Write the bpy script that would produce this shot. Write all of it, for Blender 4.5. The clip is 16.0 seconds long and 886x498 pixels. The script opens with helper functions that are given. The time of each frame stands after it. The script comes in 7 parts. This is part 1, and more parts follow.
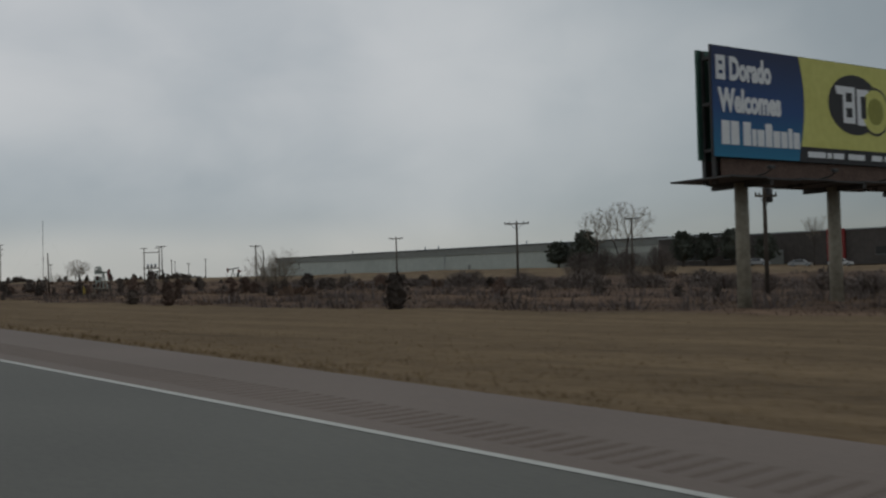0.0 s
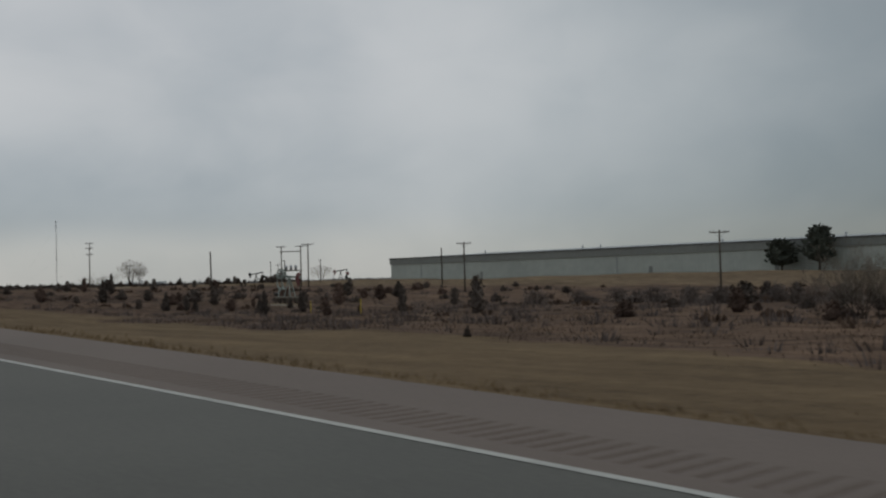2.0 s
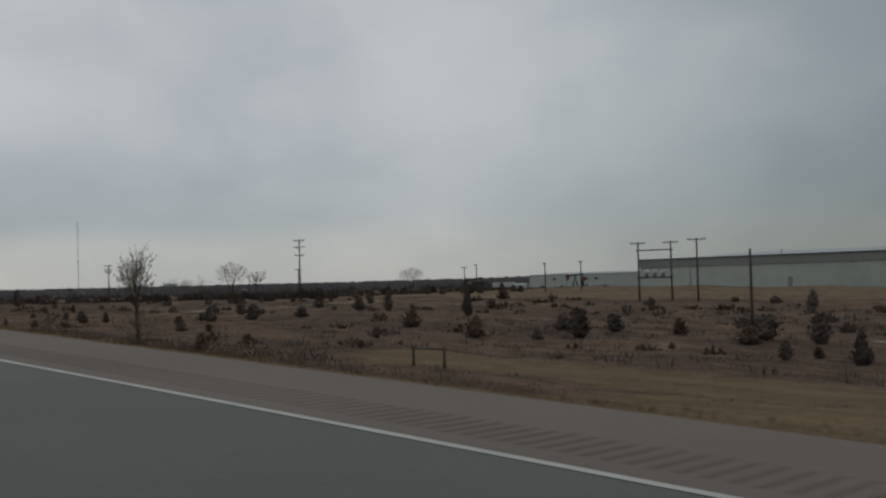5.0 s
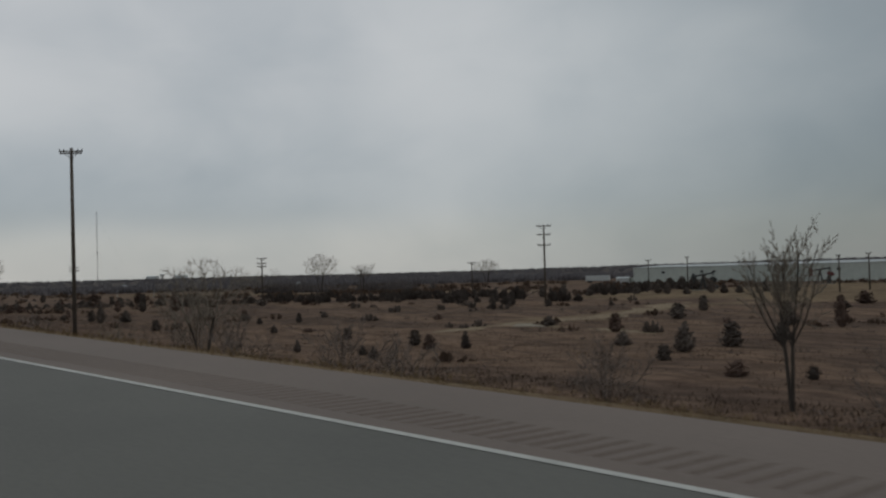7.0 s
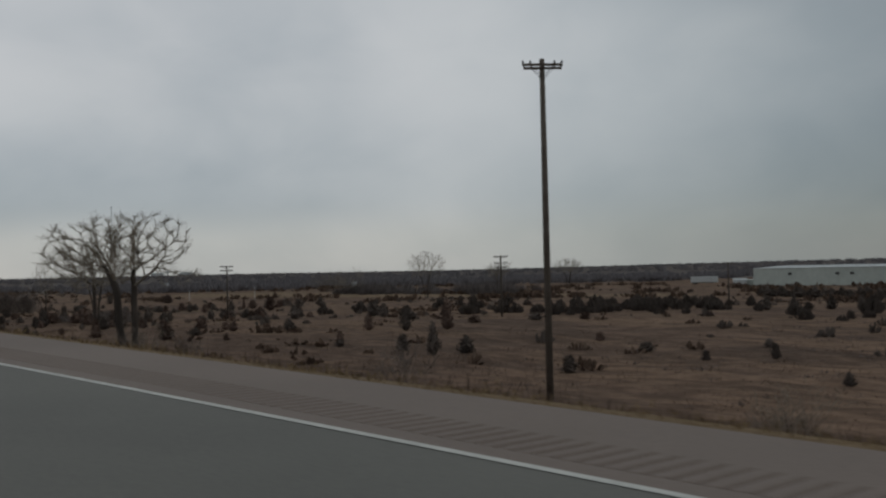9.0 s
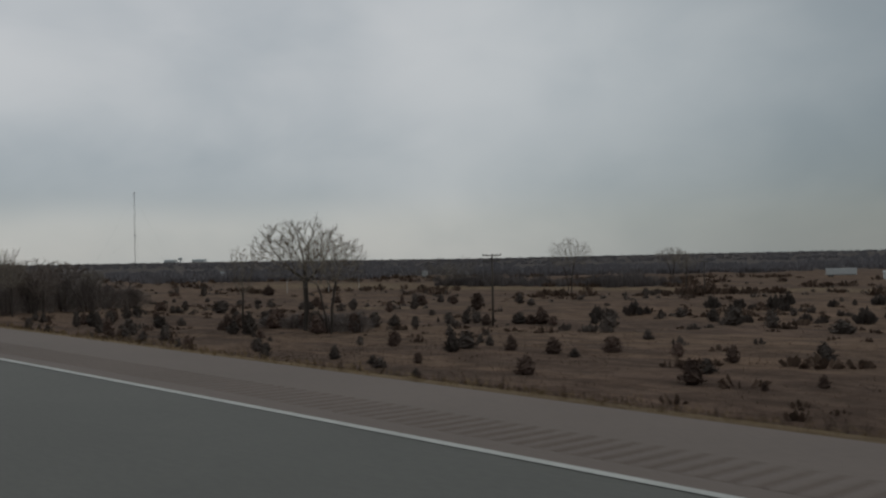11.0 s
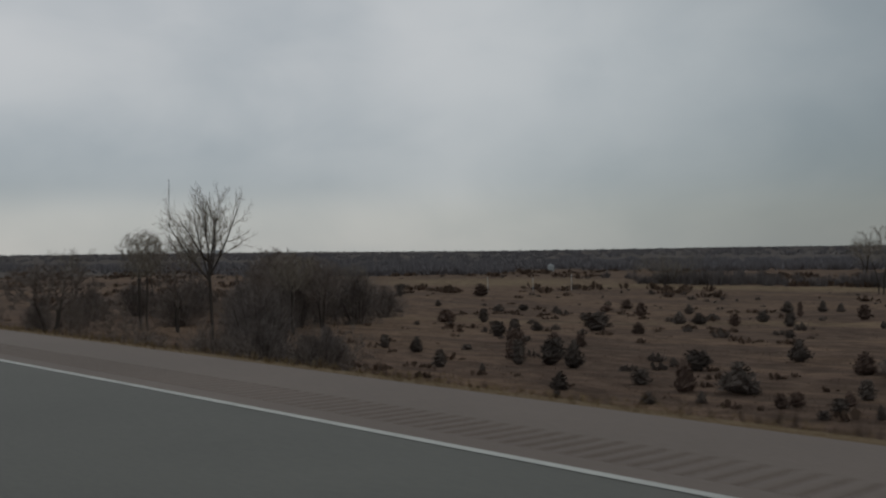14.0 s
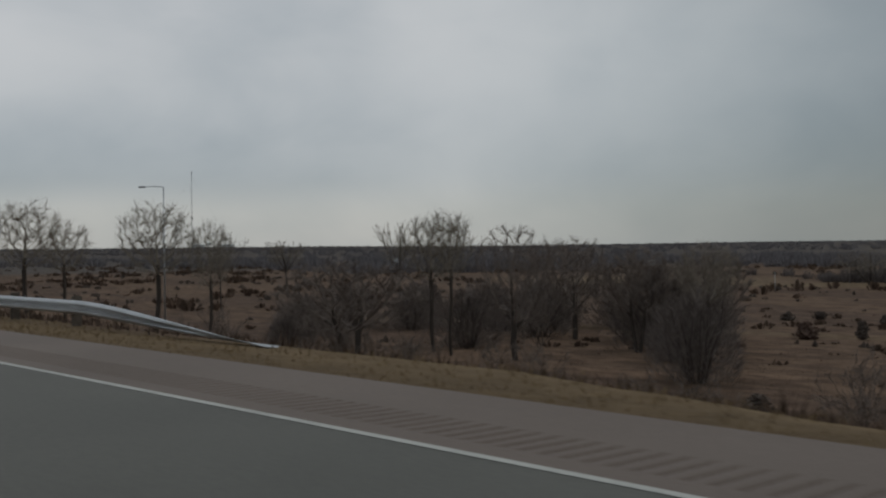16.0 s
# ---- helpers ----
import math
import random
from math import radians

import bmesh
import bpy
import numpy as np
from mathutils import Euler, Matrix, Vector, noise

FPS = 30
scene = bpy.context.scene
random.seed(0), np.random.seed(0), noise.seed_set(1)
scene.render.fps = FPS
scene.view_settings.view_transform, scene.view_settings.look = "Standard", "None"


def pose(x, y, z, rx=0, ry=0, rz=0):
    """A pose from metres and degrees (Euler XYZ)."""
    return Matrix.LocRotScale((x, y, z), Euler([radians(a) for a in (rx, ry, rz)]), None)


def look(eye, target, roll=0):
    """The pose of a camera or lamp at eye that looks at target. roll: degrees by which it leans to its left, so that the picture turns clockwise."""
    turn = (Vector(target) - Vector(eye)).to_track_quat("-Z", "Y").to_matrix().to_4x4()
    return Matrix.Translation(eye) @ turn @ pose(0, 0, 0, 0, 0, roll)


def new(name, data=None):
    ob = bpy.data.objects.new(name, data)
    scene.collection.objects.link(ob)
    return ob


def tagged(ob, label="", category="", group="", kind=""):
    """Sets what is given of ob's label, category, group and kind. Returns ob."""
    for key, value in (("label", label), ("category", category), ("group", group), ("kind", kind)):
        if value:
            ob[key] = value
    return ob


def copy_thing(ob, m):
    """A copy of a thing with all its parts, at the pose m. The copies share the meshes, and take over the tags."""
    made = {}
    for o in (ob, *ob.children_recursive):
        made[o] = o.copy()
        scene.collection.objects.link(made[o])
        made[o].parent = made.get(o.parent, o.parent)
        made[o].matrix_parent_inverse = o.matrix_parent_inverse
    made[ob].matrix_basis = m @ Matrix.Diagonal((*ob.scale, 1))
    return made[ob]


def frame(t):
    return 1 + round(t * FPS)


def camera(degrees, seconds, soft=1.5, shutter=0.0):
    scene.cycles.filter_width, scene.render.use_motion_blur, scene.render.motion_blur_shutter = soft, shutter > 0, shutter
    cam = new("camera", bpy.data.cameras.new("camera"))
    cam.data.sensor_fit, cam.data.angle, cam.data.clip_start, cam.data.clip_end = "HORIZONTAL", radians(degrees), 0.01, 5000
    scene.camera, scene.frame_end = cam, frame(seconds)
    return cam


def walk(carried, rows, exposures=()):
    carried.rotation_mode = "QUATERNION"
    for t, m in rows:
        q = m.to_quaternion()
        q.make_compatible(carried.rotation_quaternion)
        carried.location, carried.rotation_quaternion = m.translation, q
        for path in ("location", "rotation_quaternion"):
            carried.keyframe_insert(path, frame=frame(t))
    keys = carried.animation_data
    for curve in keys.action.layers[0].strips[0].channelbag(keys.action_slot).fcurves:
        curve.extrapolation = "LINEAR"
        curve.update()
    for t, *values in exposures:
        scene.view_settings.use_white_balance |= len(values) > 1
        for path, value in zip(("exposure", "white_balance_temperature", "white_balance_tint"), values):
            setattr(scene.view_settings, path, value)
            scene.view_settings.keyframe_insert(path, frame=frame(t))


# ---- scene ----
cam = camera(47.07, 16.0, soft=2.3, shutter=0.08)
PATH = [
    (0.0, pose(0.00, -0.00, 1.376, 91.641, 1.485, 46.182)),
    (0.5, pose(-15.49, -0.00, 1.872, 91.601, 1.487, 46.221)),
    (1.0, pose(-30.98, -0.01, 2.383, 91.595, 1.470, 46.302)),
    (1.5, pose(-46.48, -0.01, 2.871, 91.728, 1.455, 46.147)),
    (2.0, pose(-61.97, 0.01, 3.375, 91.654, 1.474, 46.162)),
    (2.5, pose(-77.46, 0.02, 3.874, 91.585, 1.433, 46.200)),
    (3.0, pose(-92.95, 0.02, 4.371, 91.622, 1.431, 46.261)),
    (3.5, pose(-108.44, -0.00, 4.885, 91.690, 1.500, 46.296)),
    (4.0, pose(-123.93, -0.01, 5.411, 91.690, 1.561, 46.211)),
    (4.5, pose(-139.43, -0.00, 5.934, 91.709, 1.599, 46.169)),
    (5.0, pose(-154.92, 0.01, 6.475, 91.717, 1.615, 46.166)),
    (5.5, pose(-170.41, 0.03, 7.016, 91.689, 1.613, 46.194)),
    (6.0, pose(-185.90, 0.03, 7.545, 91.608, 1.605, 46.244)),
    (6.5, pose(-201.39, 0.01, 8.031, 91.460, 1.605, 46.303)),
    (7.0, pose(-216.88, -0.02, 8.509, 91.240, 1.635, 46.356)),
    (7.5, pose(-232.38, -0.04, 8.966, 91.204, 1.630, 46.315)),
    (8.0, pose(-247.87, -0.07, 9.411, 91.216, 1.524, 46.257)),
    (8.5, pose(-263.36, -0.08, 9.831, 91.193, 1.423, 46.246)),
    (9.0, pose(-278.86, -0.09, 10.221, 91.132, 1.327, 46.272)),
    (9.5, pose(-294.35, -0.11, 10.578, 91.029, 1.235, 46.325)),
    (10.0, pose(-309.85, -0.15, 10.895, 90.885, 1.149, 46.398)),
    (10.5, pose(-325.35, -0.22, 11.130, 90.702, 1.072, 46.482)),
    (11.0, pose(-340.85, -0.31, 11.343, 90.483, 1.011, 46.566)),
    (11.5, pose(-356.35, -0.42, 11.551, 90.429, 0.952, 46.693)),
    (12.0, pose(-371.84, -0.55, 11.722, 90.485, 0.840, 46.734)),
    (12.5, pose(-387.34, -0.70, 11.853, 90.445, 0.742, 46.779)),
    (13.0, pose(-402.84, -0.87, 11.956, 90.325, 0.770, 46.841)),
    (13.5, pose(-418.34, -1.04, 12.055, 90.183, 0.730, 46.882)),
    (14.0, pose(-433.84, -1.24, 12.108, 90.043, 0.658, 46.917)),
    (14.5, pose(-449.34, -1.43, 12.149, 89.930, 0.591, 46.958)),
    (15.0, pose(-464.84, -1.64, 12.162, 89.864, 0.564, 47.017)),
    (15.5, pose(-480.33, -1.88, 12.115, 89.730, 0.575, 47.048)),
    (16.0, pose(-495.83, -2.10, 12.126, 89.740, 0.606, 47.063)),
]
walk(cam, PATH)

# ---------------------------------------------------------------- light
world = bpy.data.worlds.new("overcast_sky")
scene.world = world
world.use_nodes = True
wn, wl = world.node_tree.nodes, world.node_tree.links
wn.clear()
SUN_ELEV, SUN_TURN = radians(48), radians(215)


def wnode(kind, **kw):
    n = wn.new(kind)
    for k, v in kw.items():
        n.inputs[k].default_value = v
    return n


w_out = wnode("ShaderNodeOutputWorld")
w_co = wnode("ShaderNodeTexCoord")
w_sky = wn.new("ShaderNodeTexSky")
w_sky.sky_type, w_sky.sun_disc = "NISHITA", False
w_sky.sun_elevation, w_sky.sun_rotation = SUN_ELEV, SUN_TURN
w_bg1 = wnode("ShaderNodeBackground", Strength=0.012)
wl.new(w_sky.outputs[0], w_bg1.inputs["Color"])
w_map = wnode("ShaderNodeMapping", Scale=(1.0, 1.0, 1.7), Location=(0.35, 0.2, 0.1))
wl.new(w_co.outputs["Generated"], w_map.inputs["Vector"])
w_n1 = wnode("ShaderNodeTexNoise", Scale=2.3, Detail=3.0, Roughness=0.45, Distortion=0.2)
wl.new(w_map.outputs[0], w_n1.inputs["Vector"])
w_n2 = wnode("ShaderNodeTexNoise", Scale=7.0, Detail=4.0, Roughness=0.5, Distortion=0.3)
wl.new(w_map.outputs[0], w_n2.inputs["Vector"])
w_mixn = wn.new("ShaderNodeMath")
w_mixn.operation = "MULTIPLY_ADD"
w_mixn.inputs[1].default_value = 0.42
wl.new(w_n2.outputs["Fac"], w_mixn.inputs[0])
wl.new(w_n1.outputs["Fac"], w_mixn.inputs[2])
w_ramp = wn.new("ShaderNodeValToRGB")
w_ramp.color_ramp.interpolation = "EASE"
w_ramp.color_ramp.elements[0].position, w_ramp.color_ramp.elements[0].color = 0.48, (0.328, 0.354, 0.369, 1)
w_ramp.color_ramp.elements[1].position, w_ramp.color_ramp.elements[1].color = 0.92, (0.455, 0.464, 0.466, 1)
wl.new(w_mixn.outputs[0], w_ramp.inputs["Fac"])
# an overcast sky: paler low down, brighter towards the zenith
w_sep = wnode("ShaderNodeSeparateXYZ")
wl.new(w_co.outputs["Generated"], w_sep.inputs[0])
w_elev = wn.new("ShaderNodeMapRange")
w_elev.inputs["From Min"].default_value, w_elev.inputs["From Max"].default_value = 0.10, 0.9
w_elev.inputs["To Min"].default_value, w_elev.inputs["To Max"].default_value = 0.98, 1.22
wl.new(w_sep.outputs["Z"], w_elev.inputs["Value"])
# the cloud is thicker towards the far side of the road than ahead
w_side = wn.new("ShaderNodeMapRange")
w_side.interpolation_type = "SMOOTHSTEP"
w_side.inputs["From Min"].default_value, w_side.inputs["From Max"].default_value = -0.75, -0.25
w_side.inputs["To Min"].default_value, w_side.inputs["To Max"].default_value = 1.05, 0.59
wl.new(w_sep.outputs["X"], w_side.inputs["Value"])
w_str = wn.new("ShaderNodeMath")
w_str.operation = "MULTIPLY"
wl.new(w_elev.outputs[0], w_str.inputs[0])
wl.new(w_side.outputs[0], w_str.inputs[1])
# a pale warm strip under a darker bank of cloud just over the horizon
w_low = wn.new("ShaderNodeValToRGB")
w_low.color_ramp.interpolation = "EASE"
for i, (pos, col) in enumerate(((0.0, (1.02, 0.99, 0.94, 1)), (0.20, (1, 1, 1, 1)), (0.025, (0.98, 0.965, 0.93, 1)), (0.075, (0.89, 0.91, 0.93, 1)))):
    el = w_low.color_ramp.elements[i] if i < 2 else w_low.color_ramp.elements.new(pos)
    el.position, el.color = pos, col
wl.new(w_sep.outputs["Z"], w_low.inputs["Fac"])
w_tint = wn.new("ShaderNodeMix")
w_tint.data_type, w_tint.blend_type = "RGBA", "MULTIPLY"
w_tint.inputs["Factor"].default_value = 1.0
wl.new(w_ramp.outputs["Color"], w_tint.inputs["A"])
wl.new(w_low.outputs["Color"], w_tint.inputs["B"])
# the haze low down is thicker away from the road ahead
w_far = wn.new("ShaderNodeMapRange")
w_far.interpolation_type = "SMOOTHSTEP"
w_far.inputs["From Min"].default_value, w_far.inputs["From Max"].default_value = -0.86, -0.40
w_far.inputs["To Min"].default_value, w_far.inputs["To Max"].default_value = 0.0, 0.20
wl.new(w_sep.outputs["X"], w_far.inputs["Value"])
w_down = wn.new("ShaderNodeMapRange")
w_down.interpolation_type = "SMOOTHSTEP"
w_down.inputs["From Min"].default_value, w_down.inputs["From Max"].default_value = 0.02, 0.20
w_down.inputs["To Min"].default_value, w_down.inputs["To Max"].default_value = 1.0, 0.0
wl.new(w_sep.outputs["Z"], w_down.inputs["Value"])
w_cut = wn.new("ShaderNodeMath")
w_cut.operation = "MULTIPLY"
wl.new(w_far.outputs[0], w_cut.inputs[0])
wl.new(w_down.outputs[0], w_cut.inputs[1])
w_keep = wn.new("ShaderNodeMath")
w_keep.operation = "SUBTRACT"
w_keep.inputs[0].default_value = 1.0
wl.new(w_cut.outputs[0], w_keep.inputs[1])
w_str2 = wn.new("ShaderNodeMath")
w_str2.operation = "MULTIPLY"
wl.new(w_str.outputs[0], w_str2.inputs[0])
wl.new(w_keep.outputs[0], w_str2.inputs[1])
# neutral cloud ahead, colder cloud towards the side
w_cold = wn.new("ShaderNodeMapRange")
w_cold.inputs["From Min"].default_value, w_cold.inputs["From Max"].default_value = -0.85, -0.36
wl.new(w_sep.outputs["X"], w_cold.inputs["Value"])
w_hue = wn.new("ShaderNodeValToRGB")
w_hue.color_ramp.interpolation = "EASE"
w_hue.color_ramp.elements[0].color, w_hue.color_ramp.elements[1].color = (1.008, 1.0, 0.999, 1), (0.958, 1.0, 1.004, 1)
wl.new(w_cold.outputs[0], w_hue.inputs["Fac"])
w_tint2 = wn.new("ShaderNodeMix")
w_tint2.data_type, w_tint2.blend_type = "RGBA", "MULTIPLY"
w_tint2.inputs["Factor"].default_value = 1.0
wl.new(w_tint.outputs["Result"], w_tint2.inputs["A"])
wl.new(w_hue.outputs["Color"], w_tint2.inputs["B"])
# a darker bank of cloud low over the road ahead
w_bank = wn.new("ShaderNodeValToRGB")
w_bank.color_ramp.interpolation = "EASE"
for i, (pos, v) in enumerate(((0.030, 0.0), (0.150, 0.0), (0.062, 1.0), (0.085, 1.0))):
    el = w_bank.color_ramp.elements[i] if i < 2 else w_bank.color_ramp.elements.new(pos)
    el.position, el.color = pos, (v, v, v, 1)
w_wave = wn.new("ShaderNodeMath")
w_wave.operation = "MULTIPLY_ADD"
w_wave.inputs[1].default_value = 0.05
wl.new(w_n2.outputs["Fac"], w_wave.inputs[0])
w_lift = wn.new("ShaderNodeMath")
w_lift.operation = "ADD"
w_lift.inputs[1].default_value = -0.025
wl.new(w_sep.outputs["Z"], w_wave.inputs[2])
wl.new(w_wave.outputs[0], w_lift.inputs[0])
wl.new(w_lift.outputs[0], w_bank.inputs["Fac"])
w_ahead = wn.new("ShaderNodeMapRange")
w_ahead.interpolation_type = "SMOOTHSTEP"
w_ahead.inputs["From Min"].default_value, w_ahead.inputs["From Max"].default_value = -0.92, -0.70
w_ahead.inputs["To Min"].default_value, w_ahead.inputs["To Max"].default_value = 0.75, 0.0
wl.new(w_sep.outputs["X"], w_ahead.inputs["Value"])
w_dim = wn.new("ShaderNodeMath")
w_dim.operation = "MULTIPLY"
wl.new(w_bank.outputs["Color"], w_dim.inputs[0])
wl.new(w_ahead.outputs[0], w_dim.inputs[1])
w_tint3 = wn.new("ShaderNodeMix")
w_tint3.data_type, w_tint3.blend_type = "RGBA", "MULTIPLY"
w_tint3.inputs["B"].default_value = (0.74, 0.78, 0.815, 1)
wl.new(w_dim.outputs[0], w_tint3.inputs["Factor"])
wl.new(w_tint2.outputs["Result"], w_tint3.inputs["A"])
w_bg2 = wnode("ShaderNodeBackground")
wl.new(w_tint3.outputs["Result"], w_bg2.inputs["Color"])
wl.new(w_str2.outputs[0], w_bg2.inputs["Strength"])
w_add = wnode("ShaderNodeAddShader")
wl.new(w_bg1.outputs[0], w_add.inputs[0])
wl.new(w_bg2.outputs[0], w_add.inputs[1])
wl.new(w_add.outputs[0], w_out.inputs["Surface"])

sun = new("sun", bpy.data.lights.new("sun", "SUN"))
sun.data.energy, sun.data.angle, sun.data.color = 0.35, radians(25), (1.0, 0.97, 0.92)
sun.matrix_world = look((0, 0, 50), (0 - math.sin(SUN_TURN) * math.cos(SUN_ELEV) * -1, math.cos(SUN_TURN) * math.cos(SUN_ELEV), 50 - math.sin(SUN_ELEV)))


# ---------------------------------------------------------------- materials
def material(name, dark, light, scale=1.0, rough=0.85, bump=0.0, metal=0.0, fine=8.0, per="", spread=0.25, low=0.35, high=0.68):
    """Two colours mixed by a coarse and a fine noise, with a little relief; per: 'object' or 'island' varies the brightness piece by piece."""
    m = bpy.data.materials.new(name)
    m.use_nodes = True
    n, l = m.node_tree.nodes, m.node_tree.links
    b = n["Principled BSDF"]
    b.inputs["Roughness"].default_value, b.inputs["Metallic"].default_value = rough, metal
    if rough >= 0.9:
        # fibrous and earthy surfaces have no sheen
        b.inputs["Specular IOR Level"].default_value = 0.04 if rough >= 0.95 else 0.3
    co = n.new("ShaderNodeTexCoord")
    n1, n2 = n.new("ShaderNodeTexNoise"), n.new("ShaderNodeTexNoise")
    n1.inputs["Scale"].default_value, n1.inputs["Detail"].default_value = scale, 4
    n2.inputs["Scale"].default_value, n2.inputs["Detail"].default_value = scale * fine, 4
    l.new(co.outputs["Object"], n1.inputs["Vector"])
    l.new(co.outputs["Object"], n2.inputs["Vector"])
    add = n.new("ShaderNodeMath")
    add.operation = "MULTIPLY_ADD"
    add.inputs[1].default_value = 0.5
    half = n.new("ShaderNodeMath")
    half.operation = "MULTIPLY"
    half.inputs[1].default_value = 0.5
    l.new(n1.outputs["Fac"], half.inputs[0])
    l.new(n2.outputs["Fac"], add.inputs[0])
    l.new(half.outputs[0], add.inputs[2])
    ramp = n.new("ShaderNodeValToRGB")
    e = ramp.color_ramp.elements
    e[0].position, e[0].color = low, (*dark, 1)
    e[1].position, e[1].color = high, (*light, 1)
    l.new(add.outputs[0], ramp.inputs["Fac"])
    out = ramp.outputs["Color"]
    if per:
        rnd = n.new("ShaderNodeObjectInfo").outputs["Random"] if per == "object" else n.new("ShaderNodeNewGeometry").outputs["Random Per Island"]
        rng = n.new("ShaderNodeMapRange")
        rng.inputs["To Min"].default_value, rng.inputs["To Max"].default_value = 1 - spread, 1 + spread
        l.new(rnd, rng.inputs["Value"])
        hsv = n.new("ShaderNodeHueSaturation")
        l.new(rng.outputs[0], hsv.inputs["Value"])
        l.new(out, hsv.inputs["Color"])
        out = hsv.outputs["Color"]
    l.new(out, b.inputs["Base Color"])
    if bump:
        bp = n.new("ShaderNodeBump")
        bp.inputs["Strength"].default_value, bp.inputs["Distance"].default_value = 0.6, bump
        l.new(n2.outputs["Fac"], bp.inputs["Height"])
        l.new(bp.outputs[0], b.inputs["Normal"])
    return m


ASPHALT = material("old_asphalt", (0.098, 0.097, 0.085), (0.134, 0.132, 0.115), 0.35, 0.82, 0.004, fine=60)
SHOULDER = material("shoulder_asphalt", (0.146, 0.114, 0.095), (0.19, 0.15, 0.126), 0.3, 0.85, 0.005, fine=70)
# Darker asphalt colour for one recessed face of each rumble groove.
GROOVE = material("darker_groove_asphalt", (0.118, 0.092, 0.078), (0.15, 0.119, 0.102), 1.5, 0.95, 0.004, fine=40)
LINE = material("worn_line_paint", (0.33, 0.33, 0.305), (0.50, 0.50, 0.465), 2.2, 0.7, 0.002, fine=25, low=0.30, high=0.55)
WOOD_POLE = material("weathered_pole_wood", (0.075, 0.060, 0.048), (0.135, 0.112, 0.092), 1.2, 0.9, 0.01, fine=9, per="object", spread=0.2)
DARK_STEEL = material("dark_steel", (0.045, 0.045, 0.045), (0.085, 0.083, 0.08), 2.0, 0.6, 0.002, metal=0.4)
GALV = material("galvanised_steel", (0.36, 0.38, 0.40), (0.52, 0.54, 0.56), 1.5, 0.42, 0.002, metal=0.75, fine=14)
RUST = material("rusty_steel", (0.085, 0.050, 0.038), (0.165, 0.105, 0.080), 1.3, 0.8, 0.004, metal=0.2)
PUMP_BLACK = material("blackened_paint", (0.022, 0.022, 0.022), (0.05, 0.05, 0.05), 1.2, 0.55, 0.003)
PUMP_RED = material("faded_red_paint", (0.125, 0.036, 0.036), (0.21, 0.062, 0.058), 1.2, 0.6, 0.003)
WHITE = material("dull_white_paint", (0.52, 0.53, 0.52), (0.68, 0.69, 0.68), 0.8, 0.55, 0.002)
WALL_PALE = material("pale_metal_siding", (0.43, 0.46, 0.42), (0.54, 0.57, 0.52), 0.05, 0.55, 0.01, fine=12)
WALL_BAND = material("grey_metal_band", (0.225, 0.235, 0.218), (0.285, 0.295, 0.272), 0.06, 0.55, 0.01, fine=12)
WALL_DARK = material("dark_brown_siding", (0.060, 0.050, 0.045), (0.10, 0.085, 0.075), 0.08, 0.7, 0.01, fine=12)
WALL_RED = material("red_panel_paint", (0.22, 0.018, 0.018), (0.32, 0.035, 0.03), 0.3, 0.6, 0.002)
ROOF_GREY = material("pale_roof_metal", (0.34, 0.36, 0.36), (0.46, 0.48, 0.48), 0.1, 0.5, 0.01)
CONCRETE = material("concrete", (0.22, 0.20, 0.165), (0.33, 0.30, 0.25), 1.0, 0.9, 0.006)
TRACK = material("dry_dirt_track", (0.195, 0.148, 0.100), (0.310, 0.245, 0.170), 0.4, 0.95, 0.008, fine=12)
GRAVEL = material("pale_bare_gravel", (0.2, 0.17, 0.13), (0.36, 0.32, 0.26), 0.5, 0.95, 0.01, fine=9)
GLASS_DARK = material("dark_window_glass", (0.02, 0.022, 0.025), (0.03, 0.032, 0.035), 1.0, 0.12)
RUBBER = material("black_rubber", (0.015, 0.015, 0.015), (0.03, 0.03, 0.03), 3.0, 0.85)
YELLOW = material("yellow_marker_paint", (0.42, 0.30, 0.03), (0.58, 0.42, 0.05), 2.0, 0.6)
BARK = material("grey_brown_bark", (0.057, 0.047, 0.041), (0.106, 0.089, 0.076), 1.5, 0.95, 0.02, fine=10)
# Haze and veiling glare painted in: twig and cedar base colours are lifted.
TWIG = material("haze_lifted_pale_twigs", (0.19, 0.163, 0.132), (0.315, 0.273, 0.222), 0.8, 0.95)
TWIG_DARK = material("haze_lifted_dark_twigs", (0.168, 0.137, 0.119), (0.263, 0.218, 0.188), 0.8, 0.95)
CEDAR = material("haze_lifted_cedar", (0.092, 0.076, 0.066), (0.136, 0.11, 0.094), 2.2, 0.95, 0.0, fine=5, per="object", spread=0.35)
CEDAR_RUSTY = material("haze_lifted_rusty_cedar", (0.105, 0.074, 0.061), (0.172, 0.119, 0.094), 2.2, 0.95, 0.0, fine=5, per="object", spread=0.35)
PINE = material("pine_needles", (0.07, 0.076, 0.064), (0.125, 0.133, 0.106), 0.9, 0.95, 0.0, fine=5)
TAN_BLADES = material("dry_tan_grass", (0.155, 0.109, 0.060), (0.27, 0.193, 0.106), 0.25, 0.95, 0.0, fine=10, per="island", spread=0.3)
WEEDS = material("dead_brown_weeds", (0.107, 0.078, 0.059), (0.214, 0.15, 0.104), 0.06, 0.95, 0.0, fine=10, per="island", spread=0.35)
# Darker than WEEDS: darker brush, and a dimming of the view put into colour.
SLOPE_WEEDS = material("dark_dimmed_weeds", (0.067, 0.049, 0.04), (0.141, 0.101, 0.075), 0.06, 0.95, 0.0, fine=10, per="island", spread=0.35)
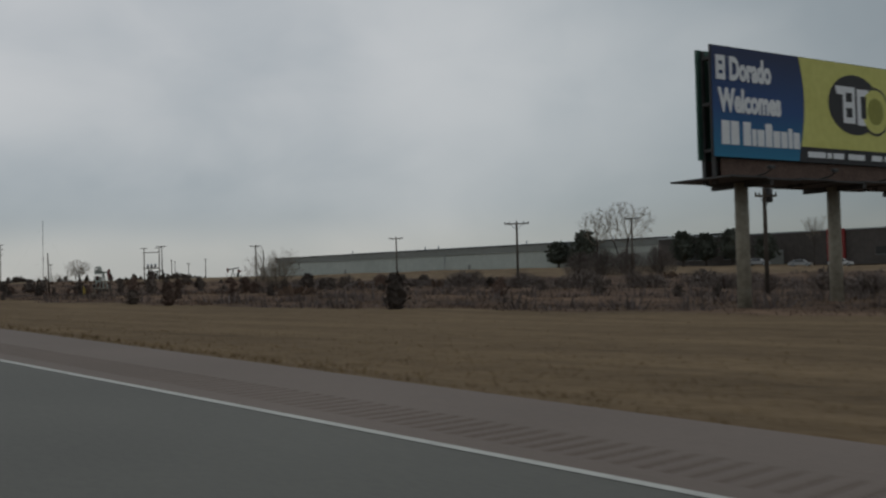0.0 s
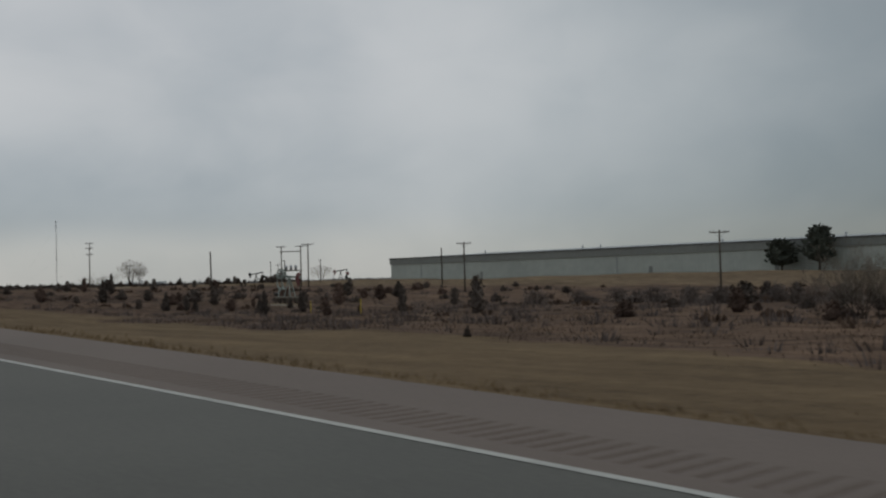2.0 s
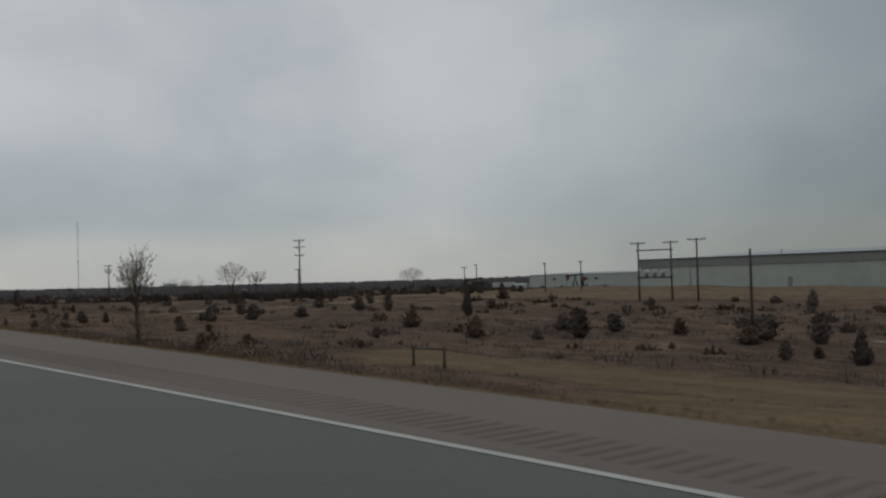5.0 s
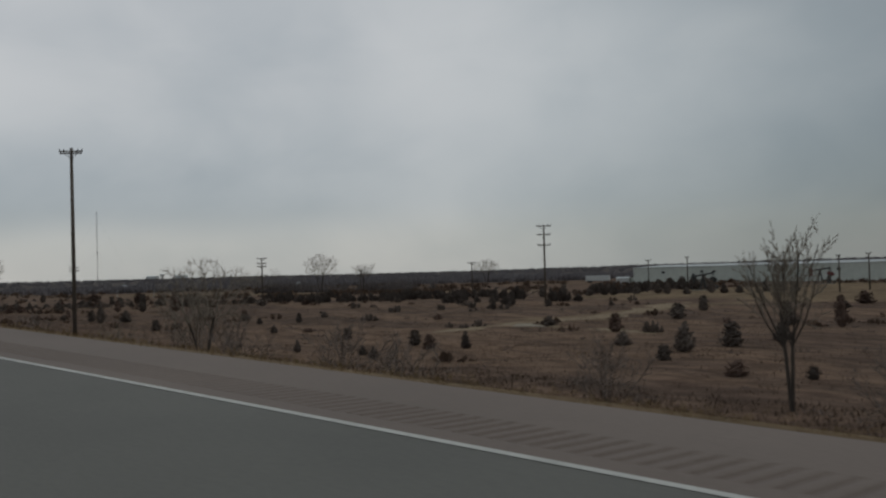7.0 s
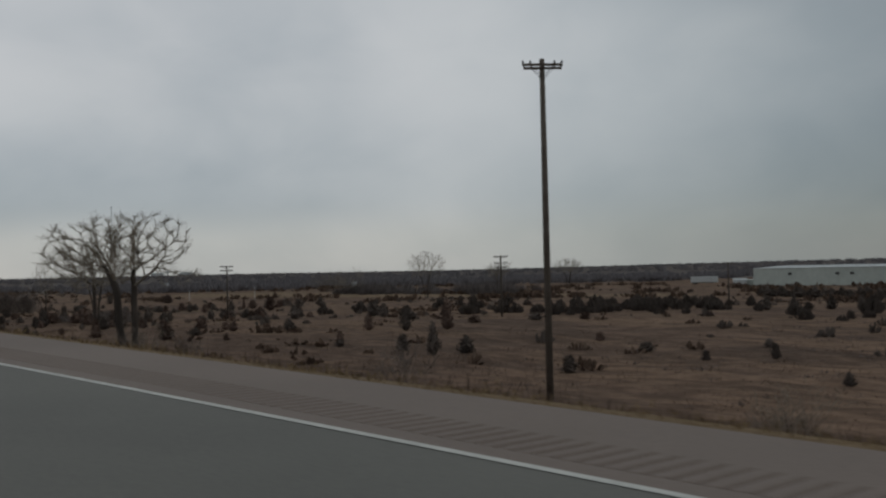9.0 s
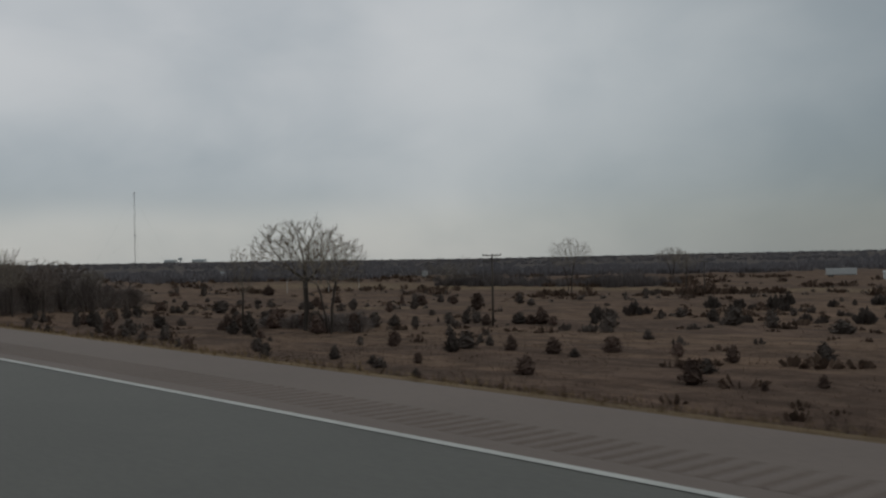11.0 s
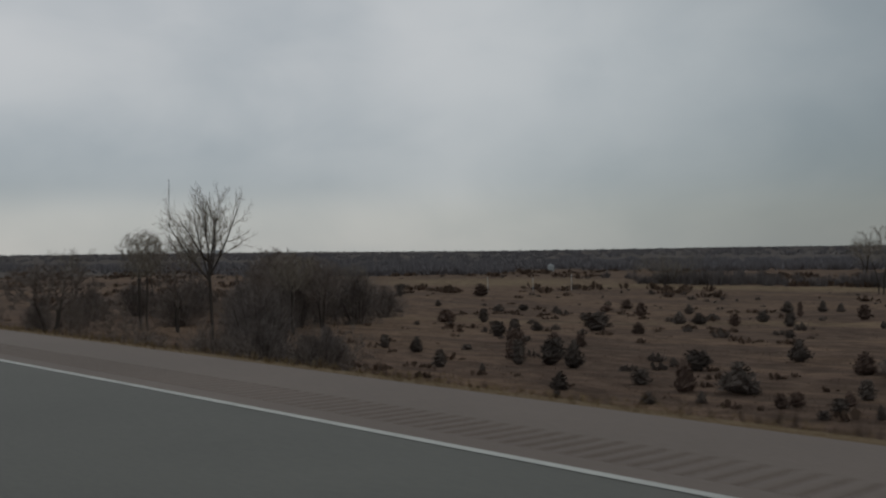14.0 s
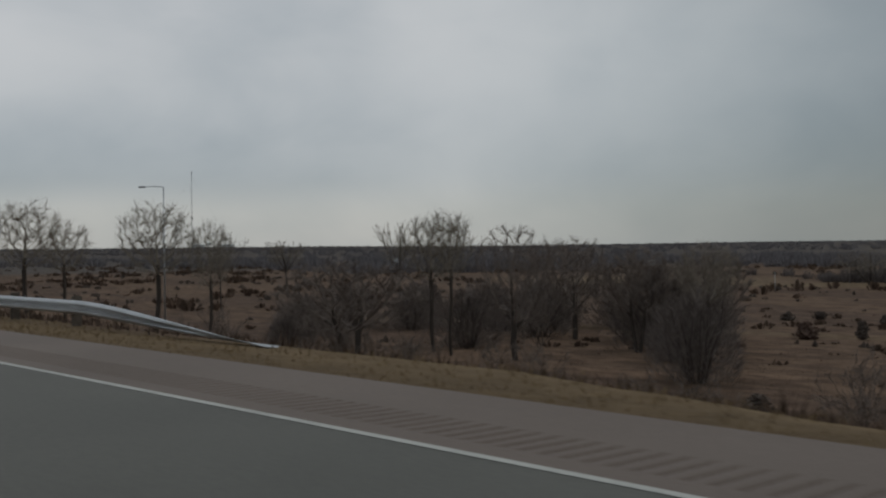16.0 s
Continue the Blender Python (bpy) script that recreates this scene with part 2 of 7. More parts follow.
# Distant woods: aerial haze is put into a paler, bluish-grey colour.
FAR_WOODS = material("hazed_winter_woods", (0.18, 0.167, 0.173), (0.208, 0.192, 0.197), 0.004, 1.0, 0.0, fine=12, per="island", spread=0.05)
CREEK_WOODS = material("bare_creek_thicket", (0.14, 0.122, 0.116), (0.2, 0.174, 0.164), 0.03, 1.0, 0.0, fine=12, per="island", spread=0.25)
BRUSH = material("grey_dead_brush", (0.129, 0.105, 0.096), (0.202, 0.165, 0.149), 0.05, 1.0, 0.0, fine=12, per="island", spread=0.3)
TUSSOCK = material("dark_dead_tussocks", (0.082, 0.06, 0.049), (0.171, 0.121, 0.091), 0.05, 1.0, 0.0, fine=12, per="island", spread=0.4)
THICKET = material("dark_thicket_twigs", (0.16, 0.135, 0.122), (0.245, 0.206, 0.186), 2.0, 0.95, 0.0, fine=8, per="island", spread=0.35)
SCRUB = material("brown_winter_scrub", (0.092, 0.064, 0.049), (0.168, 0.116, 0.085), 0.02, 1.0, 0.0, fine=12, per="island", spread=0.35)

# billboard print
SIGN_BLUE = bpy.data.materials.new("printed_blue_fade")
SIGN_BLUE.use_nodes = True
_n, _l = SIGN_BLUE.node_tree.nodes, SIGN_BLUE.node_tree.links
_co, _sx, _rp = _n.new("ShaderNodeTexCoord"), _n.new("ShaderNodeSeparateXYZ"), _n.new("ShaderNodeValToRGB")
_l.new(_co.outputs["Object"], _sx.inputs[0])
_mr = _n.new("ShaderNodeMapRange")
_mr.inputs["From Min"].default_value, _mr.inputs["From Max"].default_value = 0.0, 4.3
_l.new(_sx.outputs["Z"], _mr.inputs["Value"])
_l.new(_mr.outputs[0], _rp.inputs["Fac"])
_e = _rp.color_ramp.elements
_e[0].position, _e[0].color = 0.0, (0.012, 0.19, 0.34, 1)
_e[1].position, _e[1].color = 0.95, (0.016, 0.030, 0.095, 1)
_m = _e.new(0.45)
_m.color = (0.014, 0.072, 0.235, 1)
_l.new(_rp.outputs[0], _n["Principled BSDF"].inputs["Base Color"])
_n["Principled BSDF"].inputs["Roughness"].default_value = 0.6
SIGN_YELLOW = material("printed_yellow", (0.58, 0.57, 0.15), (0.68, 0.67, 0.20), 0.4, 0.6)
SIGN_OLIVE = material("printed_olive", (0.26, 0.26, 0.04), (0.32, 0.32, 0.06), 0.5, 0.6)
SIGN_BLACK = material("printed_black", (0.018, 0.018, 0.022), (0.028, 0.028, 0.03), 0.5, 0.6)
SIGN_WHITE = material("printed_white", (0.76, 0.78, 0.80), (0.84, 0.86, 0.88), 0.5, 0.6)
PILLAR = material("weathered_pale_paint", (0.20, 0.175, 0.13), (0.36, 0.33, 0.26), 0.7, 0.85, 0.006)
SIGN_GREEN = material("weathered_green_paint", (0.03, 0.085, 0.065), (0.05, 0.125, 0.095), 1.0, 0.7)


# ---------------------------------------------------------------- mesh building
class Build:
    """Collects vertices and faces of one mesh."""

    def __init__(self):
        self.v, self.f, self.k, self.slot = [], [], [], 0

    def add(self, verts, faces):
        o = len(self.v)
        self.v.extend(tuple(p) for p in verts)
        for f in faces:
            self.f.append(tuple(i + o for i in f))
            self.k.append(self.slot)
        return self

    def box(self, c, s, rz=0.0, bevel=0.0):
        """A box of size s about c, with cut upright edges."""
        hx, hy, hz = s[0] / 2, s[1] / 2, s[2] / 2
        b = min(bevel or 0.04 * min(s), 0.4 * min(s))
        ring = [(hx - b, -hy), (hx, -hy + b), (hx, hy - b), (hx - b, hy), (-hx + b, hy), (-hx, hy - b), (-hx, -hy + b), (-hx + b, -hy)]
        co, si = math.cos(rz), math.sin(rz)
        pts = []
        for z, q in ((-hz, 1), (hz - b, 1), (hz, 0)):
            for x, y in ring:
                k = 1 if q else 1 - b / max(hx, hy)
                x2, y2 = x * k, y * k
                pts.append((c[0] + x2 * co - y2 * si, c[1] + x2 * si + y2 * co, c[2] + z))
        fs = [tuple(reversed(range(8))), tuple(range(16, 24))]
        for r in (0, 8):
            fs += [(r + i, r + (i + 1) % 8, r + 8 + (i + 1) % 8, r + 8 + i) for i in range(8)]
        return self.add(pts, fs)

    def tube(self, pts, radii, n=6, caps=True):
        """A tapered tube along pts."""
        pts = [Vector(p) for p in pts]
        vs = []
        for i, p in enumerate(pts):
            d = (pts[min(i + 1, len(pts) - 1)] - pts[max(i - 1, 0)]).normalized()
            a = d.orthogonal().normalized() if i == 0 else (a - d * a.dot(d)).normalized()
            b = d.cross(a)
            for k in range(n):
                t = 2 * math.pi * k / n
                vs.append(p + (a * math.cos(t) + b * math.sin(t)) * radii[i])
        fs = []
        for i in range(len(pts) - 1):
            fs += [(i * n + k, i * n + (k + 1) % n, (i + 1) * n + (k + 1) % n, (i + 1) * n + k) for k in range(n)]
        if caps:
            fs += [tuple(reversed(range(n))), tuple(range((len(pts) - 1) * n, len(pts) * n))]
        return self.add(vs, fs)

    def bar(self, a, b, w, h):
        """A rectangular bar from a to b."""
        a, b = Vector(a), Vector(b)
        d = (b - a).normalized()
        s = d.cross(Vector((0, 0, 1)))
        s = s.normalized() if s.length > 1e-3 else Vector((1, 0, 0))
        u = s.cross(d)
        vs = [p + s * x * w / 2 + u * y * h / 2 for p in (a, b) for x, y in ((-1, -1), (1, -1), (1, 1), (-1, 1))]
        return self.add(vs, [(0, 3, 2, 1), (4, 5, 6, 7), (0, 1, 5, 4), (1, 2, 6, 5), (2, 3, 7, 6), (3, 0, 4, 7)])

    def mesh(self, name, mats, smooth=False):
        me = bpy.data.meshes.new(name)
        me.from_pydata(self.v, [], self.f)
        for m in mats if isinstance(mats, (list, tuple)) else [mats]:
            me.materials.append(m)
        if any(self.k):
            me.polygons.foreach_set("material_index", self.k)
        if smooth:
            me.polygons.foreach_set("use_smooth", [True] * len(me.polygons))
        me.update()
        return me


def part(name, b, mat, parent, label="", smooth=False):
    """Links a Build as one mesh object under a thing."""
    ob = new(name, b.mesh(name, mat, smooth))
    ob.parent = parent
    if label:
        tagged(ob, label)
    return ob


def thing(name, label, category, m=None, group="", kind=""):
    ob = new(name)
    ob.empty_display_size = 0.3
    if m is not None:
        ob.matrix_basis = m
    return tagged(ob, label, category, group, kind)


def structure(name, b, mat, label, category, smooth=False):
    return tagged(new(name, b.mesh(name, mat, smooth)), label, category, kind="structure")


# ---------------------------------------------------------------- the road and the lie of the land
# stations of the carriageway: x, y of the driving line, height, fall to the outside
STATIONS = [
    (300, 0, -6.0, 0.01), (100, 0, -2.9, 0.01), (60, -0.05, -1.93, 0.01), (0, -0.07, 0, 0.0106),
    (-60, -0.08, 1.95, 0.0103), (-120, -0.05, 3.89, 0.011), (-180, 0.08, 5.96, 0.0125), (-240, 0.06, 7.81, 0.016),
    (-300, -0.03, 9.31, 0.0155), (-350, -0.36, 10.11, 0.0165), (-400, -0.80, 10.58, 0.018), (-450, -1.40, 10.78, 0.020),
    (-500, -2.26, 10.73, 0.0225), (-600, -4.0, 10.45, 0.0225), (-900, -8.8, 9.4, 0.02), (-1400, -16, 7, 0.02),
]
_sx = np.array([-s[0] for s in STATIONS], float)
_sv = np.array([s[1:] for s in STATIONS], float)
LINE_W, EDGE_W = 5.34, 7.80
MOUNDS = [
    (0, 60, -0.67), (-90, 60, 0.26), (-90, 160, 0.6), (-180, 90, -1.26), (-190, 170, 2.45), (-250, 60, 1.81), (-250, 140, 0.5),
    (-318, 118, 1.73), (-310, 210, 2.81), (-385, 50, 2.82), (-390, 130, 0.97), (-455, 70, 0.37), (-460, 170, 1.98), (-540, 65, 1.18), (-560, 150, -0.95),
    (-120, 225, 1.6), (-215, 230, 0.6),
]


def road_at(x):
    """y, z and fall of the driving line, smoothed along a few metres."""
    xs = -(np.asarray(x, float)[..., None] + np.linspace(-24, 24, 9))
    return [np.interp(xs, _sx, _sv[:, i]).mean(-1) for i in range(3)]


def land(x, y):
    """Height of the ground."""
    x, y = np.asarray(x, float), np.asarray(y, float)
    y0, z0, fall = road_at(x)
    w = y - y0
    edge = z0 - fall * EDGE_W * np.sign(w)
    d = np.abs(w) - EDGE_W
    field = 0.3 + sum(a * np.exp(-((x - mx) ** 2 + (y - my) ** 2) / 62.0**2) for mx, my, a in MOUNDS)
    out = np.clip((d - 12) / 20, 0, 1)
    field = field + out * (0.16 * np.sin(x * 0.21 + 1.3 * np.sin(y * 0.13)) * np.sin(y * 0.17 + 0.7) + 0.10 * np.sin(x * 0.53 + y * 0.31) * np.sin(y * 0.47 - x * 0.11))
    far = np.clip((np.hypot(x + 250, y) - 700) / 1500, 0, 1)
    field = field + far * (5.0 * np.sin(x * 0.0021 + 0.6) * np.sin(y * 0.0017 + 1.1) + 4.5)
    verge = 0.9 + 2.9 * np.clip((-497 - x) / 10, 0, 1)
    bank = edge - 0.07 * np.clip(d, 0, verge) - np.clip(d - verge, 0, None) / 4.0 - 0.05
    z = np.minimum(np.maximum(field, bank), edge - 0.05 + np.clip(d, 0, None) / 4)
    return np.where(d < 0, edge - 0.05 - np.clip(-d, 0, 1) * 0.5, z)


def ground_z(x, y):
    return float(land(x, y))


# ---------------------------------------------------------------- ground
def steps(*spans):
    """Rows of a grid: (from, to, step) spans."""
    out = []
    for a, b, s in spans:
        out += list(np.arange(a, b, s))
    return np.array(sorted(set(np.round(out, 3))))


gx = steps((-4900, -1500, 170), (-1500, -900, 50), (-900, -620, 10), (-620, 40, 3.0), (40, 120, 10), (120, 600, 60), (600, 4000, 340))
gy = steps((-4200, -300, 300), (-300, -40, 40), (-40, -6, 4.0), (-6, 6, 2.0), (6, 24, 0.75), (24, 60, 1.8), (60, 160, 4.0), (160, 460, 15), (460, 1200, 60), (1200, 4900, 250))
GX, GY = np.meshgrid(gx, gy)
# columns follow the carriageway near it
near = np.clip(1 - (np.abs(GY) - 40) / 60, 0, 1)
GYW = GY + road_at(GX)[0] * near
GZ = land(GX, GYW)
nx, ny = len(gx), len(gy)
gm = bpy.data.meshes.new("ground")
quads = [(j * nx + i, j * nx + i + 1, (j + 1) * nx + i + 1, (j + 1) * nx + i) for j in range(ny - 1) for i in range(nx - 1)]
gm.from_pydata(np.stack([GX, GYW, GZ], -1).reshape(-1, 3).tolist(), [], quads)


def soft(v, a, b):
    t = np.clip((v - a) / (b - a), 0, 1)
    return t * t * (3 - 2 * t)


def mown(x, y):
    """1 where the roadside is mown, 0 in the rough."""
    far = np.interp(-np.asarray(x, float), [-60, 20, 40, 60, 80, 95, 122, 145, 170, 188, 198, 208, 225, 265, 300, 470, 496, 506, 700], [26, 25, 21.5, 22, 24.5, 28, 32.5, 35.5, 39, 36, 20, 8, 5, 4, 3.2, 2.2, 2.4, 3.4, 4.0])
    d = y - road_at(x)[0] - EDGE_W
    wob = 1.2 * np.sin(np.asarray(x) * 0.11) + 0.7 * np.sin(np.asarray(x) * 0.37 + 1)
    mow = 1 - soft(d, far + wob * 0.5 - 0.8, far + wob * 0.5 + 1.2)
    # a mown strip that leaves the roadside and runs out into the rough
    strip = np.exp(-((d - 42) / 5.0) ** 2) * soft(-np.asarray(x, float), 150, 175) * (1 - soft(-np.asarray(x, float), 210, 222))
    return np.maximum(mow, strip)


def tan_field(x, y):
    """1 on pale pasture and worn, bare tracks."""
    lawn = soft(y, 128, 142) * (1 - soft(y, 206, 214)) * soft(x, -345, -325) * (1 - soft(x, 20, 60))
    strip = np.exp(-((y - 268 - 0.10 * (x + 500)) / 15.0) ** 2) * 0.95 * soft(-x, 420, 470) * (1 - soft(-x, 620, 700))
    strip2 = np.exp(-((y - 128 - 0.25 * (x + 520)) / 6.0) ** 2) * soft(-x, 430, 500) * (1 - soft(-x, 620, 680)) * 0.6
    pasture = np.exp(-(((x + 690) / 60) ** 2 + ((y - 262) / 42) ** 2)) * 0.9
    patch = np.exp(-(((x + 290) / 5.5) ** 2 + ((y - 87) / 3.5) ** 2)) * 1.5
    patch2 = np.exp(-(((x + 318) / 26) ** 2 + ((y - 150) / 16) ** 2)) * 0.8
    # a worn track that climbs from the gravel to the pasture
    track = np.exp(-((x + 288 + 4.0 * np.sin((y - 76) * 0.055)) / 2.0) ** 2) * soft(y, 72, 78) * (1 - soft(y, 128, 140)) * 0.95
    pad = np.exp(-(((x + 188) / 7) ** 2 + ((y - 87) / 4) ** 2)) * 0.9
    return np.clip(np.maximum.reduce([track, lawn, strip, strip2, pasture, patch, patch2, pad]), 0, 1)


cover = gm.color_attributes.new("cover", "FLOAT_COLOR", "POINT")
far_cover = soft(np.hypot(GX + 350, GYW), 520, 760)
vals = np.stack([mown(GX, GYW), tan_field(GX, GYW), far_cover, np.ones_like(GX)], -1)
cover.data.foreach_set("color", vals.ravel().astype(np.float32))
gm.polygons.foreach_set("use_smooth", [True] * len(gm.polygons))

GROUND = bpy.data.materials.new("winter_ground")
GROUND.use_nodes = True
_n, _l = GROUND.node_tree.nodes, GROUND.node_tree.links
_b = _n["Principled BSDF"]
_b.inputs["Roughness"].default_value = 1.0
_b.inputs["Specular IOR Level"].default_value = 0.03
# dry stalks and seed heads catch the sky at a flat angle
_b.inputs["Sheen Weight"].default_value, _b.inputs["Sheen Roughness"].default_value = 0.07, 0.3
_b.inputs["Sheen Tint"].default_value = (0.85, 0.66, 0.50, 1)
_co = _n.new("ShaderNodeTexCoord")
_at = _n.new("ShaderNodeVertexColor")
_at.layer_name = "cover"
_sep = _n.new("ShaderNodeSeparateColor")
_l.new(_at.outputs["Color"], _sep.inputs[0])


def g_noise(scale, detail=5.0, stretch=None):
    t = _n.new("ShaderNodeTexNoise")
    t.inputs["Scale"].default_value, t.inputs["Detail"].default_value, t.inputs["Roughness"].default_value = scale, detail, 0.62
    src = _co.outputs["Object"]
    if stretch:
        mp = _n.new("ShaderNodeMapping")
        mp.inputs["Scale"].default_value = stretch
        _l.new(src, mp.inputs["Vector"])
        src = mp.outputs[0]
    _l.new(src, t.inputs["Vector"])
    return t.outputs["Fac"]


def g_ramp(fac, *stops):
    r = _n.new("ShaderNodeValToRGB")
    e = r.color_ramp.elements
    for i, (p, c) in enumerate(stops):
        q = e[i] if i < 2 else e.new(p)
        q.position, q.color = p, (*c, 1)
    _l.new(fac, r.inputs["Fac"])
    return r.outputs["Color"]


def g_mix(fac, a, b):
    m = _n.new("ShaderNodeMix")
    m.data_type = "RGBA"
    _l.new(fac, m.inputs["Factor"])
    _l.new(a, m.inputs["A"])
    _l.new(b, m.inputs["B"])
    return m.outputs["Result"]


def g_math(op, a, b):
    m = _n.new("ShaderNodeMath")
    m.operation = op
    for i, v in enumerate((a, b)):
        if isinstance(v, float):
            m.inputs[i].default_value = v
        else:
            _l.new(v, m.inputs[i])
    m.use_clamp = True
    return m.outputs[0]


fine, coarse, streak = g_noise(1.6, 6), g_noise(0.16, 7, (0.5, 1.5, 1.0)), g_noise(0.5, 5, (0.12, 1.0, 1.0))
broad = g_noise(0.034, 7, (0.45, 1.7, 1.0))
rough_a = g_ramp(coarse, (0.36, (0.082, 0.057, 0.046)), (0.64, (0.148, 0.099, 0.076)))
rough_b = g_ramp(coarse, (0.34, (0.113, 0.077, 0.058)), (0.66, (0.227, 0.150, 0.105)))
rough_c = g_mix(g_math("MULTIPLY", fine, 0.5), g_mix(g_ramp(broad, (0.46, (0, 0, 0)), (0.54, (1, 1, 1))), rough_a, rough_b), g_ramp(fine, (0.36, (0.070, 0.052, 0.043)), (0.7, (0.172, 0.123, 0.092))))
jag0 = g_math("ADD", g_math("MULTIPLY", fine, 0.4), g_math("MULTIPLY", coarse, 0.6))
mown_c = g_ramp(g_math("ADD", g_math("MULTIPLY", streak, 0.6), g_math("MULTIPLY", fine, 0.4)), (0.34, (0.106, 0.077, 0.049)), (0.68, (0.226, 0.162, 0.097)))
tan_c = g_ramp(jag0, (0.36, (0.120, 0.088, 0.058)), (0.66, (0.26, 0.193, 0.126)))
# floor of the far woods, its grey raised to carry aerial haze
hazed_wood_c = g_ramp(g_noise(0.012, 5), (0.38, (0.090, 0.082, 0.082)), (0.66, (0.118, 0.106, 0.100)))
jag = g_math("ADD", g_math("MULTIPLY", fine, 0.5), g_math("MULTIPLY", coarse, 0.5))


def g_edge(channel, width):
    """The border of a cover, broken up by noise."""
    a = _n.new("ShaderNodeMath")
    a.operation = "MULTIPLY_ADD"
    _l.new(jag, a.inputs[0])
    a.inputs[1].default_value = 0.9
    _l.new(channel, a.inputs[2])
    m = _n.new("ShaderNodeMapRange")
    m.inputs["From Min"].default_value, m.inputs["From Max"].default_value = 0.95 - width, 0.95 + width
    _l.new(a.outputs[0], m.inputs["Value"])
    return m.outputs[0]


c = g_mix(g_edge(_sep.outputs["Blue"], 0.2), rough_c, hazed_wood_c)
c = g_mix(g_edge(_sep.outputs["Green"], 0.22), c, tan_c)
c = g_mix(g_edge(_sep.outputs["Red"], 0.15), c, mown_c)
# dark thatch and bare spots, a few hands to a few metres across
spots = g_noise(0.42, 6, (0.8, 1.6, 1.0))
thatch = g_ramp(spots, (0.40, (0.60, 0.58, 0.57)), (0.62, (1.22, 1.20, 1.16)))
_mx = _n.new("ShaderNodeMix")
_mx.data_type, _mx.blend_type = "RGBA", "MULTIPLY"
_l.new(g_math("SUBTRACT", 0.85, g_math("MULTIPLY", _sep.outputs["Red"], 0.75)), _mx.inputs["Factor"])
_l.new(c, _mx.inputs["A"])
_l.new(thatch, _mx.inputs["B"])
_l.new(_mx.outputs["Result"], _b.inputs["Base Color"])
_bp = _n.new("ShaderNodeBump")
_bp.inputs["Strength"].default_value, _bp.inputs["Distance"].default_value = 0.8, 0.12
_l.new(fine, _bp.inputs["Height"])
_l.new(_bp.outputs[0], _b.inputs["Normal"])
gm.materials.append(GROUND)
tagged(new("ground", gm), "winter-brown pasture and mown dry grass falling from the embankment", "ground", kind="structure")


# ---------------------------------------------------------------- carriageway
def ribbon(w0, w1, x0, x1, step, lift, cols=1):
    b = Build()
    xs = np.arange(x0, x1 + step * 0.5, step)
    y0, z0, fall = road_at(xs)
    ws = np.linspace(w0, w1, cols + 1)
    vs = [(x, y0[i] + w, z0[i] - fall[i] * w + lift) for i, x in enumerate(xs) for w in ws]
    k = cols + 1
    b.add(vs, [(i * k + c, i * k + c + 1, (i + 1) * k + c + 1, (i + 1) * k + c) for i in range(len(xs) - 1) for c in range(cols)])
    return b


structure("road", ribbon(-6.0, LINE_W - 0.02, -1300, 290, 10, 0.0, 3), ASPHALT, "grey-green worn asphalt lanes of a highway", "road")
structure("road_shoulder", ribbon(LINE_W - 0.02, 5.72, -1300, 290, 10, 0.0), SHOULDER, "brownish asphalt strip beside the edge line", "road shoulder")
structure("road_shoulder", ribbon(6.47, EDGE_W, -1300, 290, 10, 0.0, 2), SHOULDER, "brownish asphalt hard shoulder meeting dry grass", "road shoulder")
# the turned-down side of the surfacing
lip = Build()
xs = np.arange(-1300, 291, 10.0)
y0, z0, fall = road_at(xs)
lv = []
for i, x in enumerate(xs):
    lv += [(x, y0[i] + EDGE_W, z0[i] - fall[i] * EDGE_W), (x, y0[i] + EDGE_W + 0.12, z0[i] - fall[i] * EDGE_W - 0.22)]
lip.add(lv, [(2 * i, 2 * i + 1, 2 * i + 3, 2 * i + 2) for i in range(len(xs) - 1)])
structure("shoulder_edge", lip, SHOULDER, "crumbled edge of the asphalt shoulder", "road shoulder")
structure("edge_line", ribbon(LINE_W - 0.052, LINE_W + 0.056, -1300, 290, 5, 0.005), LINE, "worn white painted edge line on the highway", "road marking")
structure("lane_line", ribbon(1.60, 1.72, -1300, 290, 10, 0.005), LINE, "worn white lane line on the highway", "road marking")

# rolled rumble strip: grooves every 0.203 m
rb = Build()
PITCH = 0.203
prof = ((0.0, 0.0, 0), (0.100, 0.0, 0), (0.122, -0.012, 1), (0.142, -0.016, 0), (0.168, -0.010, 0))
xs = []
ds = []
ks = []
x = -640.0
while x < 36:
    for o, d, k in prof:
        xs.append(x + o)
        ds.append(d)
        ks.append(k)
    x += PITCH
xs = np.array(xs)
y0, z0, fall = road_at(xs)
ws = (5.72, 5.77, 6.42, 6.47)
rv = []
for i, x in enumerate(xs):
    for j, w in enumerate(ws):
        rv.append((x, y0[i] + w, z0[i] - fall[i] * w + (ds[i] if j in (1, 2) else 0.0)))
rf = []
for i in range(len(xs) - 1):
    for c in range(3):
        rf.append((i * 4 + c, i * 4 + c + 1, (i + 1) * 4 + c + 1, (i + 1) * 4 + c))
        rb.k.append(1 if (ks[i] and c == 1) else 0)
rb.v, rb.f = rv, rf
structure("rumble_strip", rb, [SHOULDER, GROOVE], "rolled rumble strip of dark grooves in the shoulder", "rumble strip")
for a, b_ in ((-1300, -640), (36, 290)):
    structure("road_shoulder", ribbon(5.72, 6.47, a, b_, 10, 0.0), SHOULDER, "brownish asphalt hard shoulder", "road shoulder")

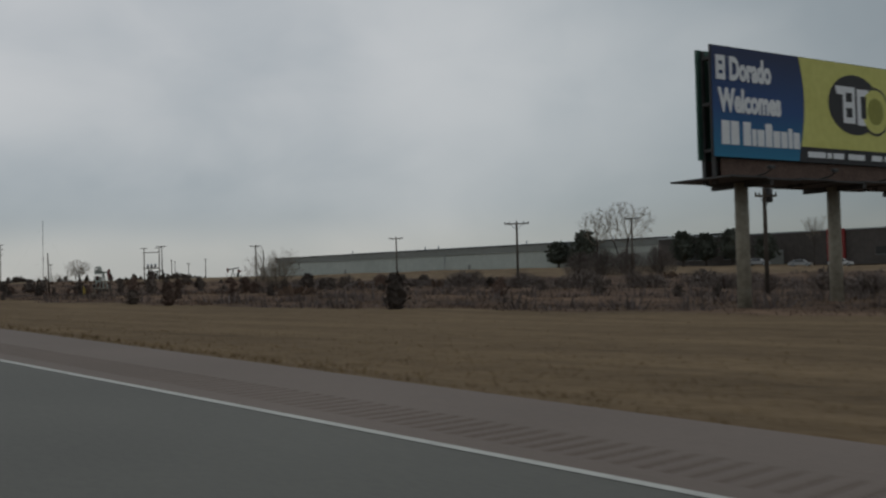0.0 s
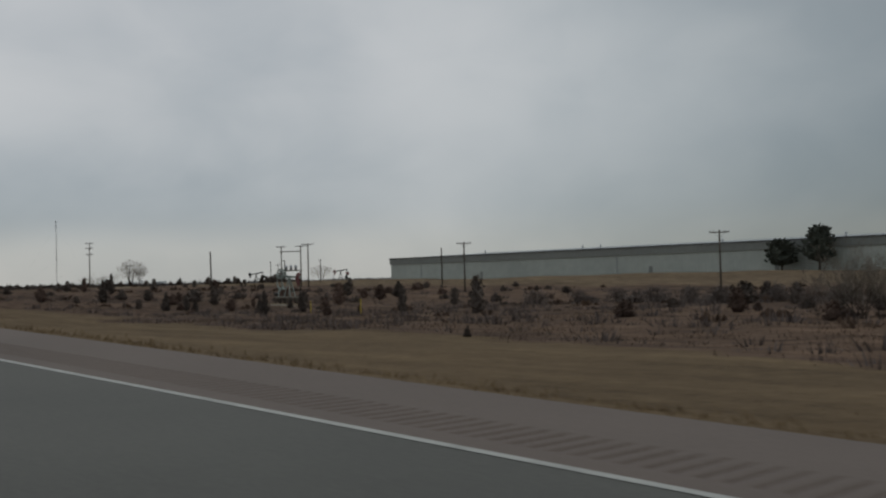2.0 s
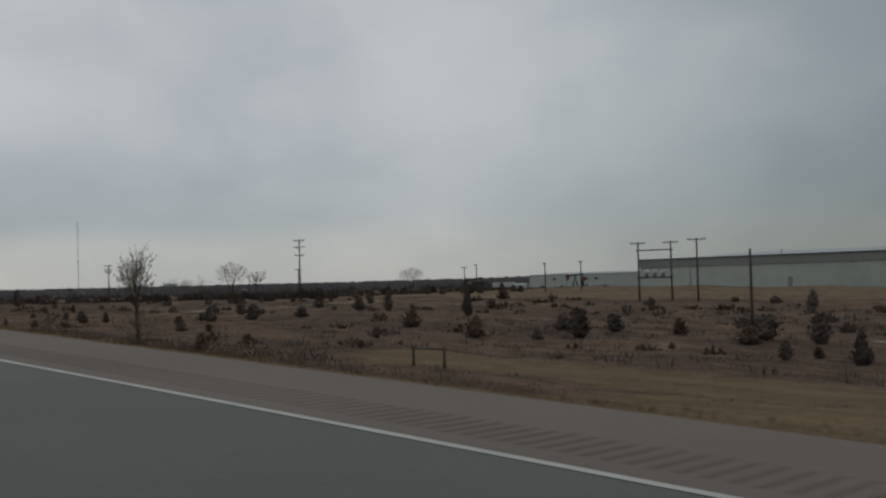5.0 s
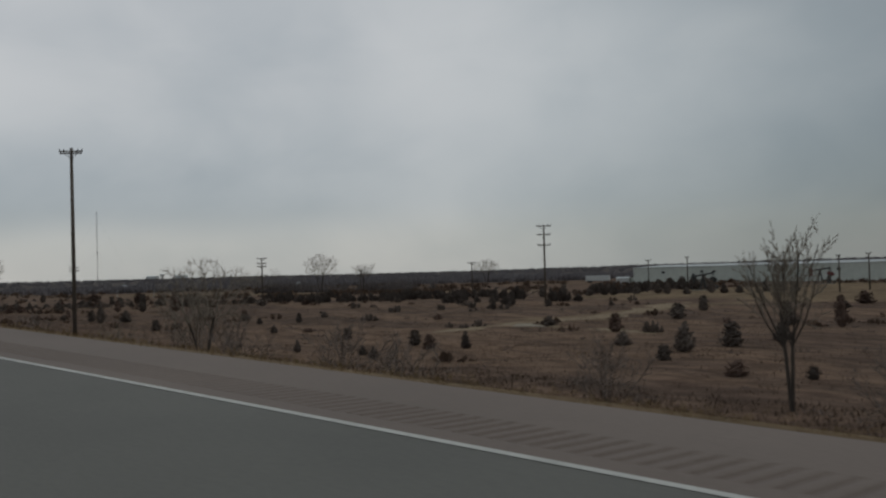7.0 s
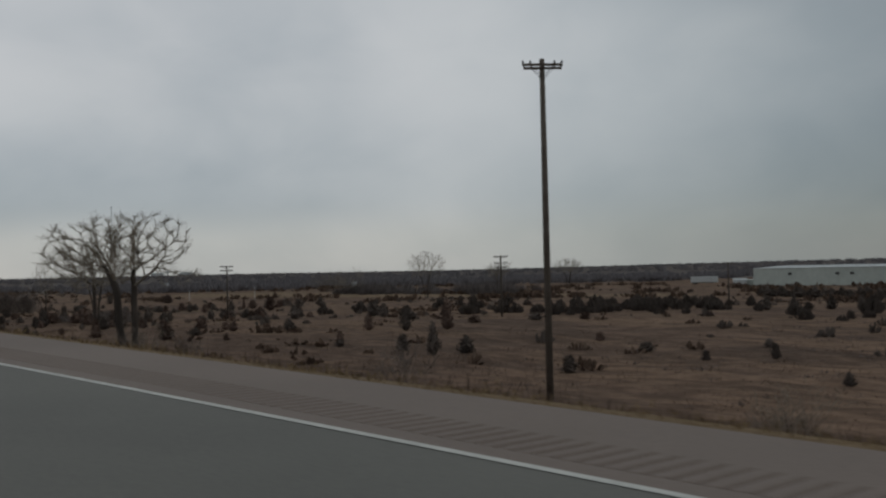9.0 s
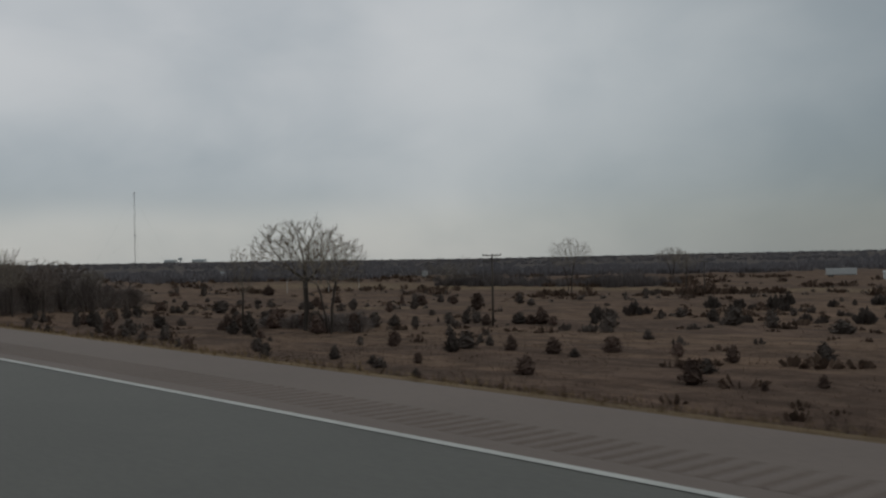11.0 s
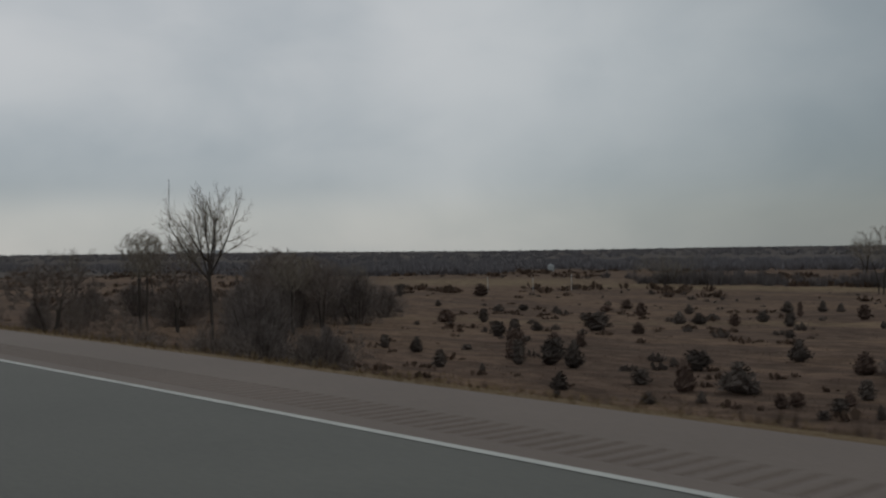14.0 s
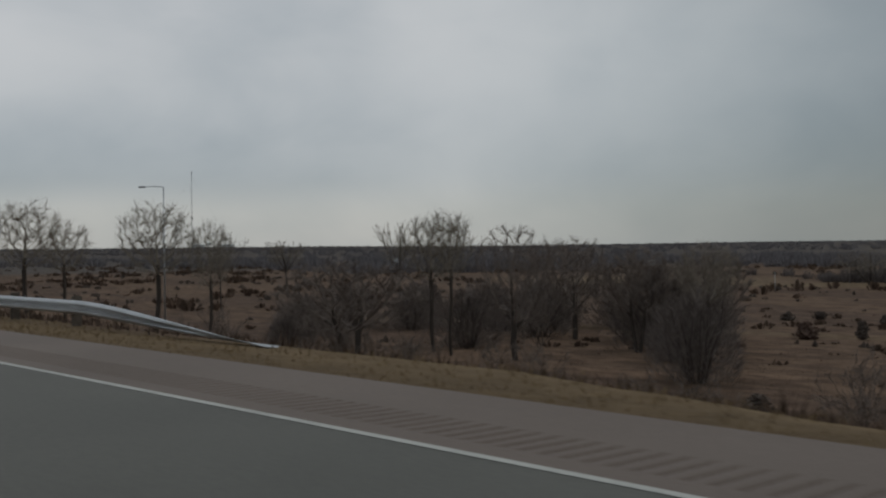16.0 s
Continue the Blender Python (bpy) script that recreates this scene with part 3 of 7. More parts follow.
def bare_patch(x, y, rx, ry, seed):
    """A flat patch of pale gravel with a ragged outline, following the ground."""
    b = Build()
    rings, n = 4, 22
    vs = [(x, y, ground_z(x, y) + 0.07)]
    for i in range(1, rings + 1):
        for k in range(n):
            a = 2 * math.pi * k / n
            r = i / rings * (1 + 0.22 * math.sin(3 * a + seed) + 0.14 * math.sin(7 * a + 2 * seed))
            px_, py_ = x + rx * r * math.cos(a), y + ry * r * math.sin(a)
            vs.append((px_, py_, ground_z(px_, py_) + (0.07 if i < rings else -0.03)))
    fs = [(0, 1 + k, 1 + (k + 1) % n) for k in range(n)]
    for i in range(rings - 1):
        fs += [(1 + i * n + k, 1 + (i + 1) * n + k, 1 + (i + 1) * n + (k + 1) % n, 1 + i * n + (k + 1) % n) for k in range(n)]
    structure("gravel_patch", b.add(vs, fs), GRAVEL, "ragged patch of pale bare gravel in the pasture", "ground")


for gx_, gy_, grx, gry, gs in ((-284.8, 76.2, 2.2, 1.0, 1), (-187.5, 85.6, 5.5, 1.2, 2), (-164.5, 63.0, 2.2, 0.8, 4)):
    bare_patch(gx_, gy_, grx, gry, gs)


def dirt_track(p0, p1, p2, w0, w1, seed):
    """A bent strip of bare dirt with ragged edges, following the ground."""
    b = Build()
    n = 40
    vs = []
    for i in range(n + 1):
        u = i / n
        x, y = [(1 - u) ** 2 * p0[k] + 2 * u * (1 - u) * p1[k] + u * u * p2[k] for k in (0, 1)]
        dx, dy = [2 * (1 - u) * (p1[k] - p0[k]) + 2 * u * (p2[k] - p1[k]) for k in (0, 1)]
        q = math.hypot(dx, dy)
        for side in (-1, 0, 1):
            w = side * (w0 + (w1 - w0) * u) * (1 + 0.3 * math.sin(i * 1.3 + seed + side) + 0.2 * math.sin(i * 2.9 + 2 * seed)) * min(1, 6 * u + 0.2, 6 * (1 - u) + 0.2)
            px_, py_ = x - dy / q * w, y + dx / q * w
            vs.append((px_, py_, ground_z(px_, py_) + (0.06 if side == 0 else 0.0)))
    fs = [(3 * i + k, 3 * i + k + 1, 3 * i + k + 4, 3 * i + k + 3) for i in range(n) for k in (0, 1)]
    structure("dirt_track", b.add(vs, fs), TRACK, "bare tan dirt track winding through the pasture", "track")


dirt_track((-291.0, 66.0), (-282.0, 80.0), (-297.0, 124.0), 1.9, 2.8, 1)
dirt_track((-283.5, 77.0), (-276.0, 79.5), (-268.0, 74.0), 1.2, 0.9, 3)


# ---------------------------------------------------------------- billboard
def text_mesh(words, size, squeeze, depth=0.01):
    cu = bpy.data.curves.new("lettering", "FONT")
    cu.body, cu.size, cu.extrude, cu.resolution_u, cu.offset = words, size, depth, 3, 0.055
    ob = new("lettering", cu)
    me = bpy.data.meshes.new_from_object(ob.evaluated_get(bpy.context.evaluated_depsgraph_get()))
    bpy.data.objects.remove(ob)
    bpy.data.curves.remove(cu)
    me.transform(Matrix.Diagonal((squeeze, 1, 1, 1)))
    return me


def flat(poly, y, t=0.012):
    """A thin plate with the outline poly (x, z), standing at depth y."""
    b = Build()
    n = len(poly)
    b.add([(x, y, z) for x, z in poly] + [(x, y + t, z) for x, z in poly], [tuple(range(n)), tuple(reversed(range(n, 2 * n)))] + [((i + 1) % n, i, i + n, (i + 1) % n + n) for i in range(n)])
    return b


def oval(cx, cz, rx, rz, n=28):
    return [(cx + rx * math.cos(2 * math.pi * i / n), cz + rz * math.sin(2 * math.pi * i / n)) for i in range(n)]


def billboard():
    """Own axes: x along the face, -y out of the face, z up; the face's lower left corner at z = 5.72."""
    turn = math.degrees(math.atan2(0.98, 0.198))
    base = ground_z(-20.75, 34.4)
    bb = thing("billboard", "large double-sided billboard on pale pillars with blue and yellow poster", "billboard", pose(-20.45, 34.4, 0, 0, 0, turn))
    W, H, Z = 14.6, 4.30, 5.72
    # face panel and poster
    part("front_panel", Build().box((W / 2 - 0.15, 0.10, Z + H / 2), (W + 0.3, 0.10, H)), SIGN_BLACK, bb)
    part("back_panel", Build().box((W / 2 - 0.15, 0.95, Z + H / 2 - 0.05), (W, 0.10, H)), SIGN_GREEN, bb, "weathered green back panel of the billboard")
    for x in (0.12, 2.6, 5.1, 7.6, 10.1, 12.6, 14.3):
        part("upright", Build().bar((x, 0.4, Z - 1.0), (x, 0.4, Z + H - 0.1), 0.12, 0.18), DARK_STEEL, bb)
        part("upright", Build().bar((x, 0.9, Z - 1.0), (x, 0.9, Z + H - 0.1), 0.12, 0.18), DARK_STEEL, bb)
    for z in (Z + 0.3, Z + 2.1, Z + 3.9):
        part("stringer", Build().bar((0.02, 0.64, z), (W - 0.1, 0.64, z), 0.35, 0.12), DARK_STEEL, bb)
    split = lambda z: 4.75 + 0.40 * math.sin(math.pi * min(max((z - 0.15) / 4.6, 0), 1)) - 0.10
    blue = part("poster_blue", Build(), SIGN_BLUE, bb, "dark to light blue poster field")
    zs = [H * i / 12 for i in range(13)]
    pts = [(-0.27, 0.02), (split(0), 0.02)] + [(split(z), z) for z in zs[1:-1]] + [(split(H), H - 0.02), (-0.27, H - 0.02)]
    blue.data = flat(pts, 0.035).mesh("poster_blue", SIGN_BLUE)
    blue.location = (0, 0, Z)
    yl = [(split(0.62) + 0.02, 0.62)] + [(split(z) + 0.02, z) for z in zs if z > 0.7 and z < H - 0.05] + [(split(H) + 0.02, H - 0.02), (W - 0.03, H - 0.02), (W - 0.03, 0.62)]
    part("poster_yellow", flat([(x, z + Z) for x, z in yl], 0.034), SIGN_YELLOW, bb, "yellow poster field")
    part("emblem_disc", flat([(x, z + Z) for x, z in oval(8.35, 2.55, 1.75, 1.28)], 0.022), SIGN_BLACK, bb, "black oval emblem")
    part("emblem_ball", flat([(x, z + Z) for x, z in oval(9.75, 2.35, 1.02, 1.05)], 0.016), SIGN_BLACK, bb)
    part("emblem_ball", flat([(x, z + Z) for x, z in oval(9.75, 2.35, 0.92, 0.95)], 0.010), SIGN_YELLOW, bb, "yellow round emblem")
    part("emblem_ring", flat([(x, z + Z) for x, z in oval(9.75, 2.35, 0.55, 0.58)], 0.005, 0.004), SIGN_OLIVE, bb)
    for pl in ([(7.05, 3.30), (8.35, 3.30), (8.35, 1.75), (7.55, 1.75), (7.55, 2.95), (7.15, 2.95)], [(8.5, 3.25), (9.3, 3.25), (9.3, 1.7), (8.5, 1.7)]):
        part("emblem_block", flat([(x, z + Z) for x, z in pl], 0.012, 0.008), SIGN_WHITE, bb, "white block shape in the emblem")
    for pl in ([(7.75, 3.05), (8.15, 3.05), (8.15, 2.65), (7.75, 2.65)], [(7.75, 2.4), (8.15, 2.4), (8.15, 2.0), (7.75, 2.0)], [(8.75, 2.95), (9.1, 2.95), (9.1, 2.0), (8.75, 2.0)]):
        part("emblem_gap", flat([(x, z + Z) for x, z in pl], 0.004, 0.006), SIGN_BLACK, bb)
    # lettering
    for words, x, z, size, sq in (("El Dorado", -0.08, 3.04, 1.22, 0.615), ("Welcomes", 0.06, 1.80, 1.22, 0.665)):
        me = text_mesh(words, size, sq)
        me.materials.append(SIGN_WHITE)
        o = new("lettering", me)
        o.parent = bb
        o.matrix_basis = pose(x, 0.022, Z + z, 90, 0, 0)
        tagged(o, "white condensed letters reading " + words)
    # plain blocks in the place of a name: width, height of each
    x0 = 0.16
    for wide, high in ((0.44, 0.92), (0.46, 0.92), (0.0, 0.0), (0.44, 0.92), (0.24, 0.66), (0.40, 0.66), (0.40, 0.92), (0.40, 0.66), (0.38, 0.66), (0.24, 0.80), (0.38, 0.66)):
        if wide:
            part("lettering_block", flat([(x0, Z + 0.50), (x0 + wide, Z + 0.50), (x0 + wide, Z + 0.50 + high), (x0, Z + 0.50 + high)], 0.022, 0.01), SIGN_WHITE, bb, "plain white block in the place of a letter")
        x0 += wide + 0.065 if wide else 0.17
    for x0, x1 in ((5.2, 6.3), (6.4, 6.7), (6.8, 7.5), (7.8, 8.9), (9.4, 10.1), (10.3, 12.0)):
        part("caption_bar", flat([(x0, Z + 0.20), (x1, Z + 0.20), (x1, Z + 0.44), (x0, Z + 0.44)], 0.022, 0.01), SIGN_WHITE, bb, "small white caption bar")
    # skirt, walkway, lamps
    part("skirt", Build().box((W / 2 + 0.1, 0.20, Z - 0.40), (W - 0.3, 0.08, 0.76)), RUST, bb, "rusty red-brown steel skirt")
    part("skirt", Build().box((W / 2 + 0.1, 1.02, Z - 0.40), (W - 0.3, 0.08, 0.76)), RUST, bb)
    k = 0
    x = -0.5
    while x < W:
        part("walkway_plank", Build().box((x + 1.0, 0.62, Z - 0.82 - 0.045 * (k % 2)), (1.98, 3.1, 0.07)), DARK_STEEL, bb)
        x += 2.0
        k += 1
    for x in (1.8, 7.5, 13.2):
        part("beam", Build().bar((x, -0.9, Z - 0.98), (x, 2.1, Z - 0.98), 0.16, 0.24), DARK_STEEL, bb)
        part("pillar", Build().tube([(x, 0.62, base - 1.0), (x, 0.62, Z - 0.85)], [0.28, 0.265], 18), PILLAR, bb, "pale weathered round pillar", True)
    for x in (1.6, 5.4, 9.2, 13.0):
        lamp = part("lamp_arm", Build().tube([(x, 0.0, Z - 0.76), (x, -0.8, Z - 0.66), (x, -1.05, Z - 0.52)], [0.03, 0.03, 0.03], 6), DARK_STEEL, bb)
        part("lamp_head", Build().box((x, -1.05, Z - 0.44), (0.34, 0.18, 0.13), bevel=0.04), DARK_STEEL, lamp, "small floodlight head")
    return bb


billboard()


# ---------------------------------------------------------------- poles
def utility_pole(x, y, top, arms=(0.3,), span=2.4, turn=20.0, lean=0.0, tins=0, radius=0.15, label="weathered wooden utility pole with a crossarm"):
    base = ground_z(x, y)
    h = top - base
    p = thing("utility_pole", label, "utility pole", pose(x, y, base, lean, lean * 0.6, turn), "roadside utility poles")
    part("pole", Build().tube([(0, 0, -0.4), (0, 0, h * 0.5), (0, 0, h)], [radius, radius * 0.88, radius * 0.68], 10), WOOD_POLE, p, "", True)
    for i, d in enumerate(arms):
        s = span * (1 - 0.06 * i)
        arm = part("crossarm", Build().box((0, -0.16, h - d), (s, 0.11, 0.13)), WOOD_POLE, p)
        for sx in (-0.48, -0.30, 0.30, 0.48):
            part("insulator", Build().tube([(sx * s, -0.16, h - d + 0.06), (sx * s, -0.16, h - d + 0.15), (sx * s, -0.16, h - d + 0.24)], [0.03, 0.065, 0.03], 8), DARK_STEEL, arm, "dark glazed insulator")
        if s > 1.2:
            for sg in (-1, 1):
                part("brace", Build().bar((sg * s * 0.28, -0.12, h - d - 0.05), (0, -0.12, h - d - 0.65), 0.04, 0.03), DARK_STEEL, p)
    for i in range(tins):
        zt = h - 1.9
        part("transformer", Build().tube([(0.38, 0.1, zt), (0.38, 0.1, zt + 0.06), (0.38, 0.1, zt + 0.85), (0.38, 0.1, zt + 0.95)], [0.2, 0.25, 0.25, 0.12], 12), DARK_STEEL, p, "grey pole transformer can", True)
    return p


L1 = "weathered wooden utility pole with a single crossarm beyond the brush"
L3 = "tall weathered utility pole with three crossarms in the field"
L0 = "bare leaning wooden pole without a crossarm in the field"
utility_pole(-130.3, 114.2, 8.6, turn=35, label=L1)
utility_pole(-181.5, 119.8, 9.4, turn=35, label=L1)
utility_pole(-73.2, 81.4, 7.3, turn=38, span=2.6, label=L1)
utility_pole(-32.6, 60.0, 7.6, (0.5, 1.5), 1.6, 60, tins=1, label="wooden utility pole with a transformer can behind the billboard")
utility_pole(-318.0, 117.8, 15.1, (0.2, 1.5, 3.1), 2.2, 40, radius=0.17, label=L3)
utility_pole(-202.4, 84.5, 8.5, (), turn=0, lean=2.0, label=L0)
utility_pole(-206.2, 138.3, 9.4, (), turn=0, lean=1.6, label=L0)
utility_pole(-379.7, 108.0, 12.0, (0.2, 1.1, 1.7), 2.0, 35, label=L3)
utility_pole(-431.8, 94.5, 11.7, (0.2, 0.9), 2.4, 35, label="wooden utility pole with two crossarms in the field")
utility_pole(-371.0, 155.6, 10.3, (0.2,), 2.0, 35, label=L1)
utility_pole(-361.6, 207.1, 9.9, (0.2,), 1.6, 35, label=L1)
utility_pole(-292.5, 161.5, 9.3, (0.15,), 0.7, 10, label="slim wooden pole by the pale pasture")
utility_pole(-293.0, 174.0, 9.6, (0.15,), 1.0, 10, label="slim wooden pole by the pale pasture")
utility_pole(-338.4, 188.2, 10.1, (0.15,), 0.8, 10, label="slim wooden pole by the pale pasture")
utility_pole(-234.5, 126.8, 11.4, (0.2,), 2.6, 38, label="wooden utility pole beside a pole-mounted frame")
utility_pole(-316.0, 43.5, 21.9, (0.35, 0.55), 2.3, 50, radius=0.22, label="very tall brown utility pole with one short crossarm near the road")
utility_pole(-77.6, 108.4, 8.6, (0.2,), 1.8, 38, label=L1)
utility_pole(-470.0, 205.0, 9.5, (0.2,), 2.0, 38, label=L1)


def pole_frame():
    """Two poles joined by beams, with a platform."""
    x, y = -245.0, 127.4
    base = ground_z(x, y)
    h = 11.3 - base
    p = thing("pole_frame", "H-frame of two wooden poles with beams and transformer platform", "pole frame", pose(x, y, base, 0, 0, 22))
    for dx in (0.0, 4.9):
        part("pole", Build().tube([(dx, 0, -0.3), (dx, 0, h)], [0.16, 0.11], 10), WOOD_POLE, p, "", True)
        arm = part("crossarm", Build().box((dx, -0.15, h - 0.25), (2.3, 0.11, 0.13)), WOOD_POLE, p)
        for sx in (-1.05, -0.6, 0.6, 1.05):
            part("insulator", Build().tube([(dx + sx, -0.15, h - 0.19), (dx + sx, -0.15, h - 0.02)], [0.06, 0.04], 8), DARK_STEEL, arm, "dark glazed insulator")
    part("beam", Build().bar((-0.3, -0.1, h - 1.3), (5.2, -0.1, h - 1.3), 0.12, 0.18), WOOD_POLE, p)
    part("beam", Build().bar((-0.3, -0.1, 3.4), (5.2, -0.1, 3.4), 0.2, 0.22), WOOD_POLE, p)
    for dx in (1.2, 2.4, 3.6):
        part("transformer", Build().tube([(dx, 0, 3.5), (dx, 0, 4.5), (dx, 0, 4.6)], [0.3, 0.3, 0.15], 12), GALV, p, "grey transformer can on the platform", True)
    return p


pole_frame()


# ---------------------------------------------------------------- pump jacks
PUMP_PALE = material("pale_green_grey_paint", (0.26, 0.30, 0.27), (0.40, 0.44, 0.40), 1.2, 0.6, 0.003)


def pump_jack(x, y, turn, size, tilt, paint, head_paint, label, balanced=False, lift=0.0):
    base = ground_z(x, y) + lift
    s = size
    p = thing("pump_jack", label, "pump jack", pose(x, y, base, 0, 0, turn), "oil pump jacks")
    V = lambda a, b, c: (a * s, b * s, c * s)
    if lift:
        for sx in (-2.1, -0.9, 0.3, 1.5, 2.7):
            for sy in (-0.36, 0.36):
                part("skid_post", Build().box((sx * s, sy * s, -lift / 2), (0.22 * s, 0.22 * s, lift + 0.1)), WOOD_POLE, p, "short dark timber post")
    part("skid", Build().box(V(0.3, 0, 0.12), V(5.2, 0.9, 0.24)), CONCRETE, p, "pale concrete pad")
    for sx in (-0.85, 0.55):
        for sy in (-0.5, 0.5):
            part("post_leg", Build().bar(V(sx, sy, 0.2), V(-0.1, sy * 0.25, 3.0), 0.13 * s, 0.13 * s), paint, p)
    for z, k in ((1.0, 0.66), (1.9, 0.36)):
        part("post_brace", Build().bar(V(-0.1 - 0.75 * k, -0.5 * (0.5 + k / 2), z), V(-0.1 + 0.65 * k, -0.5 * (0.5 + k / 2), z), 0.08 * s, 0.08 * s), paint, p)
    ca, sa = math.cos(radians(tilt)), math.sin(radians(tilt))
    T = lambda a, b, c: V(-0.1 + a * ca - c * sa, b, 3.1 + a * sa + c * ca)
    part("saddle", Build().box(V(-0.1, 0, 3.02), V(0.4, 0.5, 0.16)), paint, p)
    part("walking_beam", Build().bar(T(-2.5, 0, 0.12), T(2.3, 0, 0.12), 0.22 * s, 0.34 * s), paint, p)
    # horse head: a curved plate
    hb = Build()
    pts = []
    for i in range(9):
        a = radians(155 + i * 50 / 8)
        pts.append((2.35 * math.cos(a), 2.35 * math.sin(a) - 0.15))
    poly = pts + [(-1.9, -0.95), (-1.55, -0.1), (-1.7, 0.55)]
    n = len(poly)
    hb.add([T(a, -0.16, c) for a, c in poly] + [T(a, 0.16, c) for a, c in poly], [tuple(reversed(range(n))), tuple(range(n, 2 * n))] + [(i, (i + 1) % n, (i + 1) % n + n, i + n) for i in range(n)])
    part("horse_head", hb, head_paint, p)
    hx = -0.1 - 2.38
    part("bridle", Build().tube([V(hx, 0, 2.6), V(hx, 0, 1.2)], [0.025 * s] * 2, 5), DARK_STEEL, p)
    part("wellhead", Build().tube([V(hx, 0, 0), V(hx, 0, 0.7), V(hx, 0, 0.72), V(hx, 0, 1.25)], [0.14 * s, 0.14 * s, 0.07 * s, 0.05 * s], 10), DARK_STEEL, p)
    # gearbox, cranks with weights, pitman arms
    part("gearbox", Build().box(V(1.75, 0, 0.95), V(0.85, 0.6, 1.4), bevel=0.06 * s), paint, p)
    ang = radians(62)
    for sy in (-0.48, 0.48):
        cx, cz = 1.75 + 0.95 * math.cos(ang), 1.5 + 0.95 * math.sin(ang)
        crank = part("crank", Build().bar(V(1.75 - 0.3, sy, 1.5 - 0.5), V(cx, sy, cz), 0.10 * s, 0.26 * s), paint, p)
        wb = Build()
        arc = [(1.75 + r * math.cos(ang + q), 1.5 + r * math.sin(ang + q)) for r, qs in ((1.25, (-0.6, -0.3, 0, 0.3, 0.6)), (0.55, (0.7, 0, -0.7))) for q in qs]
        n = len(arc)
        yy = sy + (0.16 if sy > 0 else -0.16)
        lo, hi = min(sy, yy), max(sy, yy)
        wb.add([V(a, lo, c) for a, c in arc] + [V(a, hi, c) for a, c in arc], [tuple(range(n)), tuple(reversed(range(n, 2 * n)))] + [((i + 1) % n, i, i + n, (i + 1) % n + n) for i in range(n)])
        if not balanced:
            part("counterweight", wb, head_paint, crank)
        part("pitman_arm", Build().bar(V(1.75 + 0.4, sy, 1.75), T(2.15, sy * 0.9, 0.05), 0.07 * s, 0.10 * s), paint, p)
    if balanced:
        # a short weight block and an open wheel over the tail of the beam
        part("counterweight", Build().bar(T(1.25, 0, 0.12), T(2.75, 0, 0.12), 0.5 * s, 0.42 * s), paint, p, "pale balance weight on the beam's tail")
        ring = Build()
        turns = [2 * math.pi * k / 20 for k in range(20)]
        for sy in (-0.34, 0.20):
            ring.add([T(1.75 + r * math.cos(a), sy + y_, 0.42 + r * math.sin(a)) for a in turns for r, y_ in ((0.78, 0), (0.78, 0.14), (0.58, 0.14), (0.58, 0))], [(4 * k + j, 4 * k + (j + 1) % 4, 4 * ((k + 1) % 20) + (j + 1) % 4, 4 * ((k + 1) % 20) + j) for k in range(20) for j in range(4)])
        wheel = part("crank_wheel", ring, paint, p, "open round wheel on the beam")
        for a in (0.3, 1.35, 2.4):
            part("spoke", Build().bar(T(1.75 - 0.6 * math.cos(a), -0.27, 0.42 - 0.6 * math.sin(a)), T(1.75 + 0.6 * math.cos(a), -0.27, 0.42 + 0.6 * math.sin(a)), 0.09 * s, 0.09 * s), paint, wheel)
        part("wheel_hub", Build().tube([T(1.75, -0.40, 0.42), T(1.75, 0.36, 0.42)], [0.14 * s, 0.14 * s], 12), RUST, wheel)
        part("engine_box", Build().box(V(1.2, 0, 0.8), V(1.1, 0.8, 1.0), bevel=0.05 * s), RUST, p, "rusty engine box")
    part("equalizer", Build().bar(T(2.15, -0.6, 0.02), T(2.15, 0.6, 0.02), 0.12 * s, 0.12 * s), paint, p)
    part("motor", Build().tube([V(2.95, -0.3, 0.62), V(2.95, 0.35, 0.62)], [0.26 * s, 0.26 * s], 12), DARK_STEEL, p, "", True)
    return p


pump_jack(-188.3, 89.2, 186, 1.0, 4, PUMP_PALE, PUMP_RED, "pale green oil pump jack with a dull red head on concrete", True, 0.8)
pump_jack(-313.0, 197.0, 48, 0.95, 8, PUMP_BLACK, PUMP_RED, "dark pump jack with a faded red head under the pole frame")
pump_jack(-326.0, 174.5, 51, 0.95, 9, PUMP_BLACK, PUMP_BLACK, "black oil pump jack standing on the pasture rim")


# ---------------------------------------------------------------- buildings
def siding(b, x0, x1, y, z0, z1, pitch=0.9, depth=0.05):
    """Ribbed metal siding facing -y."""
    n = int((x1 - x0) / pitch)
    vs, fs = [], []
    for i in range(n + 1):
        x = x0 + (x1 - x0) * i / n
        for dx, dy in ((0, 0), (pitch * 0.72, 0), (pitch * 0.80, -depth), (pitch * 0.92, -depth)):
            if x + dx <= x1 + 1e-6:
                vs += [(x + dx, y + dy, z0), (x + dx, y + dy, z1)]
    fs = [(2 * i, 2 * i + 2, 2 * i + 3, 2 * i + 1) for i in range(len(vs) // 2 - 1)]
    b.add(vs, fs)
    return b


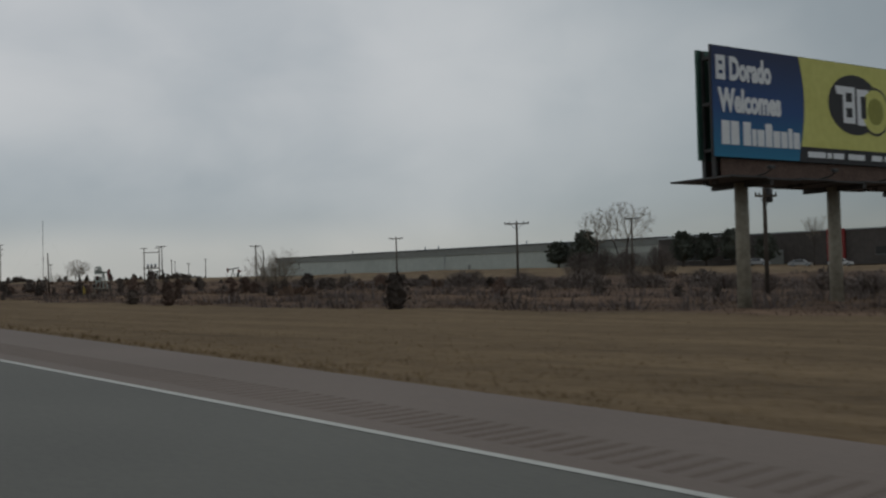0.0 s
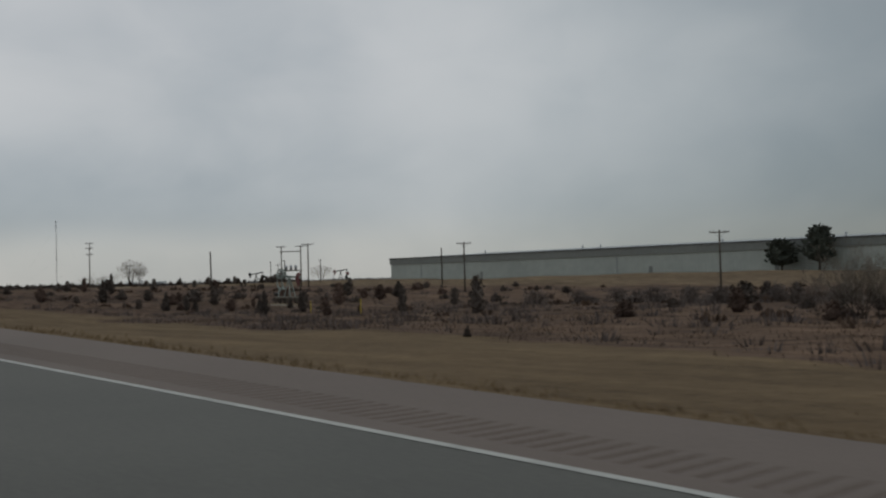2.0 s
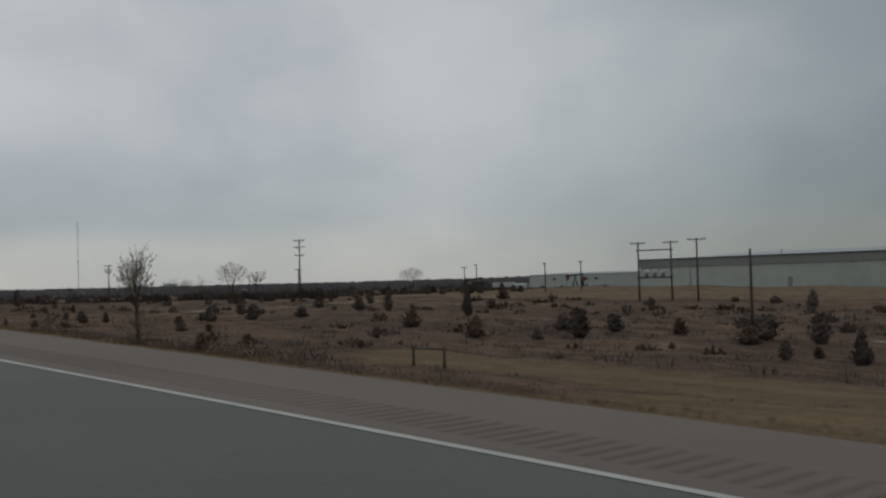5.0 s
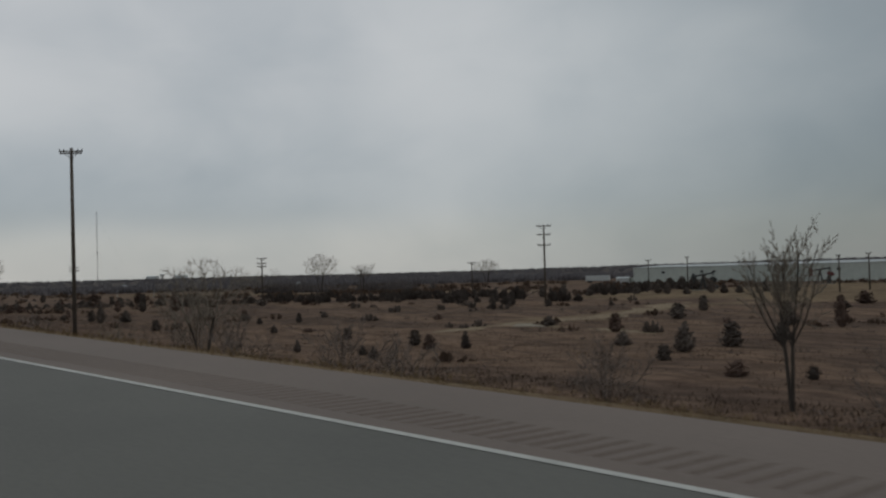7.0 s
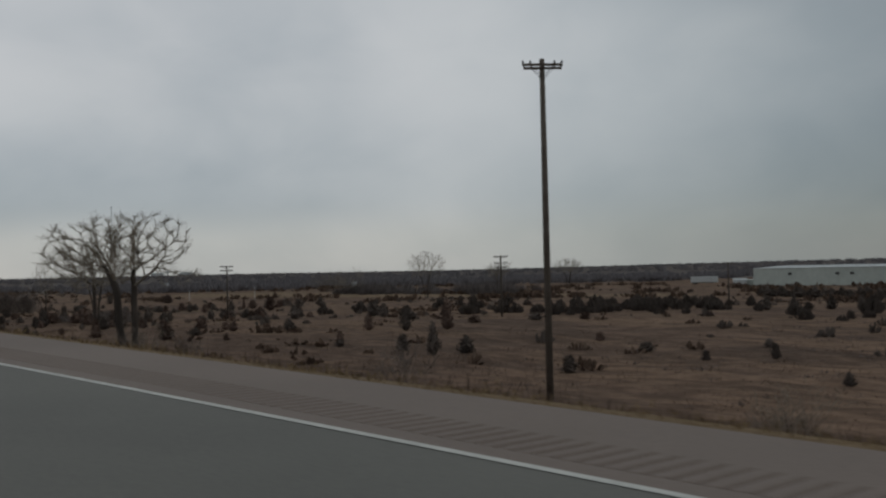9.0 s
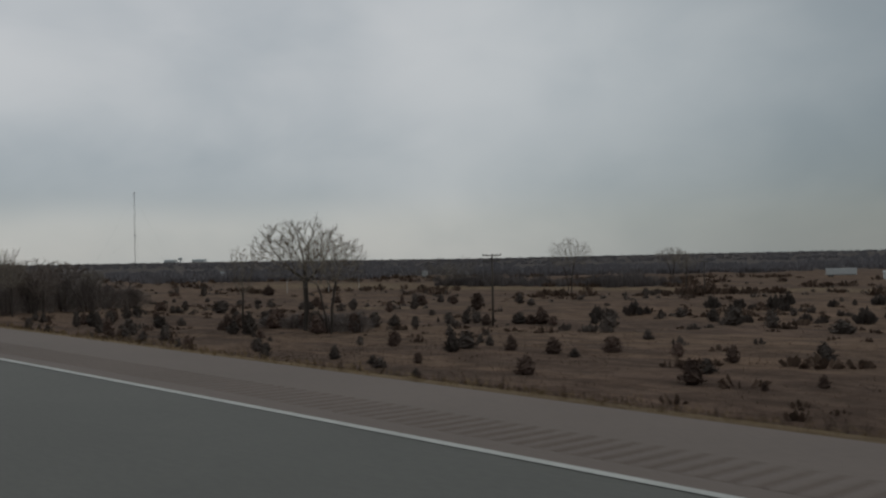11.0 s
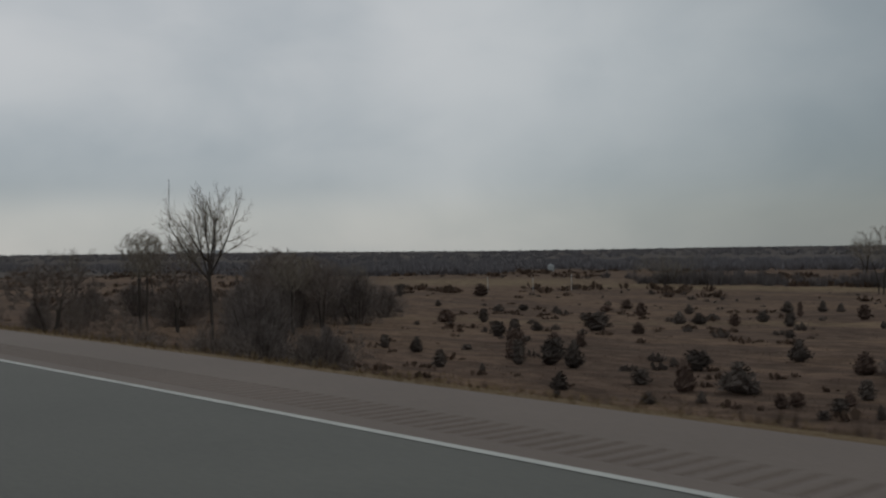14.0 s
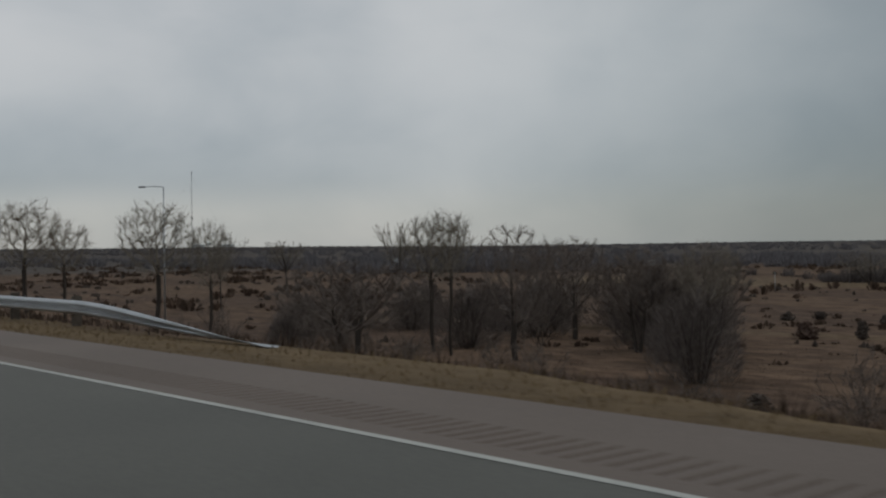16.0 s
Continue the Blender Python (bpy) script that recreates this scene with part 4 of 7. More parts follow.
def factory():
    h = thing("factory", "long low pale metal factory with a dark grey roof band", "factory building")
    x0, x1, y0, y1, zb, zt = -301.0, -138.0, 207.3, 300.0, 2.0, 10.1
    part("wall", siding(Build(), x0, x1, y0, zb, 8.05), WALL_PALE, h)
    part("wall", Build().box(((x0 + x1) / 2, (y0 + y1) / 2 + 0.15, (zb + 7.9) / 2), (x1 - x0 - 0.05, y1 - y0, 7.9 - zb), bevel=0.02), WALL_PALE, h)
    part("roof_band", siding(Build(), x0 - 0.3, x1, y0 - 0.28, 7.95, 9.75, 1.2), WALL_BAND, h, "dark grey metal band")
    part("roof_band", Build().box(((x0 + x1) / 2 - 0.1, (y0 + y1) / 2, 8.85), (x1 - x0 + 0.3, y1 - y0 + 0.4, 1.78), bevel=0.02), WALL_BAND, h)
    part("gutter", Build().box(((x0 + x1) / 2 - 0.1, y0 - 0.42, 9.85), (x1 - x0 + 0.6, 0.22, 0.22)), PUMP_BLACK, h, "dark roof gutter")
    # low-pitched roof that steps up behind the front
    rb = Build()
    rb.add([(x0 - 0.3, y0 - 0.3, 9.8), (x1, y0 - 0.3, 9.8), (x1, y0 + 26, 11.2), (x0 + 20, y0 + 26, 11.2), (x0 - 0.3, y1, 9.8), (x1, y1, 9.8)], [(0, 1, 2, 3), (0, 3, 4), (3, 2, 5, 4)])
    part("roof", rb, ROOF_GREY, h, "pale low-pitched metal roof")
    for x in (-268, -232, -226, -190, -160):
        part("roof_vent", Build().tube([(x, y0 + 8, 10.1), (x, y0 + 8, 11.0), (x, y0 + 8, 11.05), (x, y0 + 8, 11.25)], [0.2, 0.2, 0.34, 0.1], 10), GALV, h)
    for x in (-262.0, -205.0, -172.0):
        part("door", Build().box((x, y0 - 0.02, zb + 1.9), (1.1, 0.10, 2.2)), WALL_BAND, h, "grey metal door")
    part("downpipe", Build().tube([(-287, y0 - 0.15, zb), (-287, y0 - 0.15, 8)], [0.08, 0.08], 8), GALV, h)
    part("downpipe", Build().tube([(-215, y0 - 0.15, zb), (-215, y0 - 0.15, 8)], [0.08, 0.08], 8), GALV, h)
    return h


def dark_wing():
    h = thing("factory_wing", "dark brown factory wing with a bright red entrance panel", "factory building")
    x0, x1, y0, y1, zb, zt = -137.7, -10.0, 203.0, 280.0, 2.0, 9.1
    part("wall", siding(Build(), x0, x1, y0, zb, zt), WALL_DARK, h)
    part("wall", Build().box(((x0 + x1) / 2, (y0 + y1) / 2 + 0.15, (zb + zt) / 2), (x1 - x0 - 0.05, y1 - y0, zt - zb), bevel=0.02), WALL_DARK, h)
    part("roof", Build().box(((x0 + x1) / 2, (y0 + y1) / 2, zt + 0.12), (x1 - x0 + 0.4, y1 - y0 + 0.6, 0.26)), ROOF_GREY, h, "pale flat roof edge")
    part("red_panel", Build().box((-94.5, y0 - 0.35, 5.8), (3.8, 0.5, 7.2)), WALL_RED, h, "bright red entrance panel")
    for x in (-128, -118, -84, -74, -64):
        w = part("window", Build().box((x, y0 - 0.09, 4.7), (5.0, 0.08, 1.5)), GLASS_DARK, h, "dark window strip")
        part("window_frame", Build().bar((x - 2.6, y0 - 0.16, 3.9), (x + 2.6, y0 - 0.16, 3.9), 0.1, 0.12), WALL_BAND, w)
    for x in (-108.0, -55.0):
        part("loading_door", Build().box((x, y0 - 0.10, 4.0), (3.4, 0.10, 3.2)), WALL_BAND, h, "grey roller door")
    return h


def far_warehouse():
    h = thing("warehouse", "long plain white metal warehouse far across the pasture", "warehouse")
    x0, x1, y0, y1, zb, zt = -498.5, -330.0, 391.0, 440.0, -0.4, 7.4
    part("wall", siding(Build(), x0, x1, y0, zb, zt, 1.8), WALL_PALE, h)
    part("wall", Build().box(((x0 + x1) / 2, (y0 + y1) / 2 + 0.15, (zb + zt) / 2), (x1 - x0 - 0.05, y1 - y0, zt - zb), bevel=0.02), WALL_PALE, h)
    rb = Build()
    ym = (y0 + y1) / 2
    rb.add([(x0 - 0.4, y0 - 0.4, zt), (x1 + 0.4, y0 - 0.4, zt), (x1 + 0.4, ym, zt + 0.9), (x0 - 0.4, ym, zt + 0.9), (x0 - 0.4, y1, zt), (x1 + 0.4, y1, zt)], [(0, 1, 2, 3), (3, 2, 5, 4), (0, 3, 4), (1, 5, 2)])
    part("roof", rb, ROOF_GREY, h, "pale metal roof")
    for x in (-482, -462, -456, -430, -400):
        part("vent", Build().box((x, y0 - 0.15, 5.0), (1.6, 0.2, 1.0)), DARK_STEEL, h, "dark wall louvre")
    part("lean_to", Build().box((-503.0, 400.0, 1.2), (8.5, 8.0, 3.0)), WALL_PALE, h)
    return h


factory()
dark_wing()
far_warehouse()


def trailer(x, y, turn, label):
    base = ground_z(x, y)
    p = thing("semi_trailer", label, "trailer", pose(x, y, base, 0, 0, turn))
    part("cargo_box", Build().box((0, 0, 2.3), (12.0, 2.5, 2.6)), WHITE, p, "white ribbed cargo box")
    for k in range(13):
        # ribs of the side walls
        for wy in (-1.28, 1.28):
            part("rib", Build().box((-5.9 + 0.983 * k, wy, 2.3), (0.08, 0.06, 2.5)), WHITE, p)
    part("frame", Build().box((0, 0, 0.88), (11.4, 0.9, 0.22)), DARK_STEEL, p)
    for wx in (-4.6, -3.4):
        for wy in (-0.95, 0.95):
            part("wheel", Build().tube([(wx, wy - 0.15, 0.5), (wx, wy + 0.15, 0.5)], [0.5, 0.5], 14), RUBBER, p)
    for wy in (-0.8, 0.8):
        part("landing_leg", Build().box((3.4, wy, 0.40), (0.14, 0.14, 0.86)), DARK_STEEL, p)
    return p


trailer(-534.0, 410.0, 27, "white box trailer parked on the pasture near the warehouse")


def car(x, y, turn, paint, label):
    base = ground_z(x, y)
    p = thing("car", label, "car", pose(x, y, base, 0, 0, turn), "parked cars by the factory")
    prof = [(-2.2, 0.35), (2.2, 0.35), (2.25, 0.75), (1.25, 0.92), (0.6, 1.42), (-1.0, 1.44), (-1.75, 0.98), (-2.25, 0.88)]
    n = len(prof)
    b = Build()
    b.add([(a, -0.85 if c < 1 else -0.68, c) for a, c in prof] + [(a, 0.85 if c < 1 else 0.68, c) for a, c in prof], [tuple(range(n)), tuple(reversed(range(n, 2 * n)))] + [((i + 1) % n, i, i + n, (i + 1) % n + n) for i in range(n)])
    part("body", b, paint, p)
    for sy in (-1, 1):
        gl = Build()
        q = [(1.0, 0.98), (0.52, 1.36), (-0.92, 1.38), (-1.5, 1.0)]
        gl.add([(a, sy * (0.87 if c < 1.1 else 0.71), c) for a, c in q] + [(a, sy * (0.80 if c < 1.1 else 0.64), c) for a, c in q], [(0, 1, 2, 3), (7, 6, 5, 4), (0, 4, 5, 1), (1, 5, 6, 2), (2, 6, 7, 3), (3, 7, 4, 0)])
        part("side_window", gl, GLASS_DARK, p)
        for wx in (-1.35, 1.4):
            tyre = part("wheel", Build().tube([(wx, sy * 0.88, 0.33), (wx, sy * 0.66, 0.33)], [0.33, 0.33], 14), RUBBER, p)
            part("rim", Build().tube([(wx, sy * 0.90, 0.33), (wx, sy * 0.84, 0.33)], [0.20, 0.20], 10), GALV, tyre, "grey metal wheel rim")
    return p


CAR_DARK = material("dark_blue_car_paint", (0.02, 0.025, 0.04), (0.03, 0.035, 0.055), 1.0, 0.3)
CAR_SILVER = material("silver_car_paint", (0.36, 0.37, 0.38), (0.42, 0.43, 0.44), 1.0, 0.3, metal=0.3)
for cx, cy, ct, cp, cl in ((-96, 190, 15, CAR_SILVER, "silver car parked before the dark factory wing"), (-89, 192, 10, CAR_DARK, "dark blue car parked before the factory wing"), (-86, 186, 20, WHITE, "white car parked before the red panel"), (-104, 188, 12, CAR_SILVER, "silver car parked by the pines"), (-70, 190, 12, CAR_DARK, "dark car parked before the factory wing")):
    car(cx, cy, ct, cp, cl)


# ---------------------------------------------------------------- far landmarks
def radio_mast():
    x, y = -1925.0, 793.0
    h = 127.5 - 2.0
    p = thing("radio_mast", "thin guyed lattice radio mast on the horizon", "radio mast", pose(x, y, 2.0))
    for k in range(3):
        a = 2 * math.pi * k / 3
        part("mast_leg", Build().tube([(0.8 * math.cos(a), 0.8 * math.sin(a), 0), (0.8 * math.cos(a), 0.8 * math.sin(a), h)], [0.13, 0.13], 5), DARK_STEEL, p)
    lat = Build()
    for i in range(42):
        z = i * h / 42
        for k in range(3):
            a, b = 2 * math.pi * k / 3, 2 * math.pi * (k + 1) / 3
            lat.bar((0.8 * math.cos(a), 0.8 * math.sin(a), z), (0.8 * math.cos(b), 0.8 * math.sin(b), z + h / 42), 0.08, 0.08)
    part("lattice", lat, DARK_STEEL, p)
    part("antenna_ring", Build().tube([(0, 0, h * 0.43), (0, 0, h * 0.45)], [1.5, 1.5], 12), DARK_STEEL, p)
    part("beacon", Build().tube([(0, 0, h), (0, 0, h + 2.0)], [0.9, 0.6], 8), DARK_STEEL, p)
    for k in range(3):
        a = 2 * math.pi * k / 3 + 0.5
        for fr in (0.44, 0.95):
            part("guy_wire", Build().tube([(0, 0, h * fr), (75 * math.cos(a), 75 * math.sin(a), -1)], [0.035, 0.035], 3), DARK_STEEL, p)
    return p


def water_tower():
    p = thing("water_tower", "small white water tower on the far horizon", "water tower", pose(-4337.0, 2211.0, ground_z(-4337, 2211)))
    part("tank", Build().tube([(0, 0, 11), (0, 0, 14), (0, 0, 20), (0, 0, 22.5)], [3, 10.5, 10.5, 2], 16), WHITE, p, "white water tank", True)
    part("stem", Build().tube([(0, 0, -1), (0, 0, 11.5)], [3.4, 2.6], 12), WHITE, p, "", True)
    return p


def far_shed(x, y, lx, ly, h, label, mat=None):
    p = thing("farm_shed", label, "shed", pose(x, y, ground_z(x, y), 0, 0, 30), "far white sheds")
    part("wall", Build().box((0, 0, h / 2), (lx, ly, h)), mat or WHITE, p)
    rb = Build()
    rb.add([(-lx / 2 - 0.3, -ly / 2 - 0.3, h), (lx / 2 + 0.3, -ly / 2 - 0.3, h), (lx / 2 + 0.3, 0, h * 1.3), (-lx / 2 - 0.3, 0, h * 1.3), (-lx / 2 - 0.3, ly / 2 + 0.3, h), (lx / 2 + 0.3, ly / 2 + 0.3, h)], [(0, 1, 2, 3), (3, 2, 5, 4), (0, 3, 4), (1, 5, 2)])
    part("roof", rb, ROOF_GREY, p)
    return p


radio_mast()
water_tower()
far_shed(-4297, 2280, 60, 22, 11.0, "long white shed on the far horizon")
far_shed(-4330, 2160, 54, 22, 11.0, "long white shed beside the far water tower")


def pale_tank(x, y):
    p = thing("storage_tank", "small pale round storage tank far out on the pasture", "tank", pose(x, y, ground_z(x, y)))
    part("tank", Build().tube([(0, 0, -0.3), (0, 0, 3.0), (0, 0, 3.2)], [1.7, 1.7, 1.6], 16), ROOF_GREY, p, "", False)
    part("lid", Build().tube([(0, 0, 3.2), (0, 0, 3.7)], [1.65, 0.2], 16), ROOF_GREY, p)
    part("hatch", Build().tube([(0.7, 0, 3.4), (0.7, 0, 3.75)], [0.25, 0.25], 8), DARK_STEEL, p)


pale_tank(-788, 408)
far_shed(-506, 393, 5.5, 6, 2.6, "low pale lean-to at the corner of the warehouse")
far_shed(-888, 331, 2.4, 2, 3.6, "small white tank house on the pasture")


def street_lamp(x, y, top, turn, label):
    base = ground_z(x, y)
    h = top - base
    p = thing("street_lamp", label, "street lamp", pose(x, y, base, 0, 0, turn), "street lamps at the interchange")
    part("post", Build().tube([(0, 0, 0), (0, 0, h)], [0.12, 0.07], 10), GALV, p, "", True)
    part("arm", Build().tube([(0, 0, h - 0.05), (1.2, 0, h + 0.05), (2.3, 0, h)], [0.05, 0.04, 0.04], 8), GALV, p)
    part("lamp_head", Build().box((2.5, 0, h - 0.02), (0.8, 0.32, 0.14), bevel=0.05), DARK_STEEL, p)
    return p


street_lamp(-603.3, 54.1, 19.1, 225, "tall grey street lamp with one arm beyond the trees")
street_lamp(-622.0, 34.0, 17.5, 225, "tall grey street lamp beyond the guardrail")


# ---------------------------------------------------------------- guardrail
def guardrail():
    g = thing("guardrail", "galvanised W-beam guardrail with a turned-down end on the verge", "guardrail")
    prof = ((0.0, 0.155), (0.045, 0.14), (0.085, 0.10), (0.085, 0.065), (0.01, 0.02), (0.01, -0.02), (0.085, -0.065), (0.085, -0.10), (0.045, -0.14), (0.0, -0.155))

    def rail_at(x):
        y0 = float(road_at(x)[0])
        u = min(max((-511.5 - x) / 7.6, 0), 1)
        s = u * u * (3 - 2 * u) * 0.35 + u * 0.65
        y = y0 + 10.55 + 0.12 * (1 - u)
        gz = ground_z(x, y)
        return Vector((x, y, gz + 0.04 + s * 0.43)), 88 * (1 - min(1, u * 1.15))

    b = Build()
    xs = [-511.5 - 0.4 * i for i in range(20)] + [-519.6 - 3.81 * i for i in range(40)]
    vs = []
    for x in xs:
        c, tw = rail_at(x)
        ct, st = math.cos(radians(tw)), math.sin(radians(tw))
        for d, z in prof:
            vs.append((c.x, c.y - d * ct - z * st, c.z + z * ct - d * st * 0.3))
    n = len(prof)
    b.add(vs, [(i * n + k, i * n + k + 1, (i + 1) * n + k + 1, (i + 1) * n + k) for i in range(len(xs) - 1) for k in range(n - 1)])
    rail = part("rail", b, GALV, g, "", False)
    so = rail.modifiers.new("thickness", "SOLIDIFY")
    so.thickness = 0.006
    for i in range(24):
        x = -519.9 - 3.81 * i
        c, tw = rail_at(x)
        gz = ground_z(x, c.y + 0.2)
        stake = part("post", Build().box((x, c.y + 0.22, gz + 0.25), (0.16, 0.2, 0.95)), WOOD_POLE, g, "weathered timber post")
        part("spacer", Build().box((x, c.y + 0.07, c.z), (0.15, 0.12, 0.34)), WOOD_POLE, stake)
    return g


guardrail()


# ---------------------------------------------------------------- markers and posts
def marker_post(x, y, h, mat, label):
    p = thing("marker_post", label, "marker post", pose(x, y, ground_z(x, y)), "pipeline marker posts")
    part("stake", Build().box((0, 0, h / 2 - 0.1), (0.10, 0.08, h + 0.2)), mat, p)
    part("cap", Build().box((0, 0, h + 0.02), (0.13, 0.11, 0.12)), mat, p)
    return p


marker_post(-139.5, 63.2, 1.45, YELLOW, "yellow pipeline marker post in the brush")
marker_post(-161.5, 73.4, 1.3, YELLOW, "yellow pipeline marker post in the brush")
marker_post(-633.0, 202.0, 4.2, WHITE, "tall white post by the creek thicket")
marker_post(-629.8, 217.3, 3.4, WHITE, "tall white post by the creek thicket")
marker_post(-621.3, 224.2, 4.2, WHITE, "tall white post by the creek thicket")
fb = thing("fence_brace", "weathered timber fence brace of two posts and a rail", "fence", pose(-205.0, 45.2, ground_z(-205.0, 45.2), 0, 0, 5))
for fx in (0.0, 2.7):
    part("post", Build().tube([(fx, 0, -0.3), (fx, 0, 1.35)], [0.10, 0.09], 8), WOOD_POLE, fb, "", True)
part("rail", Build().tube([(0, 0, 1.15), (2.7, 0, 1.15)], [0.06, 0.055], 8), WOOD_POLE, fb, "", True)


# ---------------------------------------------------------------- bare trees
def skeleton(rng, fork, crown, stems, points, step=0.034, kill=0.075, lean=0.05, flare=0.0, trunks=()):
    """Nodes and parents of a leafless tree of unit height that grows towards scattered points of its crown: (centre z, radius, half height), or several such lobes with their x in front; trunks: (foot x, fork x, fork z) of each."""
    lobes = [(0.0, *crown)] if isinstance(crown[0], float) else list(crown)
    att = []
    while len(att) < points:
        cx, cz, cr, ch = rng.choices(lobes, [l[2] ** 2 * l[3] for l in lobes])[0]
        p = np.array([rng.uniform(-1, 1), rng.uniform(-1, 1), rng.uniform(-1, 1)])
        q = np.linalg.norm(p)
        if q < 1 and rng.random() < 0.55 + 0.45 * q:
            k = 1 - flare + flare * (p[2] + 1) / 2 * 1.15
            att.append((cx + p[0] * cr * k, p[1] * cr * k, cz + p[2] * ch))
    att = np.array(att)
    nodes, parent = [], []
    for x0, x1, z1 in trunks:
        n = int(z1 / step)
        y0, wx = rng.uniform(-0.02, 0.02), rng.uniform(0, 6)
        for i in range(n + 1):
            u = i / n
            nodes.append((x0 + (x1 - x0) * u**1.6 + 0.006 * math.sin(u * 9 + wx), y0 + 0.006 * math.sin(u * 6), -0.03 + (z1 + 0.03) * u))
            parent.append(-1 if i == 0 else len(nodes) - 2)
    for s in range(0 if trunks else stems):
        a = 2 * math.pi * s / stems + rng.random()
        lx, ly = (math.cos(a) * lean, math.sin(a) * lean) if stems > 1 else (rng.uniform(-0.02, 0.02), rng.uniform(-0.02, 0.02))
        n = max(2, int(fork * rng.uniform(0.85, 1.1) / step))
        wx = rng.uniform(0, 6)
        for i in range(n + 1):
            u = i / n
            nodes.append((0.02 * (stems > 1) * math.cos(a) + lx * u + 0.008 * math.sin(u * 7 + wx), 0.02 * (stems > 1) * math.sin(a) + ly * u, -0.03 + (fork + 0.03) * u))
            parent.append(-1 if i == 0 else len(nodes) - 2)
    nodes = np.array(nodes)
    ways = [np.array([0, 0, 1.0])] * len(nodes)
    alive = np.ones(len(att), bool)
    best, stall = np.full(len(att), 9.0), np.zeros(len(att), int)
    for _ in range(90):
        if not alive.any():
            break
        a = att[alive]
        d = np.linalg.norm(a[:, None] - nodes[None], axis=2)
        near = d.argmin(1)
        grow = {}
        for k, n in enumerate(near):
            v = a[k] - nodes[n]
            grow.setdefault(n, []).append(v / (np.linalg.norm(v) + 1e-9))
        fresh = []
        for n, vs in grow.items():
            v = np.mean(vs, 0) + 0.8 * ways[n] + np.array([rng.gauss(0, 0.08), rng.gauss(0, 0.08), rng.gauss(0.08, 0.06)])
            v = v / (np.linalg.norm(v) + 1e-9)
            ways.append(v)
            fresh.append(nodes[n] + v * step)
            parent.append(int(n))
        nodes = np.concatenate([nodes, fresh])
        dist = np.linalg.norm(att[:, None] - np.array(fresh)[None], axis=2).min(1)
        stall = np.where(dist < best - 0.05 * step, 0, stall + 1)
        alive &= (dist > kill) & (stall < 5)
        best = np.minimum(best, dist)
    return nodes, parent


def bare_tree(name, seed, label, mats, fork=0.35, crown=(0.66, 0.42, 0.34), stems=1, points=300, tip=0.0019, girth=2.0, twig=0.06, lean=0.05, per_tip=4, step=0.034, kill=0.075, flare=0.0, thick=0.03, trunks=()):
    """A leafless tree of about unit height and width, to be scaled by its copies."""
    rng = random.Random(seed)
    nodes, parent = skeleton(rng, fork, crown, stems, points, step, kill, lean, flare, trunks)
    n = len(nodes)
    kids = [[] for _ in range(n)]
    for i, p in enumerate(parent):
        if p >= 0:
            kids[p].append(i)
    # straighten the limbs
    for _ in range(4):
        q = nodes.copy()
        for i in range(n):
            if parent[i] >= 0 and kids[i]:
                q[i] = 0.4 * nodes[i] + 0.3 * nodes[parent[i]] + 0.3 * np.mean([nodes[k] for k in kids[i]], 0)
        nodes = q
    area = [0.0] * n
    for i in range(n - 1, -1, -1):
        area[i] = sum(area[k] for k in kids[i]) if kids[i] else tip**girth
    rad = [min(a ** (1 / girth), thick) for a in area]
    trunk, twigs = Build(), Build()
    starts = [(i, None) for i in range(n) if parent[i] < 0]
    while starts:
        i, frm = starts.pop()
        chain = ([frm] if frm is not None else []) + [i]
        while kids[chain[-1]]:
            ks = sorted(kids[chain[-1]], key=lambda k: -area[k])
            for k in ks[1:]:
                starts.append((k, chain[-1]))
            chain.append(ks[0])
        rs = [rad[k] for k in chain]
        if frm is not None:
            rs[0] = rs[1]
        # thick beginnings to the trunk mesh, thin ends to the crown mesh
        cut = next((k for k, r in enumerate(rs) if r < 0.0085), len(rs))
        if cut >= 2:
            trunk.tube([nodes[k] for k in chain[:cut]], rs[:cut], 7 if rs[0] > 0.014 else 5, caps=False)
        if cut < len(chain):
            c0 = max(cut - 1, 0)
            if len(chain) - c0 >= 2:
                twigs.tube([nodes[k] for k in chain[c0:]], [min(r, 0.0085) for r in rs[c0:]], 4, caps=False)
        # fine twigs along the outer half
        for q in range(max(1, len(chain) // 3), len(chain)):
            if rad[chain[q]] > 0.006:
                continue
            for _ in range(per_tip if q == len(chain) - 1 else max(1, per_tip // 2)):
                p = Vector(nodes[chain[q]])
                d = p - Vector(nodes[chain[q - 1]])
                p = p - d * rng.random()
                d = (d.normalized() + Vector((rng.gauss(0, 0.5), rng.gauss(0, 0.5), rng.gauss(0.25, 0.35)))).normalized()
                ln = twig * rng.uniform(0.5, 1.3)
                twigs.tube([p, p + d * ln], [tip * 0.75, tip * 0.35], 3, caps=False)
    t = tagged(new(name), label, "tree", "bare trees")
    top = max(v[2] for v in twigs.v)
    wx, wy = [float(np.percentile([v[i] for v in twigs.v], 98.5) - np.percentile([v[i] for v in twigs.v], 1.5)) for i in (0, 1)]
    for b in (trunk, twigs):
        b.v = [(v[0] / wx, v[1] / wy, v[2] / top) for v in b.v]
    part("trunk", trunk, mats[0], t, "", True)
    part("crown", twigs, mats[1], t)
    return t


